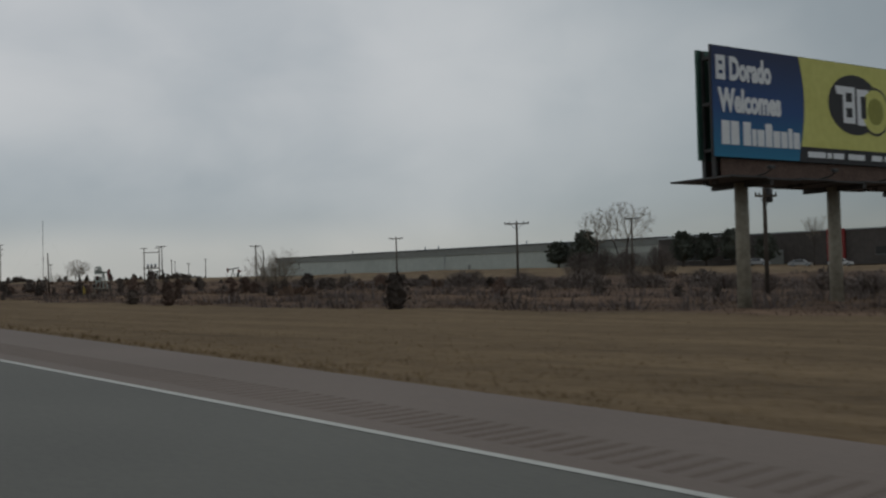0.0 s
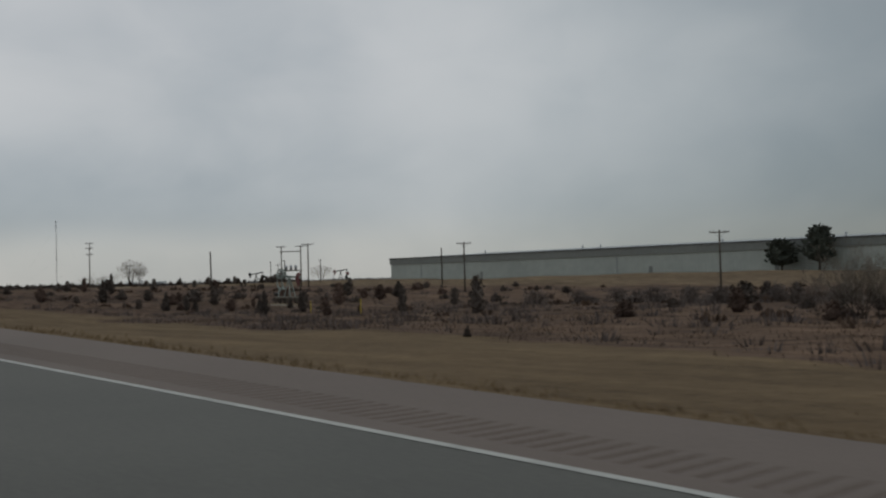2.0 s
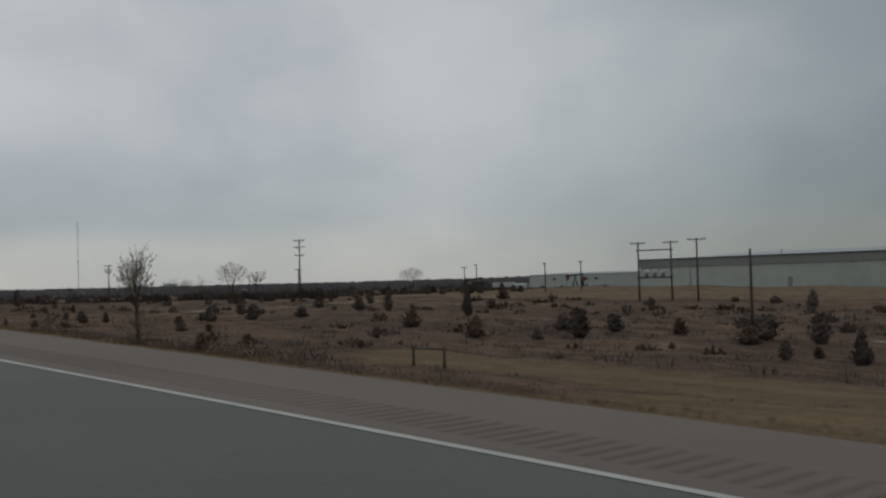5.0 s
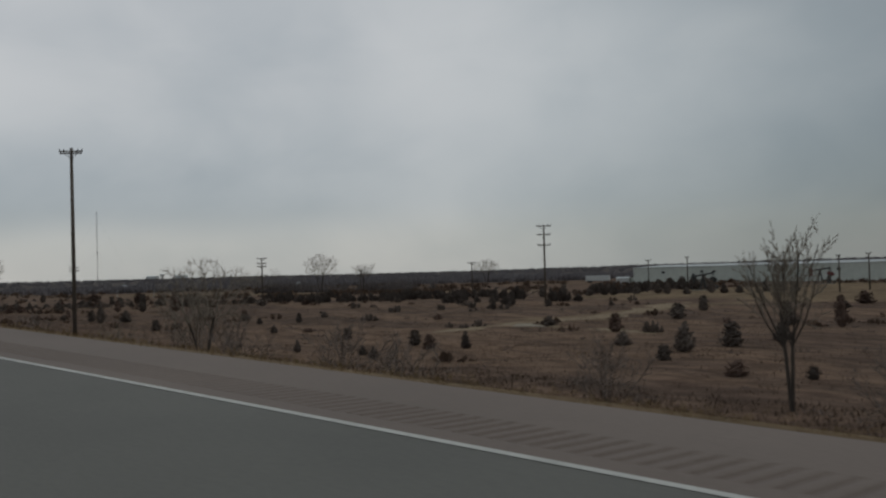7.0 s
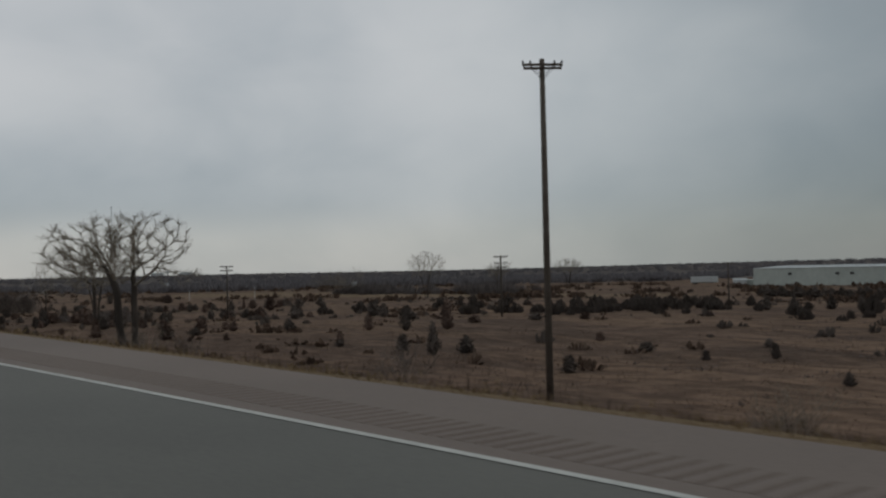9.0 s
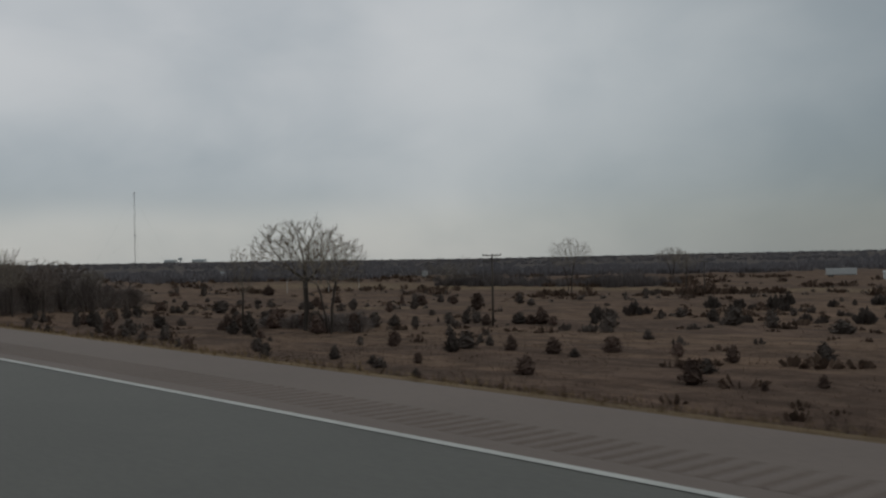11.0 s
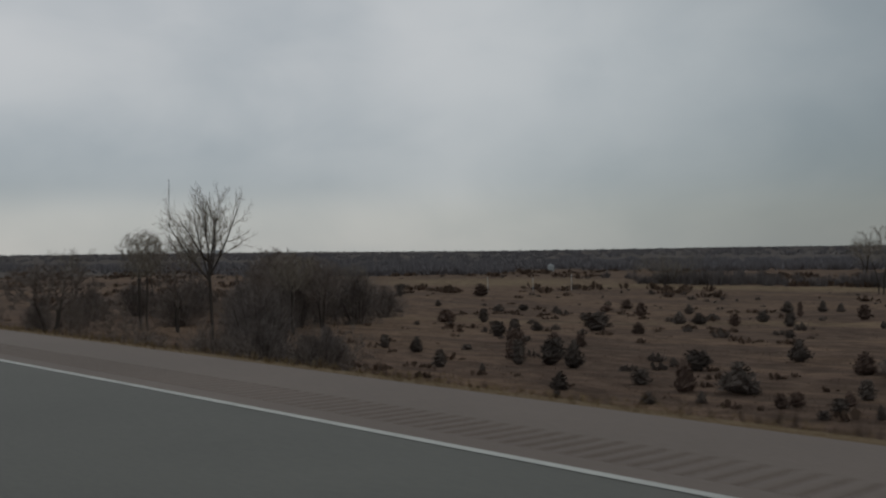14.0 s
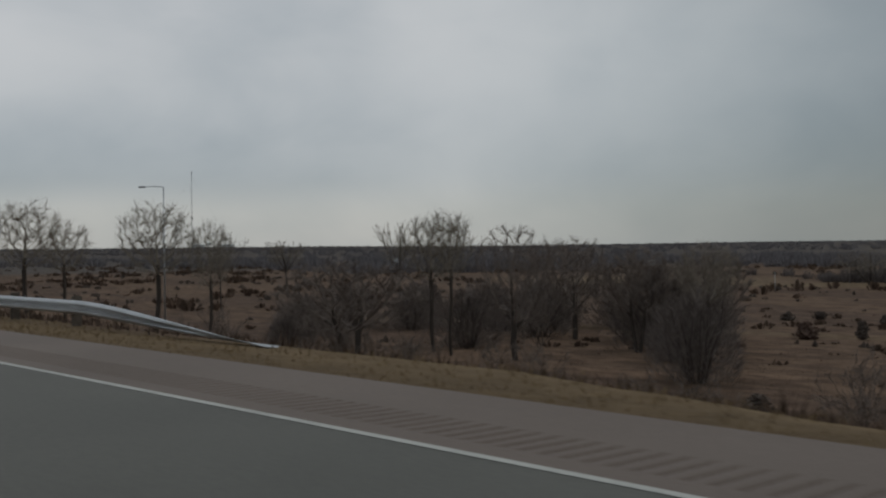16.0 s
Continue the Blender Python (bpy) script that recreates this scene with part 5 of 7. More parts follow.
def grow(rng, limbs, p, d, ln, r, level, kids, angle, ratio, wander, lift, tip):
    """One limb and, from it, its side limbs; each is kept as (points, radii, level)."""
    n = max(3, min(9, int(ln / 0.035))) if level < len(kids) else 1
    pts, rs, ways = [p], [r], [d]
    for i in range(n):
        d = (d + Vector((rng.gauss(0, wander), rng.gauss(0, wander), rng.gauss(lift, wander * 0.6)))).normalized()
        p = p + d * (ln / n)
        pts.append(p)
        ways.append(d)
        rs.append(max(r * (1 - 0.68 * (i + 1) / n), tip))
    limbs.append((pts, rs, level))
    if level >= len(kids):
        return
    turn = rng.uniform(0, 6.28)
    for k in range(kids[level]):
        u = 0.22 + 0.78 * (k + rng.uniform(0.2, 0.8)) / kids[level]
        i = min(n, max(1, round(u * n)))
        turn += 2.4 + rng.uniform(-0.5, 0.5)
        axis = Matrix.Rotation(turn, 3, ways[i]) @ ways[i].orthogonal().normalized()
        side = Matrix.Rotation(radians(angle * rng.uniform(0.65, 1.3)), 3, axis) @ ways[i]
        size = ln * ratio * (1.25 - 0.6 * u) * rng.uniform(0.7, 1.2)
        grow(rng, limbs, pts[i], side, size, max(rs[i] * 0.66, tip), level + 1, kids, angle, ratio, wander, lift, tip)


def fanned_tree(name, seed, label, mats, fork=0.35, limbs=6, splay=38.0, kids=(8, 6, 4), stems=1, lean=8.0, girth=0.016, tip=0.0007, angle=36.0, ratio=0.46, wander=0.07, lift=0.03, leader=1.0, dome=0.0):
    """A leafless tree or shrub of unit height and width, to be scaled by its copies: stems, a fan of limbs and three orders of branches; dome: half the width of a round crown, 0 for an open fan."""
    rng = random.Random(seed)
    made = []
    for s in range(stems):
        a = 2 * math.pi * s / stems + rng.uniform(-0.4, 0.4)
        out = Vector((math.cos(a), math.sin(a), 0)) * math.tan(radians(lean)) if stems > 1 else Vector((rng.uniform(-0.04, 0.04), rng.uniform(-0.04, 0.04), 0))
        d = (out + Vector((0, 0, 1))).normalized()
        p = Vector((math.cos(a), math.sin(a), 0)) * (0.015 if stems > 1 else 0) + Vector((0, 0, -0.03))
        f = fork * rng.uniform(0.85, 1.12)
        pts, rs = [p], [girth * 1.35]
        for i in range(5):
            d = (d + Vector((rng.gauss(0, wander * 0.5), rng.gauss(0, wander * 0.5), 0.03))).normalized()
            p = p + d * (f + 0.03) / 5
            pts.append(p)
            rs.append(girth * (1.05 - 0.05 * i))
        made.append((pts, rs, 0))
        turn = rng.uniform(0, 6.28)
        for k in range(limbs):
            turn += 2.4 + rng.uniform(-0.4, 0.4)
            tilt = splay * 1.25 * (k + rng.uniform(0.1, 0.7)) / limbs
            q = pts[5] if k < 2 else pts[5].lerp(pts[4], rng.uniform(0, 1.0))
            axis = Matrix.Rotation(turn, 3, d) @ d.orthogonal().normalized()
            way = Matrix.Rotation(radians(tilt), 3, axis) @ d
            size = (1 - f) * min(1.0 / max(math.cos(radians(tilt)), 0.3), 1.5) ** 0.8 * rng.uniform(0.84, 1.0) * leader
            if dome:
                size = (0.62 + 0.26 * math.sin(radians(tilt))) * rng.uniform(0.86, 1.0) / math.hypot(math.cos(radians(tilt)) / (1 - f), math.sin(radians(tilt)) / dome)
            grow(rng, made, q, way, size, girth * rng.uniform(0.42, 0.62), 0, kids, angle, ratio, wander, lift, tip)
    trunk, twigs = Build(), Build()
    for pts, rs, level in made:
        e = pts[-1]
        if dome and level and e.z > fork and math.hypot(math.hypot(e.x, e.y) / (dome * 1.05), (e.z - fork) / (0.86 * (1 - fork))) > rng.uniform(0.95, 1.03):
            continue
        if level == 0:
            trunk.tube(pts, rs, 6, caps=False)
        else:
            twigs.tube(pts, rs, 4 if level == 1 else 3, caps=False)
    t = tagged(new(name), label, "tree", "bare trees")
    top = float(np.percentile([v[2] for v in twigs.v], 99.0))
    wx, wy = [float(np.percentile([v[i] for v in twigs.v], 98.5) - np.percentile([v[i] for v in twigs.v], 1.5)) for i in (0, 1)]
    for b in (trunk, twigs):
        b.v = [(v[0] / wx, v[1] / wy, v[2] / top) for v in b.v]
    part("trunk", trunk, mats[0], t, "", True)
    part("crown", twigs, mats[1], t)
    return t


def thicket(name, seed, label, mats, sprays, wide=0.010):
    """A dense leafless bush of unit height and width: a sheaf of stems and a dome filled with fine twigs."""
    rng = random.Random(seed)
    stems, twigs = Build(), Build()
    for k in range(14):
        a, r = rng.uniform(0, 6.283), rng.uniform(0.12, 0.42)
        top = Vector((r * math.cos(a), r * math.sin(a), rng.uniform(0.55, 0.85)))
        foot = Vector((0.07 * math.cos(a), 0.07 * math.sin(a), -0.04))
        bend = foot.lerp(top, 0.5) + Vector((rng.gauss(0, 0.03), rng.gauss(0, 0.03), 0.06))
        stems.tube([foot, bend, top], [0.013, 0.009, 0.004], 5, caps=False)
    for k in range(sprays):
        a, q = rng.uniform(0, 6.283), rng.random() ** 0.62
        lobe = 1 + 0.20 * math.sin(2 * a + seed) + 0.16 * math.sin(5 * a + 2 * seed)
        up = rng.uniform(0.0, 1.0) ** 0.8
        # the dome is widest a third of the way up
        girth = 0.46 * lobe * math.sqrt(max(0.02, 1 - (up - 0.35) ** 2 / 0.44))
        tall = 0.74 + 0.12 * math.sin(3 * a + seed) + 0.08 * math.sin(7 * a)
        p = Vector((girth * q * math.cos(a), girth * q * math.sin(a), tall * up))
        d = Vector((math.cos(a) * 0.7 + rng.gauss(0, 0.45), math.sin(a) * 0.7 + rng.gauss(0, 0.45), 0.9 + rng.gauss(0, 0.35))).normalized()
        s_ = Matrix.Rotation(rng.uniform(0, 6.28), 3, d) @ d.orthogonal().normalized()
        w = wide * rng.uniform(0.6, 1.3)
        twigs.add([p - s_ * w * 0.5, p + s_ * w * 0.5, p + d * rng.uniform(0.06, 0.16) * (1.5 if rng.random() < 0.12 else 1.0)], [(0, 1, 2)])
    t = tagged(new(name), label, "shrub", "bare shrubs")
    part("trunk", stems, mats[0], t, "", True)
    part("crown", twigs, mats[1], t)
    return t


def plant(template, x, y, h, w, turn=None, label="", sink=0.1):
    """A copy of a template, h high and w wide."""
    m = Matrix.Translation((x, y, ground_z(x, y) - sink)) @ Matrix.Rotation(radians(turn if turn is not None else (x * 37 + y * 91) % 360), 4, "Z") @ Matrix.Diagonal((w, w, h, 1))
    ob = copy_thing(template, m)
    if label:
        tagged(ob, label)
    return ob


def retire(template):
    for o in list(template.children_recursive) + [template]:
        bpy.data.objects.remove(o)


SPREAD_LABEL, TALL_LABEL = "spreading leafless tree with a dark trunk and pale twigs", "tall leafless tree with upright fanning limbs"
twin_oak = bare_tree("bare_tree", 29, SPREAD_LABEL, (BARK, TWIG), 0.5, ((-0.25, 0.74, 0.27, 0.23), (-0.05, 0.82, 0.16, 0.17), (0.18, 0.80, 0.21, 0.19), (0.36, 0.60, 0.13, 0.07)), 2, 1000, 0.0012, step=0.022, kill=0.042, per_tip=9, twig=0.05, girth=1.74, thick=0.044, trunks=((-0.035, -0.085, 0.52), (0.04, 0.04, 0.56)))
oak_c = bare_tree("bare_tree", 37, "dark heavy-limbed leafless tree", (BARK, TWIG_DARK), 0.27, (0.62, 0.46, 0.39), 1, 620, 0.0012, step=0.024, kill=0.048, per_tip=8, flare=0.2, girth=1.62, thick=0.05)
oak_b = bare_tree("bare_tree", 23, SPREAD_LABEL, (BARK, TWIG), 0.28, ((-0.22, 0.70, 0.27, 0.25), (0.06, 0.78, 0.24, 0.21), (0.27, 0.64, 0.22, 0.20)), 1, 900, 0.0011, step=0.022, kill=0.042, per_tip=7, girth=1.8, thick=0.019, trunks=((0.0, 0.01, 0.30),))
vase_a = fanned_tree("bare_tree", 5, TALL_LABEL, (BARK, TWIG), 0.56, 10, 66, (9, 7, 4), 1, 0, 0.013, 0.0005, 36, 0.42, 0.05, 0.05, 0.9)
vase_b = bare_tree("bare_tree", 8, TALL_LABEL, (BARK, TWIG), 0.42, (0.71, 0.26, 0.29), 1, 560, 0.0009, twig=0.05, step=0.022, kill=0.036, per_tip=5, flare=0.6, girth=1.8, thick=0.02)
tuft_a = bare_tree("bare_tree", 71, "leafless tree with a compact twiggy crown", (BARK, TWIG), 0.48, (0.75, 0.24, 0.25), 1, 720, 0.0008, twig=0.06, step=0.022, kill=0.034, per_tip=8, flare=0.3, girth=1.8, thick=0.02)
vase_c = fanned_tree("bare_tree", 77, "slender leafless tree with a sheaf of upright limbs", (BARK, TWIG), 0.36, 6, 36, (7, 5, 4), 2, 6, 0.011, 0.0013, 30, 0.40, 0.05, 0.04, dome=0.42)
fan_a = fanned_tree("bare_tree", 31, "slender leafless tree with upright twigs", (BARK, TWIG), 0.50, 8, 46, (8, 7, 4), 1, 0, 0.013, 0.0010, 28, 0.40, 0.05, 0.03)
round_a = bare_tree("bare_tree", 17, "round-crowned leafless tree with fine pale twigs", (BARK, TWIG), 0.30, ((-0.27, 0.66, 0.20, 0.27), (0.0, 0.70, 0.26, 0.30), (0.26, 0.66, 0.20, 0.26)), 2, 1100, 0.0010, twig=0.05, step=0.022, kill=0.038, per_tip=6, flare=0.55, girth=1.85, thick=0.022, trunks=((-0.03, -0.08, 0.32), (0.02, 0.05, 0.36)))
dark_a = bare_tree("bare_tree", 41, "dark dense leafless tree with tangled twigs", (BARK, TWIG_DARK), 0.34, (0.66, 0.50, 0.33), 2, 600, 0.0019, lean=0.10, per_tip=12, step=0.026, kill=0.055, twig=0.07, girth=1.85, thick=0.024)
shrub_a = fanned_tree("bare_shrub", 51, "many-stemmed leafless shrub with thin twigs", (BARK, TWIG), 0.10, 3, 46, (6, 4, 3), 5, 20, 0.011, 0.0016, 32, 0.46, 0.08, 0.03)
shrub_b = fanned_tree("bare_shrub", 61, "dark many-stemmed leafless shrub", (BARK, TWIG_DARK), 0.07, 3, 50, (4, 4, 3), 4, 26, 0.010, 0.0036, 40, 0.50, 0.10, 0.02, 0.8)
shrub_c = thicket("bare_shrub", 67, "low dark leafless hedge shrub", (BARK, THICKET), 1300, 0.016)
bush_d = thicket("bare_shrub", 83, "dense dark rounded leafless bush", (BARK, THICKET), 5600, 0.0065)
for s in (shrub_a, shrub_b, shrub_c, bush_d):
    tagged(s, category="shrub", group="bare shrubs")

plant(twin_oak, -348.3, 34.65, 12.2, 9.4, 33, "large two-trunked leafless tree at the foot of the embankment")
plant(vase_a, -506.6, 41.3, 15.4, 7.4, 220, "tall leafless tree with upright fanning limbs beside the embankment")
plant(oak_b, -453.4, 80.4, 16.2, 12.6, 80, "broad spreading leafless tree on the pasture")
plant(round_a, -441.2, 75.4, 12.9, 8.4, 42, "leafless tree standing in dark brush on the pasture")
plant(vase_b, -458.2, 73.8, 12.0, 3.6, 10, "thin pale leafless tree beside a broad spreading one")
plant(round_a, -540.0, 241.7, 16.8, 12.0, 33, "lone leafless tree far out on the pasture")
plant(round_a, -104.2, 143.0, 12.7, 9.6, 27, "round-crowned leafless tree before the factory")
plant(vase_b, -109.8, 143.0, 11.4, 5.5, 0, "slender leafless tree before the factory")
for hx, hy, hh, hw in ((-112.5, 141.5, 4.6, 6.0), (-107.0, 141.0, 5.0, 6.5), (-101.5, 140.5, 4.8, 6.5), (-96.5, 142.0, 5.2, 6.0)):
    plant(bush_d, hx, hy, hh, hw, None, "rounded leafless thicket before the factory wall")
plant(fan_a, -96.0, 196.0, 10.0, 5.0, 0, "leafless tree by the dark factory wing")
plant(fan_a, -70.0, 198.0, 9.5, 8.0, 90, "leafless tree by the dark factory wing")
plant(vase_c, -239.6, 43.4, 8.4, 3.7, 120, "slender leafless tree on the embankment slope")
plant(round_a, -277.6, 35.6, 8.2, 6.0, 57, "tall many-stemmed leafless shrub on the slope")
plant(shrub_a, -281.2, 37.4, 7.0, 5.0, 140, "tall many-stemmed leafless shrub on the slope")
plant(shrub_b, -263.0, 36.0, 4.2, 4.6, 40, "dark leafless brush on the slope")
plant(shrub_b, -256.0, 34.0, 3.6, 4.6, 140, "dark leafless brush on the slope")
plant(dark_a, -585.7, 102.9, 12.4, 13.5, 20)
plant(fan_a, -615.1, 99.6, 15.4, 8.6, 40, "pale leafless tree behind a dark tangled one")
plant(oak_c, -561.0, 67.6, 13.2, 7.0, 200, "dark-trunked leafless tree with heavy limbs in the hollow")
plant(tuft_a, -592.0, 47.3, 16.6, 7.0, 100, "tall leafless tree beyond the guardrail")
plant(tuft_a, -583.1, 48.4, 14.4, 4.2, 60)
plant(dark_a, -565.8, 51.9, 10.3, 11.5, 70, "low dark tangled leafless tree under the embankment")
plant(tuft_a, -573.0, 68.2, 14.9, 6.0, 0)
plant(tuft_a, -569.6, 67.4, 15.0, 4.5, 90)
plant(dark_a, -556.0, 80.0, 11.0, 7.0, 130)
plant(oak_c, -573.4, 91.3, 12.6, 8.0, 110)
plant(tuft_a, -599.6, 37.0, 15.0, 6.5, 300, "leafless tree beyond the guardrail")
plant(tuft_a, -641.5, 58.4, 16.3, 6.5, 20)
plant(fan_a, -660.0, 95.0, 13.0, 9.0, 70)
plant(fan_a, -690.0, 130.0, 13.0, 10.0, 170)
plant(fan_a, -482.0, 215.8, 10.5, 8.5, 20, "leafless tree far out on the pasture")
plant(shrub_a, -614.0, 260.0, 11.0, 20.0, 20, "broad low leafless thicket far out on the pasture")
plant(round_a, -628.0, 427.0, 14.5, 14.0, 70, "round-crowned leafless tree on the far pasture rim")
plant(shrub_a, -89.1, 60.6, 4.4, 4.8, 20, "many-stemmed leafless shrub before the factory wall")
plant(shrub_a, -88.9, 61.2, 4.8, 4.4, 200, "many-stemmed leafless shrub before the factory wall")
plant(shrub_a, -87.6, 60.6, 4.2, 3.8, 120)
plant(shrub_b, -92.0, 61.5, 3.0, 3.0, 220)
plant(shrub_b, -527.0, 45.0, 3.2, 5.0, 30)
plant(shrub_b, -541.0, 44.0, 2.8, 5.0, 230)
plant(shrub_b, -516.0, 46.0, 4.4, 5.0, 60)
plant(shrub_b, -573.0, 43.0, 4.2, 6.0, 260)
plant(shrub_b, -582.0, 41.0, 4.0, 6.0, 20)
plant(shrub_a, -352.0, 37.0, 4.0, 4.0, 20)
plant(shrub_b, -346.0, 33.0, 3.0, 3.4, 100)
plant(shrub_b, -344.0, 36.5, 3.4, 3.6, 200)
plant(shrub_b, -270.0, 33.0, 4.0, 5.0, 20)
plant(shrub_b, -285.0, 38.0, 4.0, 5.0, 120)
plant(shrub_b, -246.0, 38.0, 3.6, 4.0, 20)
plant(shrub_b, -233.0, 40.0, 3.4, 4.0, 220)
plant(shrub_b, -205.0, 36.0, 3.0, 3.6, 20)
plant(shrub_a, -300.0, 40.0, 3.4, 3.6, 20)
plant(shrub_b, -330.0, 45.0, 3.2, 4.4, 20)
for k in range(46):
    # the dense hedge behind the billboard and the brushy line that runs on from it
    hx = -12 - 2.9 * k - 1.2 * math.sin(k * 1.7)
    hy = 58 + 0.27 * (-12 - hx) + 3.0 * math.sin(k * 2.3) + (4 if k % 3 else 0)
    plant(shrub_c, hx, hy, 1.5 + 0.5 * math.sin(k * 3.1), 3.4 + math.sin(k * 1.3), None, "low dark leafless hedge shrub in the brush line")
# the dark hedge under the spreading trees, and the thickets at the foot of the bank
for hx, hy, hh, hw in ((-468, 80, 1.7, 4.5), (-463.5, 81.5, 1.9, 4.5), (-459, 82.5, 1.8, 4.5), (-454.5, 82.8, 1.9, 4.5), (-450, 81.5, 2.2, 5), (-445.5, 79, 2.6, 5), (-441.5, 80, 2.8, 4), (-438.0, 77.0, 2.6, 4.5), (-466.0, 83.5, 2.0, 5.0), (-461.0, 85.0, 2.2, 5.0), (-456.5, 86.0, 2.1, 5.0), (-452.0, 85.0, 2.4, 5.0), (-447.5, 82.5, 2.6, 5.0), (-443.5, 76.5, 2.4, 4.5)):
    plant(shrub_c, hx, hy, hh, hw, None, "low dark leafless hedge shrub on the pasture")
srng = random.Random(19)
for k in range(9):
    # low brush under the bank
    hx = -513 - 6.6 * k - srng.uniform(0, 3)
    hy = 46 + 0.20 * (-516 - hx) + srng.uniform(-3, 5)
    plant(shrub_b, hx, hy, srng.uniform(2.0, 3.8), srng.uniform(3.5, 6.0), None, "hazy brown leafless brush under the bank")
for hx, hy, hh, hw in ((-539.6, 65.1, 7.8, 6.8), (-508.0, 46.5, 8.4, 7.0), (-512.5, 49.5, 8.0, 6.5), (-503.5, 43.5, 5.6, 5.5), (-501.0, 48.0, 5.0, 5.0), (-556.0, 84.0, 9.5, 9.0), (-566.0, 95.0, 10.0, 9.0), (-549.0, 76.0, 6.5, 6.5), (-595.0, 108.0, 7.0, 8.0)):
    plant(bush_d, hx, hy, hh, hw, None)
plant(tuft_a, -545.5, 76.0, 11.5, 5.5, 30, "dark-trunked leafless tree in the hollow")
plant(dark_a, -550.0, 84.0, 10.5, 6.5, 130, "dark dense leafless tree in the hollow")
plant(tuft_a, -566.0, 102.0, 10.0, 5.0, 230, "leafless tree at the edge of the hollow")
for k in range(8):
    # loose brush in the hollow below the road
    hx, hy = srng.uniform(-604, -560), 50 + abs(srng.gauss(0, 26))
    plant(shrub_b, hx, hy, srng.uniform(3.0, 6.0), srng.uniform(4.0, 7.0), None, "tall hazy brown leafless brush in the hollow")
for hx, hy, hh, hw in ((-566, 91, 8.0, 8), (-586, 118, 7, 9), (-590, 65, 6.0, 8), (-579, 60, 5.0, 7), (-522, 55, 4.5, 5), (-569, 80, 6.5, 7)):
    plant(shrub_b, hx, hy, hh, hw, None, "dark leafless thicket shrub at the embankment's foot")
for hx, hy, hh, hw in ((-583.0, 57.0, 5.0, 4.6), (-576.0, 76.0, 7.6, 8.0), (-560.0, 98.0, 9.0, 9.0), (-580.0, 92.0, 8.0, 9.0)):
    plant(bush_d, hx, hy, hh, hw, None, "dark rounded leafless bush in the hollow")
for hx, hy, hh, hw in ((-575.0, 116.0, 6.4, 8.0), (-583.0, 113.0, 7.0, 9.0), (-591.0, 109.0, 7.2, 9.0), (-599.0, 103.0, 7.4, 9.0), (-606.0, 96.0, 7.2, 9.0), (-610.0, 86.0, 7.0, 9.0), (-601.0, 90.0, 6.0, 8.0), (-604.0, 74.0, 6.2, 8.0), (-592.0, 98.0, 5.6, 7.0)):
    # the thicket that closes the hollow behind the trees
    plant(bush_d, hx, hy, hh, hw, None, "hazy grey-brown leafless thicket behind the hollow's trees")
for hx, hy, hh, hw in ((-504.0, 39.2, 4.4, 5.0), (-507.5, 42.5, 4.2, 5.0), (-500.5, 46.0, 4.4, 5.5), (-501.0, 40.5, 3.8, 4.8), (-510.0, 47.5, 5.5, 5.5), (-502.0, 51.0, 4.6, 5.5)):
    plant(shrub_b, hx, hy, hh, hw, None, "hazy brown leafless brush round a tall bare tree")
for t in (twin_oak, vase_c, oak_c, bush_d, tuft_a, shrub_c, round_a, oak_b, vase_a, vase_b, fan_a, dark_a, shrub_a, shrub_b):
    retire(t)


# ---------------------------------------------------------------- evergreens
def evergreen(name, seed, mat, label, category, group, tufts=240, round_top=0.0, clear=0.05):
    """A bushy evergreen of unit height and width: a broken core with many small sprays."""
    rng = random.Random(seed)
    t = tagged(new(name), label, category, group)
    part("trunk", Build().tube([(0, 0, -0.05), (0.01, 0, 0.5)], [0.045, 0.02], 6), BARK, t)
    crown = Build()

    def radius(z, a):
        u = (z - clear) / (1 - clear)
        cone = (1 - u) ** 0.8 * 0.48
        ball = math.sqrt(max(0.0, 1 - (2 * u - 0.9) ** 2 / 1.25)) * 0.44
        r = cone * (1 - round_top) + ball * round_top
        if u < 0.15:
            r *= 0.55 + 3 * u
        return r * (1 + 0.22 * math.sin(a * 3 + seed + z * 9) + 0.14 * math.sin(a * 5 - z * 17 + seed * 2))

    rows, n = 7, 9
    vs = []
    for i in range(rows):
        z = clear + (0.97 - clear) * i / (rows - 1)
        for k in range(n):
            a = 2 * math.pi * k / n + i * 0.3
            r = radius(z, a) * 0.72 * rng.uniform(0.75, 1.1)
            vs.append((r * math.cos(a), r * math.sin(a), z + rng.uniform(-0.03, 0.03)))
    fs = [(i * n + k, i * n + (k + 1) % n, (i + 1) * n + (k + 1) % n, (i + 1) * n + k) for i in range(rows - 1) for k in range(n)]
    crown.add(vs, fs + [tuple(range((rows - 1) * n, rows * n)), tuple(reversed(range(n)))])
    for i in range(tufts):
        z = clear + (1 - clear) * (1 - math.sqrt(rng.random())) * 0.98 if round_top < 0.5 else clear + (1 - clear) * rng.random()
        a = rng.uniform(0, 6.283)
        r = radius(z, a) * rng.uniform(0.55, 0.98)
        c = Vector((r * math.cos(a), r * math.sin(a), z))
        d = Vector((math.cos(a) + rng.uniform(-0.6, 0.6), math.sin(a) + rng.uniform(-0.6, 0.6), rng.uniform(0.1, 1.2))).normalized()
        s = d.orthogonal().normalized()
        s = Matrix.Rotation(rng.uniform(0, 6.28), 3, d) @ s
        ln, wd = rng.uniform(0.07, 0.15), rng.uniform(0.025, 0.05)
        crown.add([c - s * wd, c + s * wd, c + d * ln * 0.7 + s * wd * 0.7, c + d * ln, c + d * ln * 0.6 - s * wd * 0.8], [(0, 1, 2, 3, 4)])
    part("crown", crown, mat, t)
    return t


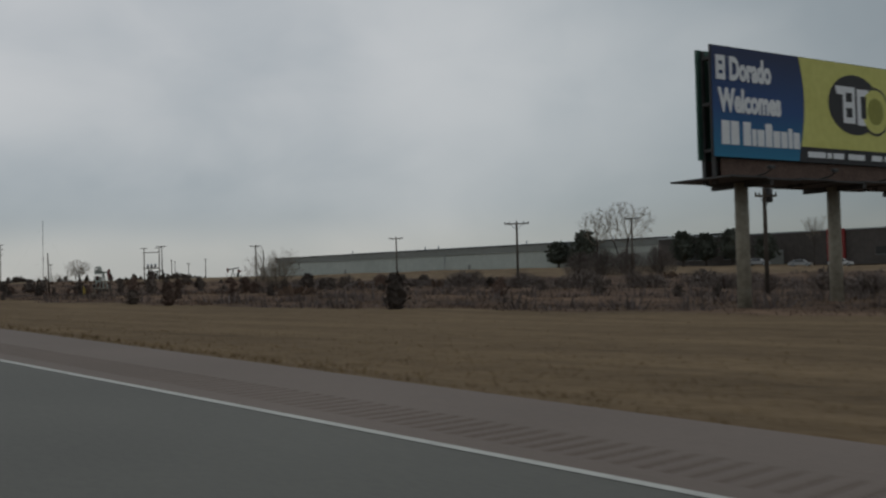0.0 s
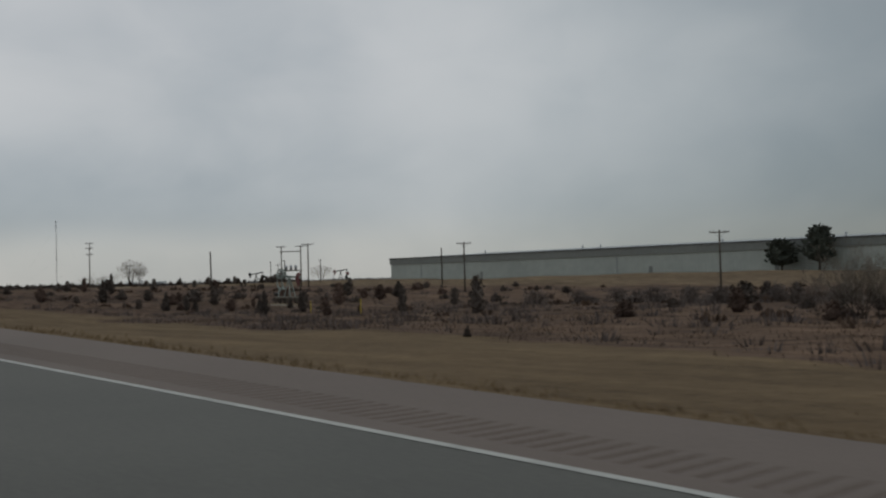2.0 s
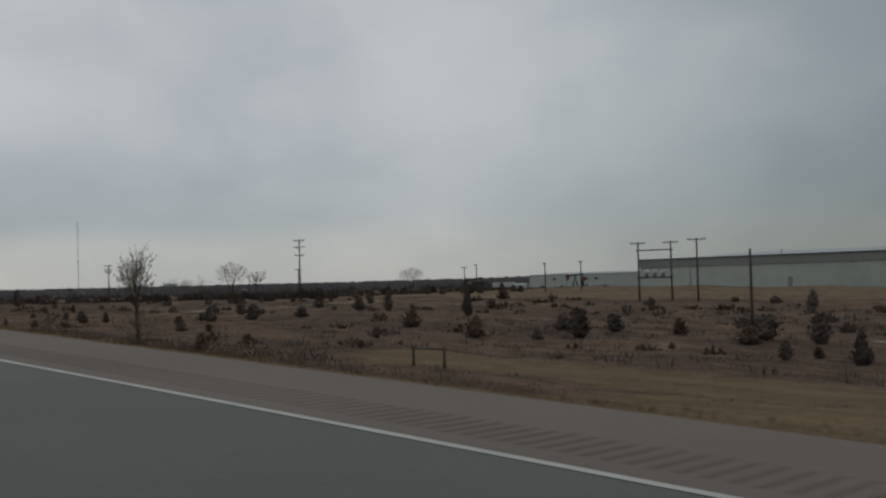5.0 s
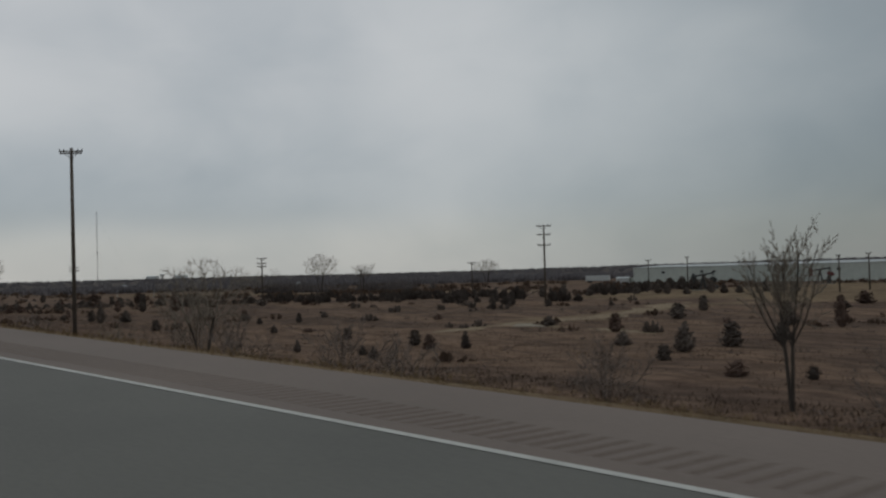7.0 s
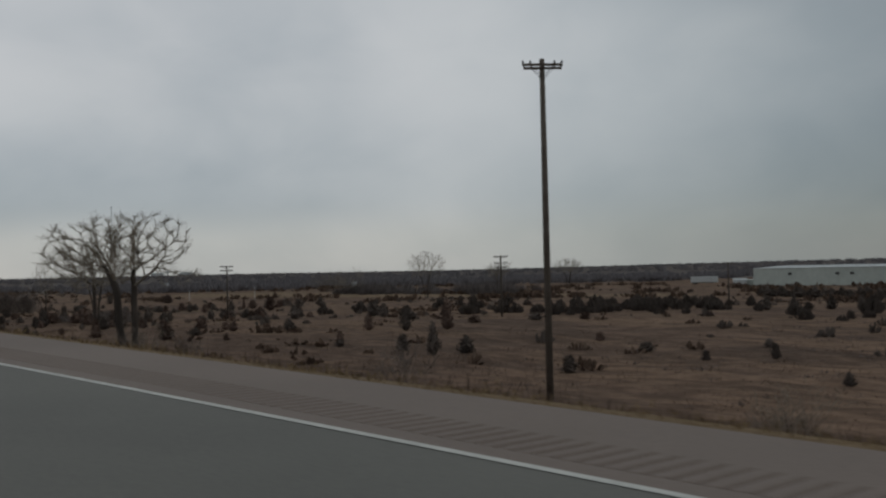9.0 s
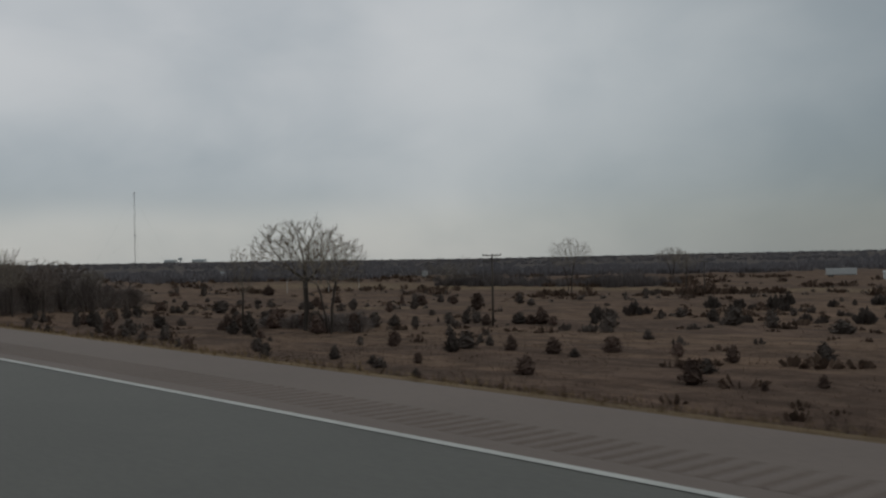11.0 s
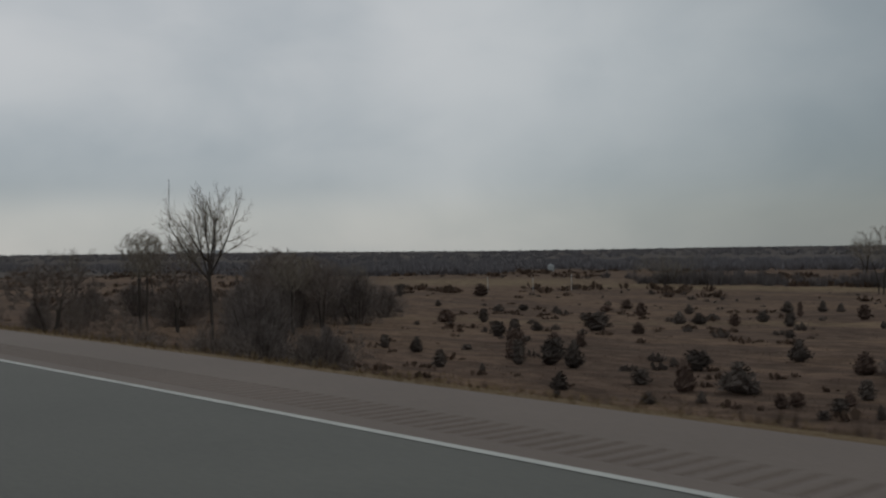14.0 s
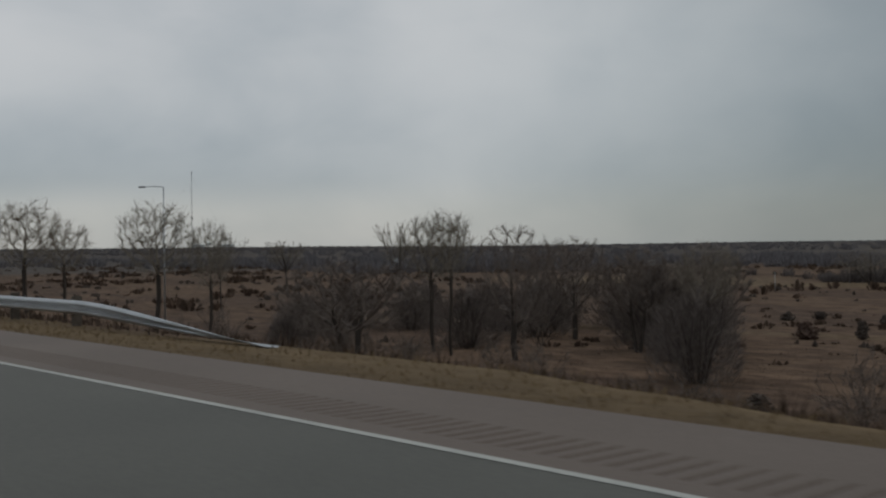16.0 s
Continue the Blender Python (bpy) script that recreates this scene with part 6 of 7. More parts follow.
LC, LR = "small dark green-brown cedar in dead grass", "small rusty-brown winter cedar in dead grass"
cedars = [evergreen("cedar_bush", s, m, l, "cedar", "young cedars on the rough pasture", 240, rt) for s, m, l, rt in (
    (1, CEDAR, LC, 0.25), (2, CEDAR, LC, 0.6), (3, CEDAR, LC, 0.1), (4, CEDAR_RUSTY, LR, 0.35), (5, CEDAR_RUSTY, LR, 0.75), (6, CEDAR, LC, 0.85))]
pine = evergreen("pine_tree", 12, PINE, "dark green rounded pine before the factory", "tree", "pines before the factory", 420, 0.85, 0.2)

# x, y, height, width of the cedars, stretch by stretch of the pasture
CEDARS_BILLBOARD = [
    (-29.8, 64.5, 1.0, 0.9), (-31.8, 52.7, 0.8, 0.7), (-34.0, 29.7, 1.5, 1.1), (-33.9, 62.6, 0.9, 0.9), (-34, 52, 0.7, 0.7),
    (-42.2, 55, 1.1, 0.9), (-42.6, 32.5, 0.4, 0.4), (-45.8, 49.1, 1.3, 1.0), (-51.9, 30.6, 0.2, 0.3), (-54.4, 29.8, 0.9, 0.8),
    (-55.4, 39.9, 0.5, 0.4), (-55.4, 64.6, 0.9, 0.9), (-56.6, 35.5, 1.1, 0.6), (-58.5, 29.6, 0.9, 0.8), (-64.9, 69.8, 0.9, 0.9),
    (-69.1, 38.6, 0.7, 0.7), (-70.3, 59.7, 0.6, 0.8), (-70.5, 74.3, 1.0, 1.4), (-70.8, 48.1, 1.0, 0.7),
]
CEDARS_FACTORY = [
    (-74.1, 74.9, 1.2, 1.0), (-77, 74.4, 0.8, 0.8), (-87.2, 66.9, 1.3, 1.2), (-87.9, 74.6, 1.4, 1.6), (-89.8, 59, 1.3, 1.3),
    (-91, 68.7, 1.1, 1.0), (-91.9, 64.3, 1.5, 1.0), (-94, 86.6, 1.4, 1.8), (-97.5, 82.4, 1.5, 0.8), (-98.5, 36.7, 0.6, 0.4),
    (-98.9, 63.9, 1.6, 1.3), (-99.3, 74.9, 0.8, 1.2), (-99.4, 67.5, 0.6, 0.6), (-102.8, 56, 1.2, 1.5), (-103.7, 81.4, 1.3, 0.9),
    (-106.4, 78, 1.8, 1.9), (-110.2, 72.9, 0.8, 1.2), (-117.6, 109.1, 1.4, 1.6), (-119.6, 106.1, 1.7, 1.7),
]
CEDARS_FACTORY_BRUSH = [
    (-127.5, 67.2, 3.1, 1.6), (-139.9, 69, 2.4, 1.0), (-145.7, 68.1, 1.0, 0.6), (-148.7, 66.1, 1.3, 0.9), (-151.1, 105.7, 0.8, 0.9),
    (-154.6, 90.9, 2.0, 1.2), (-155.9, 71.4, 1.7, 1.1), (-155.9, 100, 1.2, 1.8), (-157, 63.8, 2.6, 1.0), (-161.2, 121.4, 0.9, 1.6),
    (-161.4, 75.8, 0.8, 0.7), (-162.1, 66.1, 0.7, 0.6), (-163.2, 73.5, 2.3, 1.3), (-164.2, 60.9, 0.6, 0.6), (-169.9, 71.7, 1.6, 0.9),
    (-170.2, 124.9, 0.9, 0.8), (-175.4, 71.1, 1.5, 1.1), (-175.4, 65.6, 0.7, 0.6), (-175.4, 80.2, 1.5, 0.9),
]
CEDARS_PUMP = [
    (-176.9, 89.7, 2.9, 1.9), (-178.1, 67.4, 1.4, 1.0), (-180.2, 130.9, 0.9, 1.4), (-180.8, 113.9, 1.1, 1.7), (-180.9, 67.8, 2.0, 1.0),
    (-182.1, 101.9, 2.1, 1.7), (-183.2, 119.1, 0.9, 1.1), (-184.6, 66.8, 2.5, 1.2), (-184.6, 76.6, 1.0, 1.6), (-185.2, 108.4, 2.5, 2.1),
    (-185.5, 69.5, 1.0, 1.2), (-185.6, 81.1, 1.2, 0.7), (-187.6, 103.1, 1.5, 1.5), (-188.5, 68.8, 0.8, 0.8), (-189.2, 65.3, 1.2, 1.0),
    (-193.6, 79.6, 2.4, 1.7), (-195.8, 115.3, 1.1, 1.6), (-196.5, 122.8, 1.4, 2.4), (-197.4, 74.9, 1.6, 1.9),
]
CEDARS_OILFIELD = [
    (-198.1, 79, 2.0, 2.3), (-198.1, 108.1, 1.9, 1.7), (-202, 130.4, 1.1, 1.3), (-202.6, 124.2, 0.8, 1.1), (-206.8, 96.1, 0.9, 1.5),
    (-207.4, 92.5, 1.1, 2.3), (-208.6, 82.2, 1.6, 1.4), (-211.6, 71, 2.5, 1.9), (-213.6, 67.6, 1.2, 1.0), (-214.4, 79.9, 1.6, 1.7),
    (-215.2, 122.2, 2.2, 1.5), (-217.6, 63.9, 1.9, 1.6), (-218.9, 77.6, 1.8, 1.8), (-223.1, 127.7, 1.1, 1.8), (-223.6, 57.6, 0.9, 0.8),
    (-224.4, 40.8, 1.3, 1.0), (-230.7, 130.3, 0.7, 1.3), (-232.3, 69.7, 1.9, 1.9), (-240.8, 86.4, 3.7, 1.2),
]
CEDARS_OILFIELD_RIM = [
    (-243.2, 52.7, 0.7, 0.7), (-247.5, 52.1, 1.0, 1.3), (-249.2, 99.4, 1.2, 1.5), (-255.1, 56.1, 1.0, 1.0), (-255.8, 73, 1.4, 1.6),
    (-256.1, 66.2, 1.7, 1.7), (-256.7, 61, 2.0, 1.5), (-258.6, 89.3, 2.7, 1.2), (-262.9, 87.7, 2.1, 1.7), (-264.7, 64.7, 1.1, 1.3),
    (-270.1, 89.1, 0.6, 1.0), (-272.2, 119.6, 0.9, 1.3), (-273.6, 128.1, 1.6, 2.3), (-273.8, 76, 1.6, 1.4), (-274.1, 56.8, 1.4, 0.8),
    (-275.5, 48.5, 0.9, 0.8), (-276.4, 55, 1.2, 1.1), (-277.8, 92.2, 1.6, 1.7), (-278.4, 49.8, 0.8, 0.8),
]
CEDARS_TALL_POLE = [
    (-279.1, 55.9, 1.2, 1.0), (-283, 77.4, 1.0, 1.6), (-284.1, 107.3, 1.7, 1.4), (-286.3, 49.3, 1.1, 0.6), (-293.3, 60.1, 1.1, 0.9),
    (-299.5, 115.3, 0.6, 0.8), (-302.1, 113, 0.8, 0.8), (-304.5, 63.7, 0.5, 1.2), (-305.3, 83.3, 0.7, 1.2), (-306.9, 61, 0.9, 0.8),
    (-310.4, 98.3, 1.0, 0.9), (-312.9, 112.4, 1.0, 1.2), (-315.6, 107.1, 0.6, 1.0), (-317.6, 71.9, 1.1, 0.8), (-321.9, 78.9, 0.8, 1.0),
    (-322, 69.2, 0.8, 0.8), (-326.2, 57.7, 1.2, 1.2), (-329.5, 72, 0.8, 1.5), (-339.8, 60.7, 1.5, 1.5),
]
CEDARS_MIDDLE = [
    (-340.8, 57.8, 2.7, 1.1), (-345.7, 58.8, 1.4, 1.1), (-354.9, 59, 0.7, 0.9), (-356.7, 60.4, 1.2, 0.8), (-362.1, 80, 3.4, 1.5),
    (-362.3, 105.2, 1.0, 1.4), (-364.1, 75.5, 2.6, 1.4), (-364.1, 97.5, 1.0, 1.9), (-367.7, 73.1, 1.6, 1.1), (-367.7, 90.1, 1.0, 1.7),
    (-367.9, 54.8, 0.8, 0.7), (-369.9, 51.8, 0.5, 0.4), (-373.5, 66.4, 1.4, 1.5), (-374.6, 51.8, 1.4, 1.5), (-376.4, 56.2, 1.0, 1.2),
    (-377.9, 61.9, 1.2, 1.0), (-384.2, 64.8, 1.0, 1.0), (-385.7, 49.4, 1.3, 1.3), (-386.1, 95.8, 1.4, 2.6),
]
CEDARS_SLOPE_FOOT = [
    (-390.7, 65.3, 1.3, 1.6), (-391.1, 44.6, 0.7, 0.7), (-391.1, 61.1, 0.7, 0.9), (-393.8, 61.8, 1.3, 1.4), (-394.9, 98.4, 1.9, 1.5),
    (-396.9, 79, 1.0, 1.1), (-397.5, 50.6, 0.8, 0.7), (-397.6, 60.9, 1.3, 1.1), (-398.4, 47.6, 0.8, 1.1), (-400.7, 48.8, 0.7, 0.8),
    (-401, 57.5, 1.6, 1.4), (-401.4, 101.9, 2.2, 2.2), (-402.3, 60.4, 1.4, 2.0), (-403.4, 64.4, 1.0, 0.8), (-407.4, 50.3, 1.2, 1.0),
    (-408.2, 128.5, 1.0, 1.1), (-409.8, 111.2, 1.7, 1.5), (-414.3, 62.6, 1.4, 1.2), (-414.7, 96.5, 2.1, 2.1),
]
CEDARS_VALLEY = [
    (-415.5, 49, 1.2, 1.0), (-419.6, 118.7, 1.3, 1.6), (-419.8, 103.1, 1.0, 1.3), (-420.4, 63.4, 0.9, 0.7), (-422.2, 77.6, 1.0, 1.3),
    (-423.2, 53.2, 1.2, 1.2), (-425.3, 96.6, 1.6, 2.6), (-428.9, 96.5, 1.5, 2.2), (-430.6, 50.1, 1.7, 1.4), (-435, 96.5, 1.5, 1.5),
    (-438.1, 76.8, 2.2, 1.6), (-438.9, 87.4, 1.4, 1.1), (-442.1, 74.1, 2.2, 2.1), (-442.5, 100.2, 1.7, 1.4), (-443.5, 56, 0.9, 0.8),
    (-443.6, 66.9, 1.2, 1.1), (-446.3, 90.2, 1.6, 1.8), (-448.3, 69, 0.8, 0.7), (-448.4, 78.7, 1.0, 1.0),
]
CEDARS_VALLEY_TREES = [
    (-450.3, 58.9, 0.8, 0.7), (-452.2, 70.9, 2.9, 1.9), (-454.9, 60.5, 1.8, 1.5), (-456.1, 71, 1.6, 1.4), (-456.5, 58.4, 1.2, 1.2),
    (-460, 58.4, 0.9, 0.6), (-460.5, 73.5, 1.0, 1.9), (-462.8, 56.9, 0.6, 0.8), (-463.7, 62.3, 1.0, 0.9), (-464.1, 65.6, 1.3, 1.1),
    (-464.8, 114.3, 1.0, 1.2), (-465.7, 84.1, 2.4, 2.7), (-466.2, 75.5, 1.3, 1.7), (-466.9, 59.4, 0.9, 0.9), (-466.9, 127.1, 2.7, 2.5),
    (-470.2, 78.7, 1.8, 1.9), (-473.3, 64.9, 2.2, 2.7), (-477, 63.7, 2.4, 1.7), (-481.6, 64.5, 1.2, 1.5),
]
CEDARS_CREEK = [
    (-481.7, 119.4, 1.8, 1.5), (-482.1, 55, 0.6, 0.6), (-483.3, 74.9, 1.7, 2.2), (-484.4, 58, 1.4, 1.4), (-484.8, 128.3, 2.4, 1.6),
    (-485.7, 79.9, 1.3, 1.5), (-487.5, 230.9, 1.8, 2.4), (-492, 68.9, 2.4, 1.8), (-492.8, 109.1, 0.9, 1.2), (-495.5, 69.8, 2.1, 2.1),
    (-496.2, 61.6, 0.7, 0.6), (-498.1, 68.3, 2.2, 1.3), (-498.8, 222.6, 1.5, 2.4), (-502.6, 62.5, 1.5, 1.4), (-505, 85.8, 1.4, 1.2),
    (-508.9, 79.5, 2.1, 2.1), (-509.4, 124.8, 1.6, 1.6), (-511.6, 89.1, 1.1, 1.3), (-512.6, 75.8, 0.6, 1.2),
]
CEDARS_HOLLOW = [
    (-512.7, 149.6, 2.2, 1.0), (-513.2, 69.1, 1.6, 1.4), (-513.8, 59.2, 2.2, 1.1), (-513.8, 84.5, 2.8, 1.7), (-514.4, 56.2, 2.3, 2.1),
    (-516.2, 71.3, 1.0, 0.7), (-516.8, 165.3, 1.9, 1.7), (-520, 107.6, 2.3, 3.6), (-520.1, 70.5, 1.4, 1.2), (-521.8, 63.9, 2.2, 1.6),
    (-524.9, 101, 1.2, 1.8), (-528.7, 55, 1.1, 1.9), (-530.5, 102.7, 1.5, 1.3), (-533.7, 55.5, 1.1, 1.9), (-536.4, 154.6, 1.7, 1.7),
    (-539.6, 129.1, 1.2, 1.5), (-541.5, 147.2, 2.2, 2.2), (-550.5, 116.8, 2.1, 1.5), (-555.8, 113.3, 2.0, 2.9),
]
CEDARS_FAR = [
    (-558, 158.5, 1.2, 2.5), (-559.4, 167.1, 2.0, 2.5), (-561, 147, 1.4, 1.6), (-573, 151, 1.2, 2.1), (-576.7, 147.6, 1.5, 2.5),
    (-597.1, 149.8, 1.4, 1.4), (-607.5, 145.1, 1.2, 1.2), (-618.7, 184.9, 3.1, 4.1), (-632.5, 169.3, 3.0, 2.1),
]
CEDARS_PASTURE = [
    (-496.0, 149.5, 1.8, 1.9), (-490.9, 151.8, 1.9, 2.1), (-473.5, 145.5, 2.0, 1.7), (-467.1, 141.6, 1.4, 1.7), (-445.7, 119.7, 1.3, 1.2),
    (-441.5, 101.3, 1.6, 1.6), (-444.4, 98.7, 1.5, 1.5), (-432.6, 99.9, 1.3, 1.2), (-426.6, 96.0, 1.2, 1.5), (-422.5, 95.4, 1.1, 1.3),
    (-421.6, 102.5, 1.3, 1.1), (-419.6, 67.5, 1.0, 1.1), (-408.2, 68.1, 0.9, 0.8), (-520.7, 128.1, 1.9, 2.0), (-516.6, 127.0, 1.7, 2.1),
    (-511.8, 105.7, 1.5, 1.8), (-509.8, 133.2, 1.5, 1.8), (-522.3, 163.5, 1.9, 2.3), (-502.8, 127.8, 1.8, 1.6), (-513.5, 165.1, 1.6, 1.5),
    (-499.8, 144.0, 2.0, 2.1), (-486.7, 76.6, 1.0, 1.0), (-475.5, 66.8, 0.9, 0.9), (-472.0, 64.9, 0.9, 1.0), (-466.3, 60.3, 0.9, 1.1),
    (-462.9, 59.2, 0.9, 1.1), (-475.4, 56.8, 0.9, 1.1), (-472.7, 59.2, 0.9, 0.8),
]
CEDARS_UNDER_TREES = [
    (-479.7, 86.2, 2.0, 2.0), (-465.4, 78.0, 1.9, 2.2), (-468.4, 84.1, 2.0, 2.0), (-461.2, 80.6, 2.0, 2.3), (-457.8, 83.8, 2.0, 2.2),
    (-453.0, 81.9, 2.1, 2.2), (-449.9, 86.5, 2.0, 2.4), (-447.9, 88.0, 1.9, 2.0), (-522.3, 90.8, 1.8, 2.0), (-501.2, 71.0, 1.9, 1.8),
    (-498.4, 74.0, 1.9, 2.0),
]
crng = random.Random(77)
HEDGE_ROW = [(-428 + 2.5 * k, 270 - 2.23 * k + 1.2 * math.sin(k * 2.0), 2.7 + 0.5 * math.sin(k * 1.7), 3.6) for k in range(41)]
RIM_ROW = [(-356 + 2.9 * k, 141 + 1.25 * k + 1.6 * math.sin(k * 1.9), 1.9 + 0.6 * math.sin(k * 2.3), 1.9) for k in range(20)]
placed = []
for hx, hy, hh, hw in RIM_ROW:
    placed.append((hx, hy))
    plant(cedars[(int(-hx) // 2) % 3], hx, hy, hh, hw, None, "dark cedar in the row on the pasture rim")
for hx, hy, hh, hw in HEDGE_ROW:
    placed.append((hx, hy))
    plant(cedars[0] if int(hx) % 2 else cedars[2], hx, hy, hh, hw, None, "dark evergreen hedge bush before the pale warehouse")
for stretch in (CEDARS_BILLBOARD, CEDARS_FACTORY, CEDARS_FACTORY_BRUSH, CEDARS_PUMP, CEDARS_OILFIELD, CEDARS_OILFIELD_RIM, CEDARS_TALL_POLE, CEDARS_MIDDLE, CEDARS_SLOPE_FOOT, CEDARS_VALLEY, CEDARS_VALLEY_TREES, CEDARS_CREEK, CEDARS_HOLLOW, CEDARS_FAR, CEDARS_PASTURE, CEDARS_UNDER_TREES):
    for x, y, h, w in stretch:
        if any((x - a) ** 2 + (y - b) ** 2 < 0.5 for a, b in placed):
            continue
        placed.append((x, y))
        if w > 2.6 * h:
            # a wide clump is a row of single bushes
            k = int(round(w / (1.3 * h)))
            for i in range(k):
                o = (i - (k - 1) / 2) * w / k
                plant(crng.choice(cedars), x + o * 0.7, y + o * 0.7, h * crng.uniform(0.75, 1.05), h * crng.uniform(1.1, 1.4))
        else:
            plant(crng.choice(cedars), x, y, h * 1.1, w * 1.22)
# the loose scatter between them
tries = 0
while len(placed) < 385 and tries < 20000:
    tries += 1
    x, y = crng.uniform(-620, -20), crng.uniform(42, 230)
    if y - 40 < crng.random() ** 1.5 * 20 or mown(x, y) > 0.1 or tan_field(x, y) > 0.35:
        continue
    if x > -330 and y > 160:
        continue
    if min((x - a) ** 2 + (y - b) ** 2 for a, b in placed) < crng.uniform(9, 60):
        continue
    placed.append((x, y))
    h = crng.choice((0.4, 0.5, 0.7, 0.9)) * crng.uniform(0.8, 1.2)
    plant(crng.choice(cedars), x, y, h, h * crng.uniform(0.7, 1.2))
for x, y, h, w in ((-160.7, 204.0, 9.2, 7.2), (-169.3, 204.2, 6.8, 7.4), (-126, 195, 7.6, 6.5), (-121.5, 197, 7.0, 6.0), (-114.5, 196, 7.6, 6.5), (-107, 197, 6.4, 5.5)):
    plant(pine, x, y, h, w)
for t in cedars + [pine]:
    retire(t)


# ---------------------------------------------------------------- grass, weeds, far woods
def blades(name, seed, count, spot, mat, label, hmin, hmax, per=7, width=0.02, loose=0.0):
    """Loose tufts of thin bent blades on the ground, one mesh."""
    rng = np.random.RandomState(seed)
    xs, ys = spot(rng, count)
    zs = land(xs, ys)
    n = len(xs)
    h = rng.uniform(hmin, hmax, (n, per))
    a = rng.uniform(0, 2 * np.pi, (n, per))
    lean = rng.uniform(0.1, 0.7, (n, per)) * h
    bx, by = xs[:, None] + rng.normal(0, 0.12, (n, per)) * hmax * 1.5, ys[:, None] + rng.normal(0, 0.12, (n, per)) * hmax * 1.5
    bx, by = bx + rng.normal(0, 1, (n, per)) * loose, by + rng.normal(0, 1, (n, per)) * loose
    wx, wy = -np.sin(a) * width * hmax * 3, np.cos(a) * width * hmax * 3
    z = np.repeat(zs[:, None], per, 1) - 0.03
    tri = np.stack([np.stack([bx - wx, by - wy, z], -1), np.stack([bx + wx, by + wy, z], -1), np.stack([bx + np.cos(a) * lean, by + np.sin(a) * lean, z + h], -1)], 2).reshape(-1, 3)
    me = bpy.data.meshes.new(name)
    me.from_pydata(tri.tolist(), [], np.arange(len(tri)).reshape(-1, 3).tolist())
    me.materials.append(mat)
    return tagged(new(name, me), label, "grass", kind="stuff")


def verge_spots(rng, n):
    x = rng.uniform(-600, 25, n)
    d = EDGE_W + 0.15 + rng.gamma(1.2, 3.2, n)
    y = road_at(x)[0] + d
    keep = mown(x, y) > rng.uniform(0.1, 0.9, n)
    return x[keep], y[keep]


def edge_spots(rng, n):
    x = rng.uniform(-600, 25, n)
    return x, road_at(x)[0] + EDGE_W + 0.05 + rng.exponential(0.35, n)


def rough_spots(rng, n):
    x = rng.uniform(-600, 10, n)
    y = road_at(x)[0] + EDGE_W + 2.5 + rng.gamma(1.6, 26, n)
    patch = np.sin(x * 0.09 + 2 * np.sin(y * 0.05)) * np.sin(y * 0.11 + 1.7) + 0.5 * np.sin(x * 0.31 + y * 0.17)
    keep = (mown(x, y) < 0.5) & (tan_field(x, y) < 0.4) & (patch > rng.uniform(-1.4, 0.9, n)) & (y < 230)
    return x[keep], y[keep]


def slope_spots(rng, n):
    x = rng.uniform(-600, -212, n)
    y = road_at(x)[0] + EDGE_W + 3.2 + rng.uniform(0, 34, n)
    keep = mown(x, y) < 0.5
    return x[keep], y[keep]


blades("verge_grass", 1, 26000, verge_spots, TAN_BLADES, "short dry tan grass of the mown verge", 0.04, 0.11, 6, 0.035, 0.25)
blades("edge_grass", 2, 7000, edge_spots, TAN_BLADES, "ragged dry grass along the shoulder edge", 0.02, 0.06, 6, 0.04, 0.16)
blades("dead_weeds", 3, 72000, rough_spots, WEEDS, "dead brown weeds over the rough pasture", 0.08, 0.24, 6, 0.035, 0.6)
blades("slope_weeds", 4, 30000, slope_spots, SLOPE_WEEDS, "dead brown weeds on the embankment slope", 0.12, 0.38, 5, 0.025, 0.4)


def far_woods(name, seed, spots, label, mat, sprays, thin=False):
    """Leafless crowns far away: each a fan of thin upright sprays, all in one mesh."""
    rng = np.random.RandomState(seed)
    s = np.array(spots(rng))
    n = len(s)
    x, y, h, w = [s[:, i:i + 1] for i in range(4)]
    z = land(x, y) - 0.3
    a = rng.uniform(0, 2 * np.pi, (n, sprays))
    r = w * 0.5 * np.sqrt(rng.uniform(0.02, 1, (n, sprays)))
    u = 1 - 0.55 * (r / (w * 0.5)) ** 2
    tip = h * u * rng.uniform(0.75, 1.05, (n, sprays))
    low = tip * rng.uniform(0.0, 0.30, (n, sprays))
    b = rng.uniform(0, 2 * np.pi, (n, sprays))
    wd = w * rng.uniform(0.06, 0.13, (n, sprays))
    cx, cy = x + r * np.cos(a), y + r * np.sin(a)
    ix, iy = x + 0.6 * r * np.cos(a), y + 0.6 * r * np.sin(a)
    p0 = np.stack([ix - wd * 0.5 * np.cos(b), iy - wd * 0.5 * np.sin(b), z + low], -1)
    p1 = np.stack([ix + wd * 0.5 * np.cos(b), iy + wd * 0.5 * np.sin(b), z + low], -1)
    p2 = np.stack([cx + wd * np.cos(b), cy + wd * np.sin(b), z + low + (tip - low) * 0.7], -1)
    p3 = np.stack([cx, cy, z + tip], -1)
    p4 = np.stack([cx - wd * np.cos(b), cy - wd * np.sin(b), z + low + (tip - low) * 0.62], -1)
    if thin:
        q0 = p0 + (p1 - p0) * 0.15
        v = np.stack([q0, q0 + (p1 - p0) * 0.55, p3], 2).reshape(-1, 3)
    else:
        v = np.stack([p0, p1, p2, p3, p4], 2).reshape(-1, 3)
    me = bpy.data.meshes.new(name)
    me.from_pydata(v.tolist(), [], np.arange(len(v)).reshape(-1, 3 if thin else 5).tolist())
    me.materials.append(mat)
    return tagged(new(name, me), label, "woods" if thin else "scrub", kind="stuff")


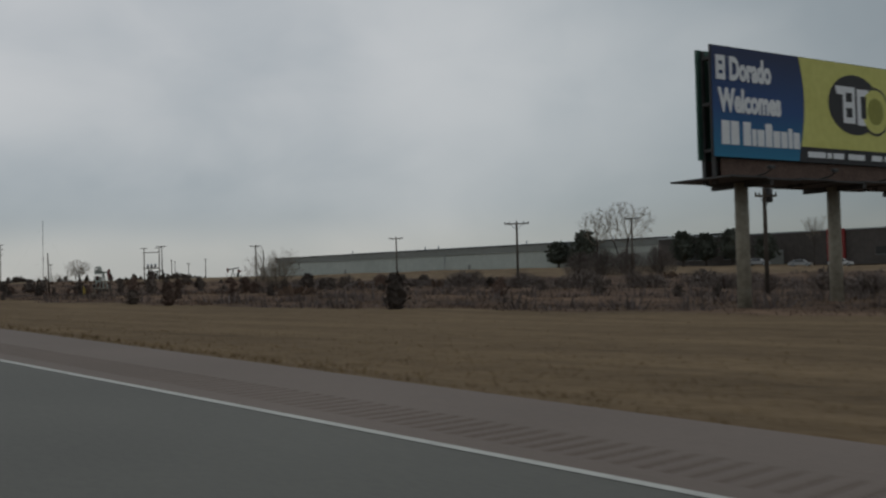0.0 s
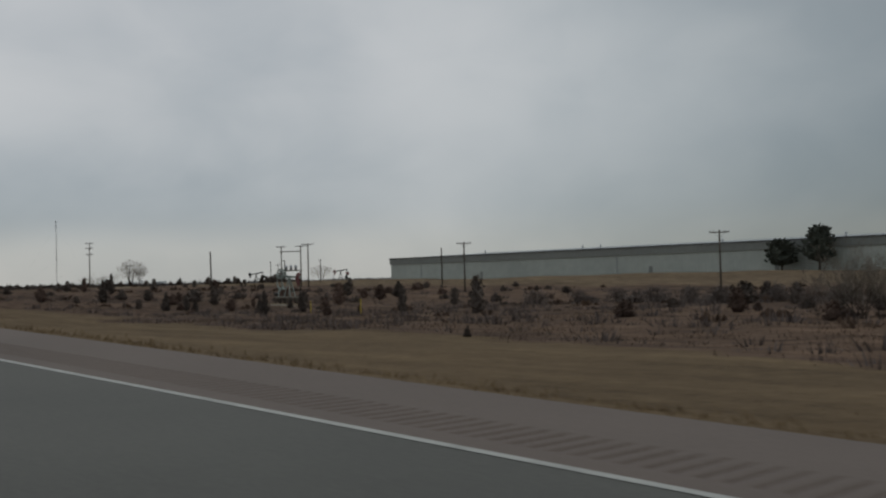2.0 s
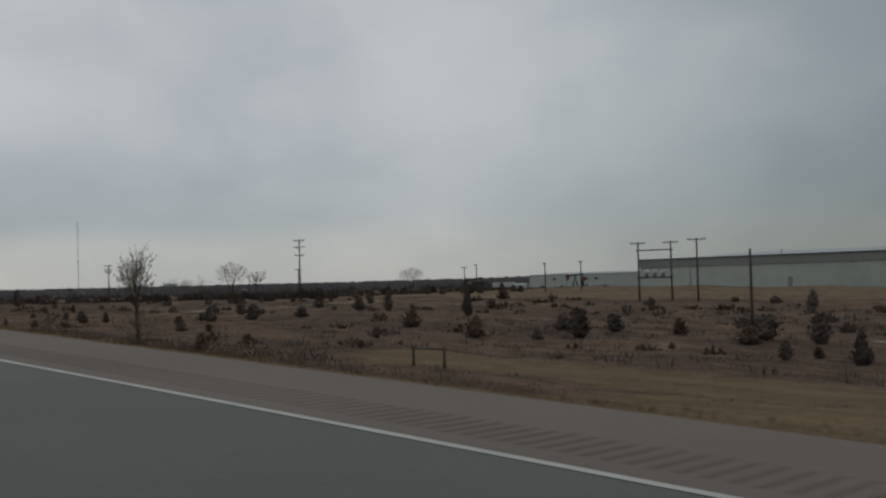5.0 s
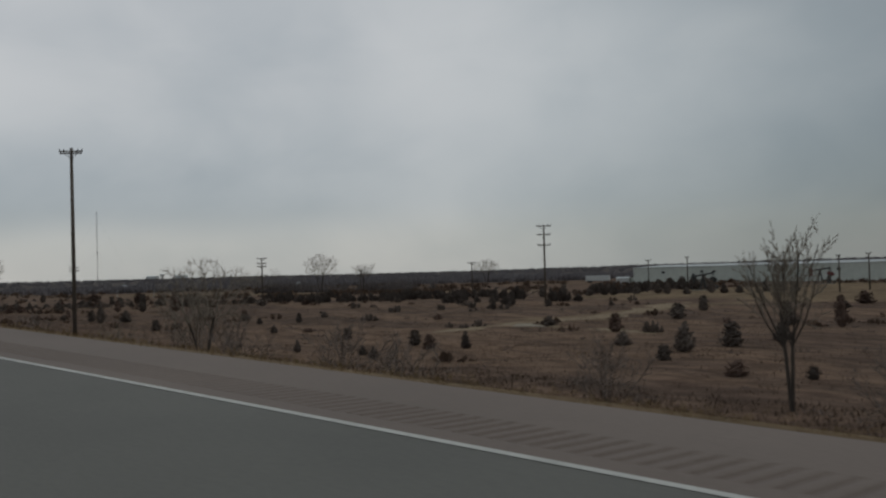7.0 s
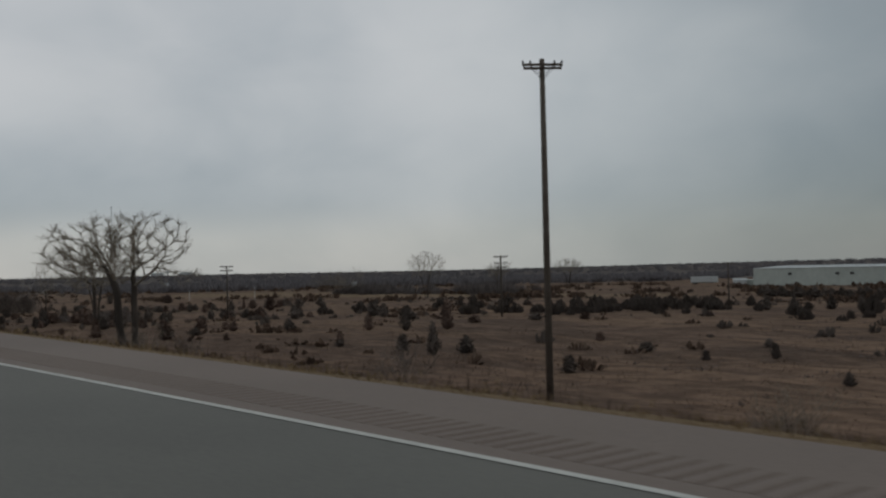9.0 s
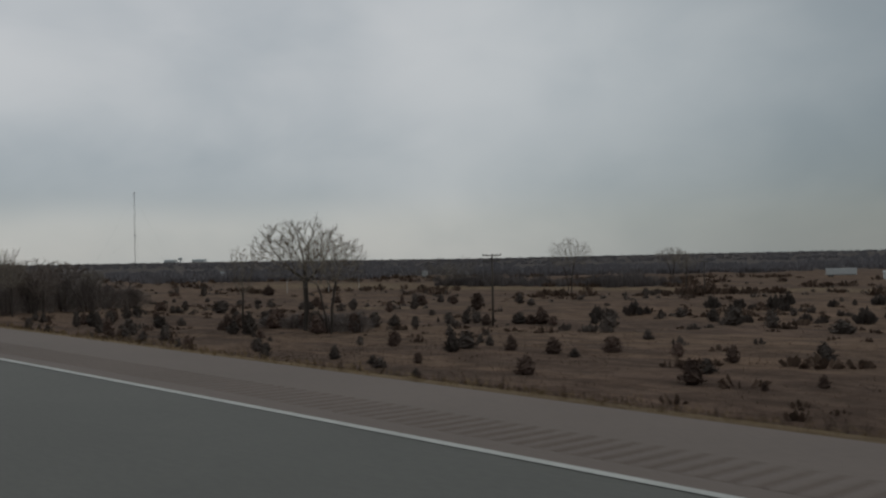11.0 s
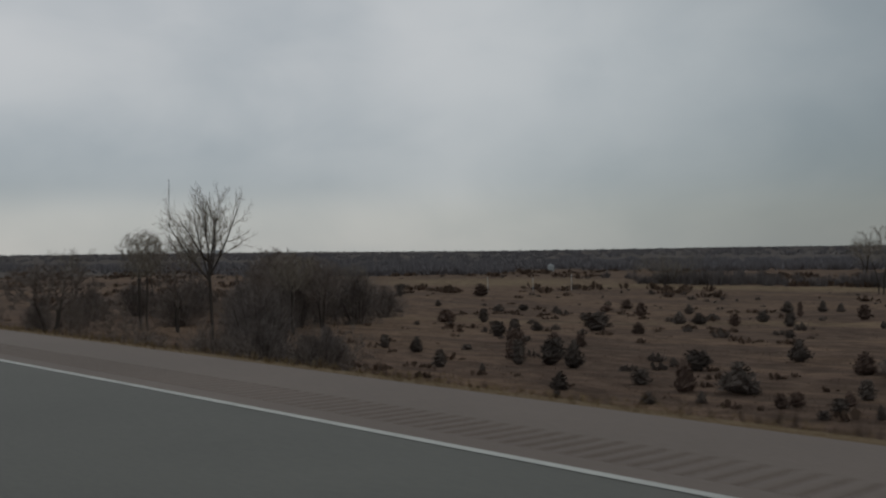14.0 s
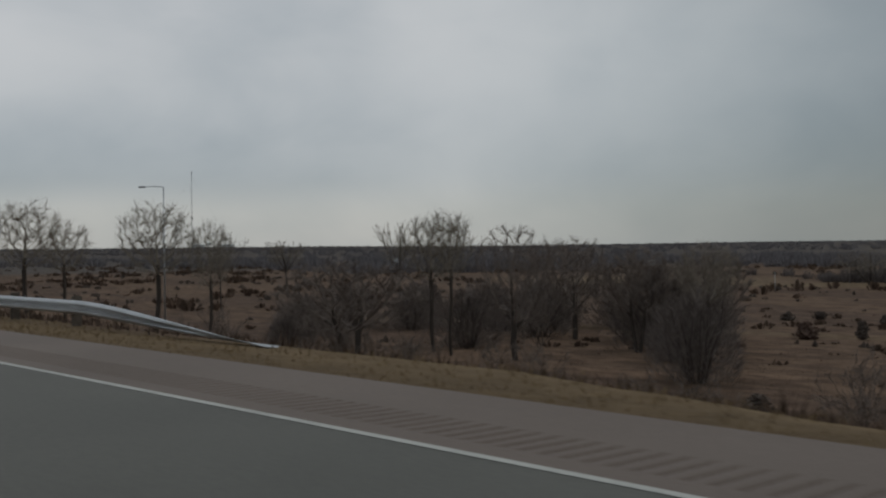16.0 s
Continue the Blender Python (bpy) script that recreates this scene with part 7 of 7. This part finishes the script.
def wood_spots(rng):
    out = []
    while len(out) < 6500:
        r = 560 + 3600 * rng.random_sample() ** 1.7
        a = radians(rng.uniform(-8, 100))
        x, y = -300 - r * math.cos(a), 40 + r * math.sin(a)
        if y < 150 or (x > -860 and y < 420 and x > -1.2 * y - 330):
            continue
        if math.sin(x * 0.006 + 1) * math.sin(y * 0.008 + 0.5) > 0.45 and r < 1500:
            continue
        if -520 < x < -320 and y < 480 or (-590 < x < -500 and y < 440):
            continue
        h = rng.uniform(4.5, 7.0) if r < 1300 else rng.uniform(5.0, 6.5)
        out.append((x, y, h, h * rng.uniform(1.6, 2.8)))
    return out


def scrub_spots(rng):
    out = []
    while len(out) < 2000:
        x, y = rng.uniform(-1150, -60), rng.uniform(44, 420)
        near = x > -640 and y < 190
        if tan_field(x, y) > 0.3 or mown(x, y) > 0.1 or (x > -345 and y > 160) or (-520 < x < -320 and y > 380):
            continue
        clump = math.sin(x * 0.045 + 2 * math.sin(y * 0.03)) * math.sin(y * 0.07 + 1.0) + 0.6 * math.sin(x * 0.13 + y * 0.09)
        if clump < rng.uniform(-0.2, 1.1) or (x < -590 and rng.random_sample() < 0.55):
            continue
        h = rng.uniform(0.4, 1.3) if near else rng.uniform(0.8, 2.8)
        out.append((x, y, h, h * rng.uniform(1.3, 2.6)))
    return out


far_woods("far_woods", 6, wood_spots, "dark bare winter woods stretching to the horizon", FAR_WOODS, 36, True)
def cedar_spots(rng):
    out = []
    while len(out) < 700:
        x, y = rng.uniform(-900, -30), rng.uniform(70, 330)
        if tan_field(x, y) > 0.3 or mown(x, y) > 0.1 or (x > -345 and y > 140) or (-520 < x < -320 and y > 300):
            continue
        clump = math.sin(x * 0.06 + 1.5 * math.sin(y * 0.05)) * math.sin(y * 0.09 + 2.0) + 0.5 * math.sin(x * 0.17 - y * 0.12)
        if clump < rng.uniform(-0.5, 1.2):
            continue
        h = rng.uniform(0.5, 1.7)
        out.append((x, y, h, h * rng.uniform(0.9, 1.6)))
    return out


def rim_spots(rng):
    out = []
    while len(out) < 130:
        x = rng.uniform(-430, -318)
        y = 112 + 70 * rng.random_sample()
        if tan_field(x, y) > 0.3 or math.sin(x * 0.11 + 1.3 * math.sin(y * 0.08)) < rng.uniform(-1.0, 0.8):
            continue
        h = rng.uniform(1.2, 2.9)
        out.append((x, y, h, h * rng.uniform(0.8, 1.3)))
    return out


def creek_spots(rng):
    out = []
    while len(out) < 170:
        x = rng.uniform(-690, -540)
        y = 284 + 0.10 * (x + 500) + abs(rng.normal(0, 16))
        if tan_field(x, y) > 0.35:
            continue
        h = rng.uniform(3.5, 8.0) * (0.75 + 0.25 * math.sin(x * 0.11))
        out.append((x, y, h, h * rng.uniform(0.9, 1.5)))
    return out


def brush_spots(rng):
    out = []
    while len(out) < 4600:
        x, y = rng.uniform(-335, 6), 30 + 95 * rng.random_sample() ** 1.2
        if mown(x, y) > 0.25 or tan_field(x, y) > 0.3 or y - road_at(x)[0] < 26:
            continue
        patch = math.sin(x * 0.07 + 1.7 * math.sin(y * 0.06)) * math.sin(y * 0.10 + 0.4) + 0.5 * math.sin(x * 0.19 + y * 0.13)
        if patch < rng.uniform(-1.3, 0.9):
            continue
        h = rng.uniform(0.4, 1.15) * (1.0 if x > -230 else 0.65)
        out.append((x, y, h, h * rng.uniform(1.6, 3.2)))
    return out


def tussock_spots(rng):
    out = []
    while len(out) < 6500:
        x, y = rng.uniform(-640, -215), 36 + 190 * rng.random_sample() ** 1.5
        if mown(x, y) > 0.25 or tan_field(x, y) > 0.45 or y - road_at(x)[0] < 20:
            continue
        patch = math.sin(x * 0.05 + 1.9 * math.sin(y * 0.045)) * math.sin(y * 0.085 + 1.1) + 0.6 * math.sin(x * 0.23 + y * 0.17)
        if patch < rng.uniform(-1.1, 1.2):
            continue
        h = rng.uniform(0.18, 0.55)
        out.append((x, y, h, h * rng.uniform(2.0, 4.5)))
    return out


far_woods("tussock_grass", 44, tussock_spots, "low dark brown tussocks of dead grass over the pasture", TUSSOCK, 11, True)
far_woods("dead_brush", 33, brush_spots, "grey-brown dead brush between the mown verge and the pasture", BRUSH, 22, True)
far_woods("creek_woods", 21, creek_spots, "dark bare thicket along the creek beyond the pale pasture strip", CREEK_WOODS, 60, True)
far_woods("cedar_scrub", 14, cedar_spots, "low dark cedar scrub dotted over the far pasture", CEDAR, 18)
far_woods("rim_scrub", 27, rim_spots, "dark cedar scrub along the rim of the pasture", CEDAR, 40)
far_woods("brown_scrub", 9, scrub_spots, "low brown scrub thickening towards the far woods", SCRUB, 14)
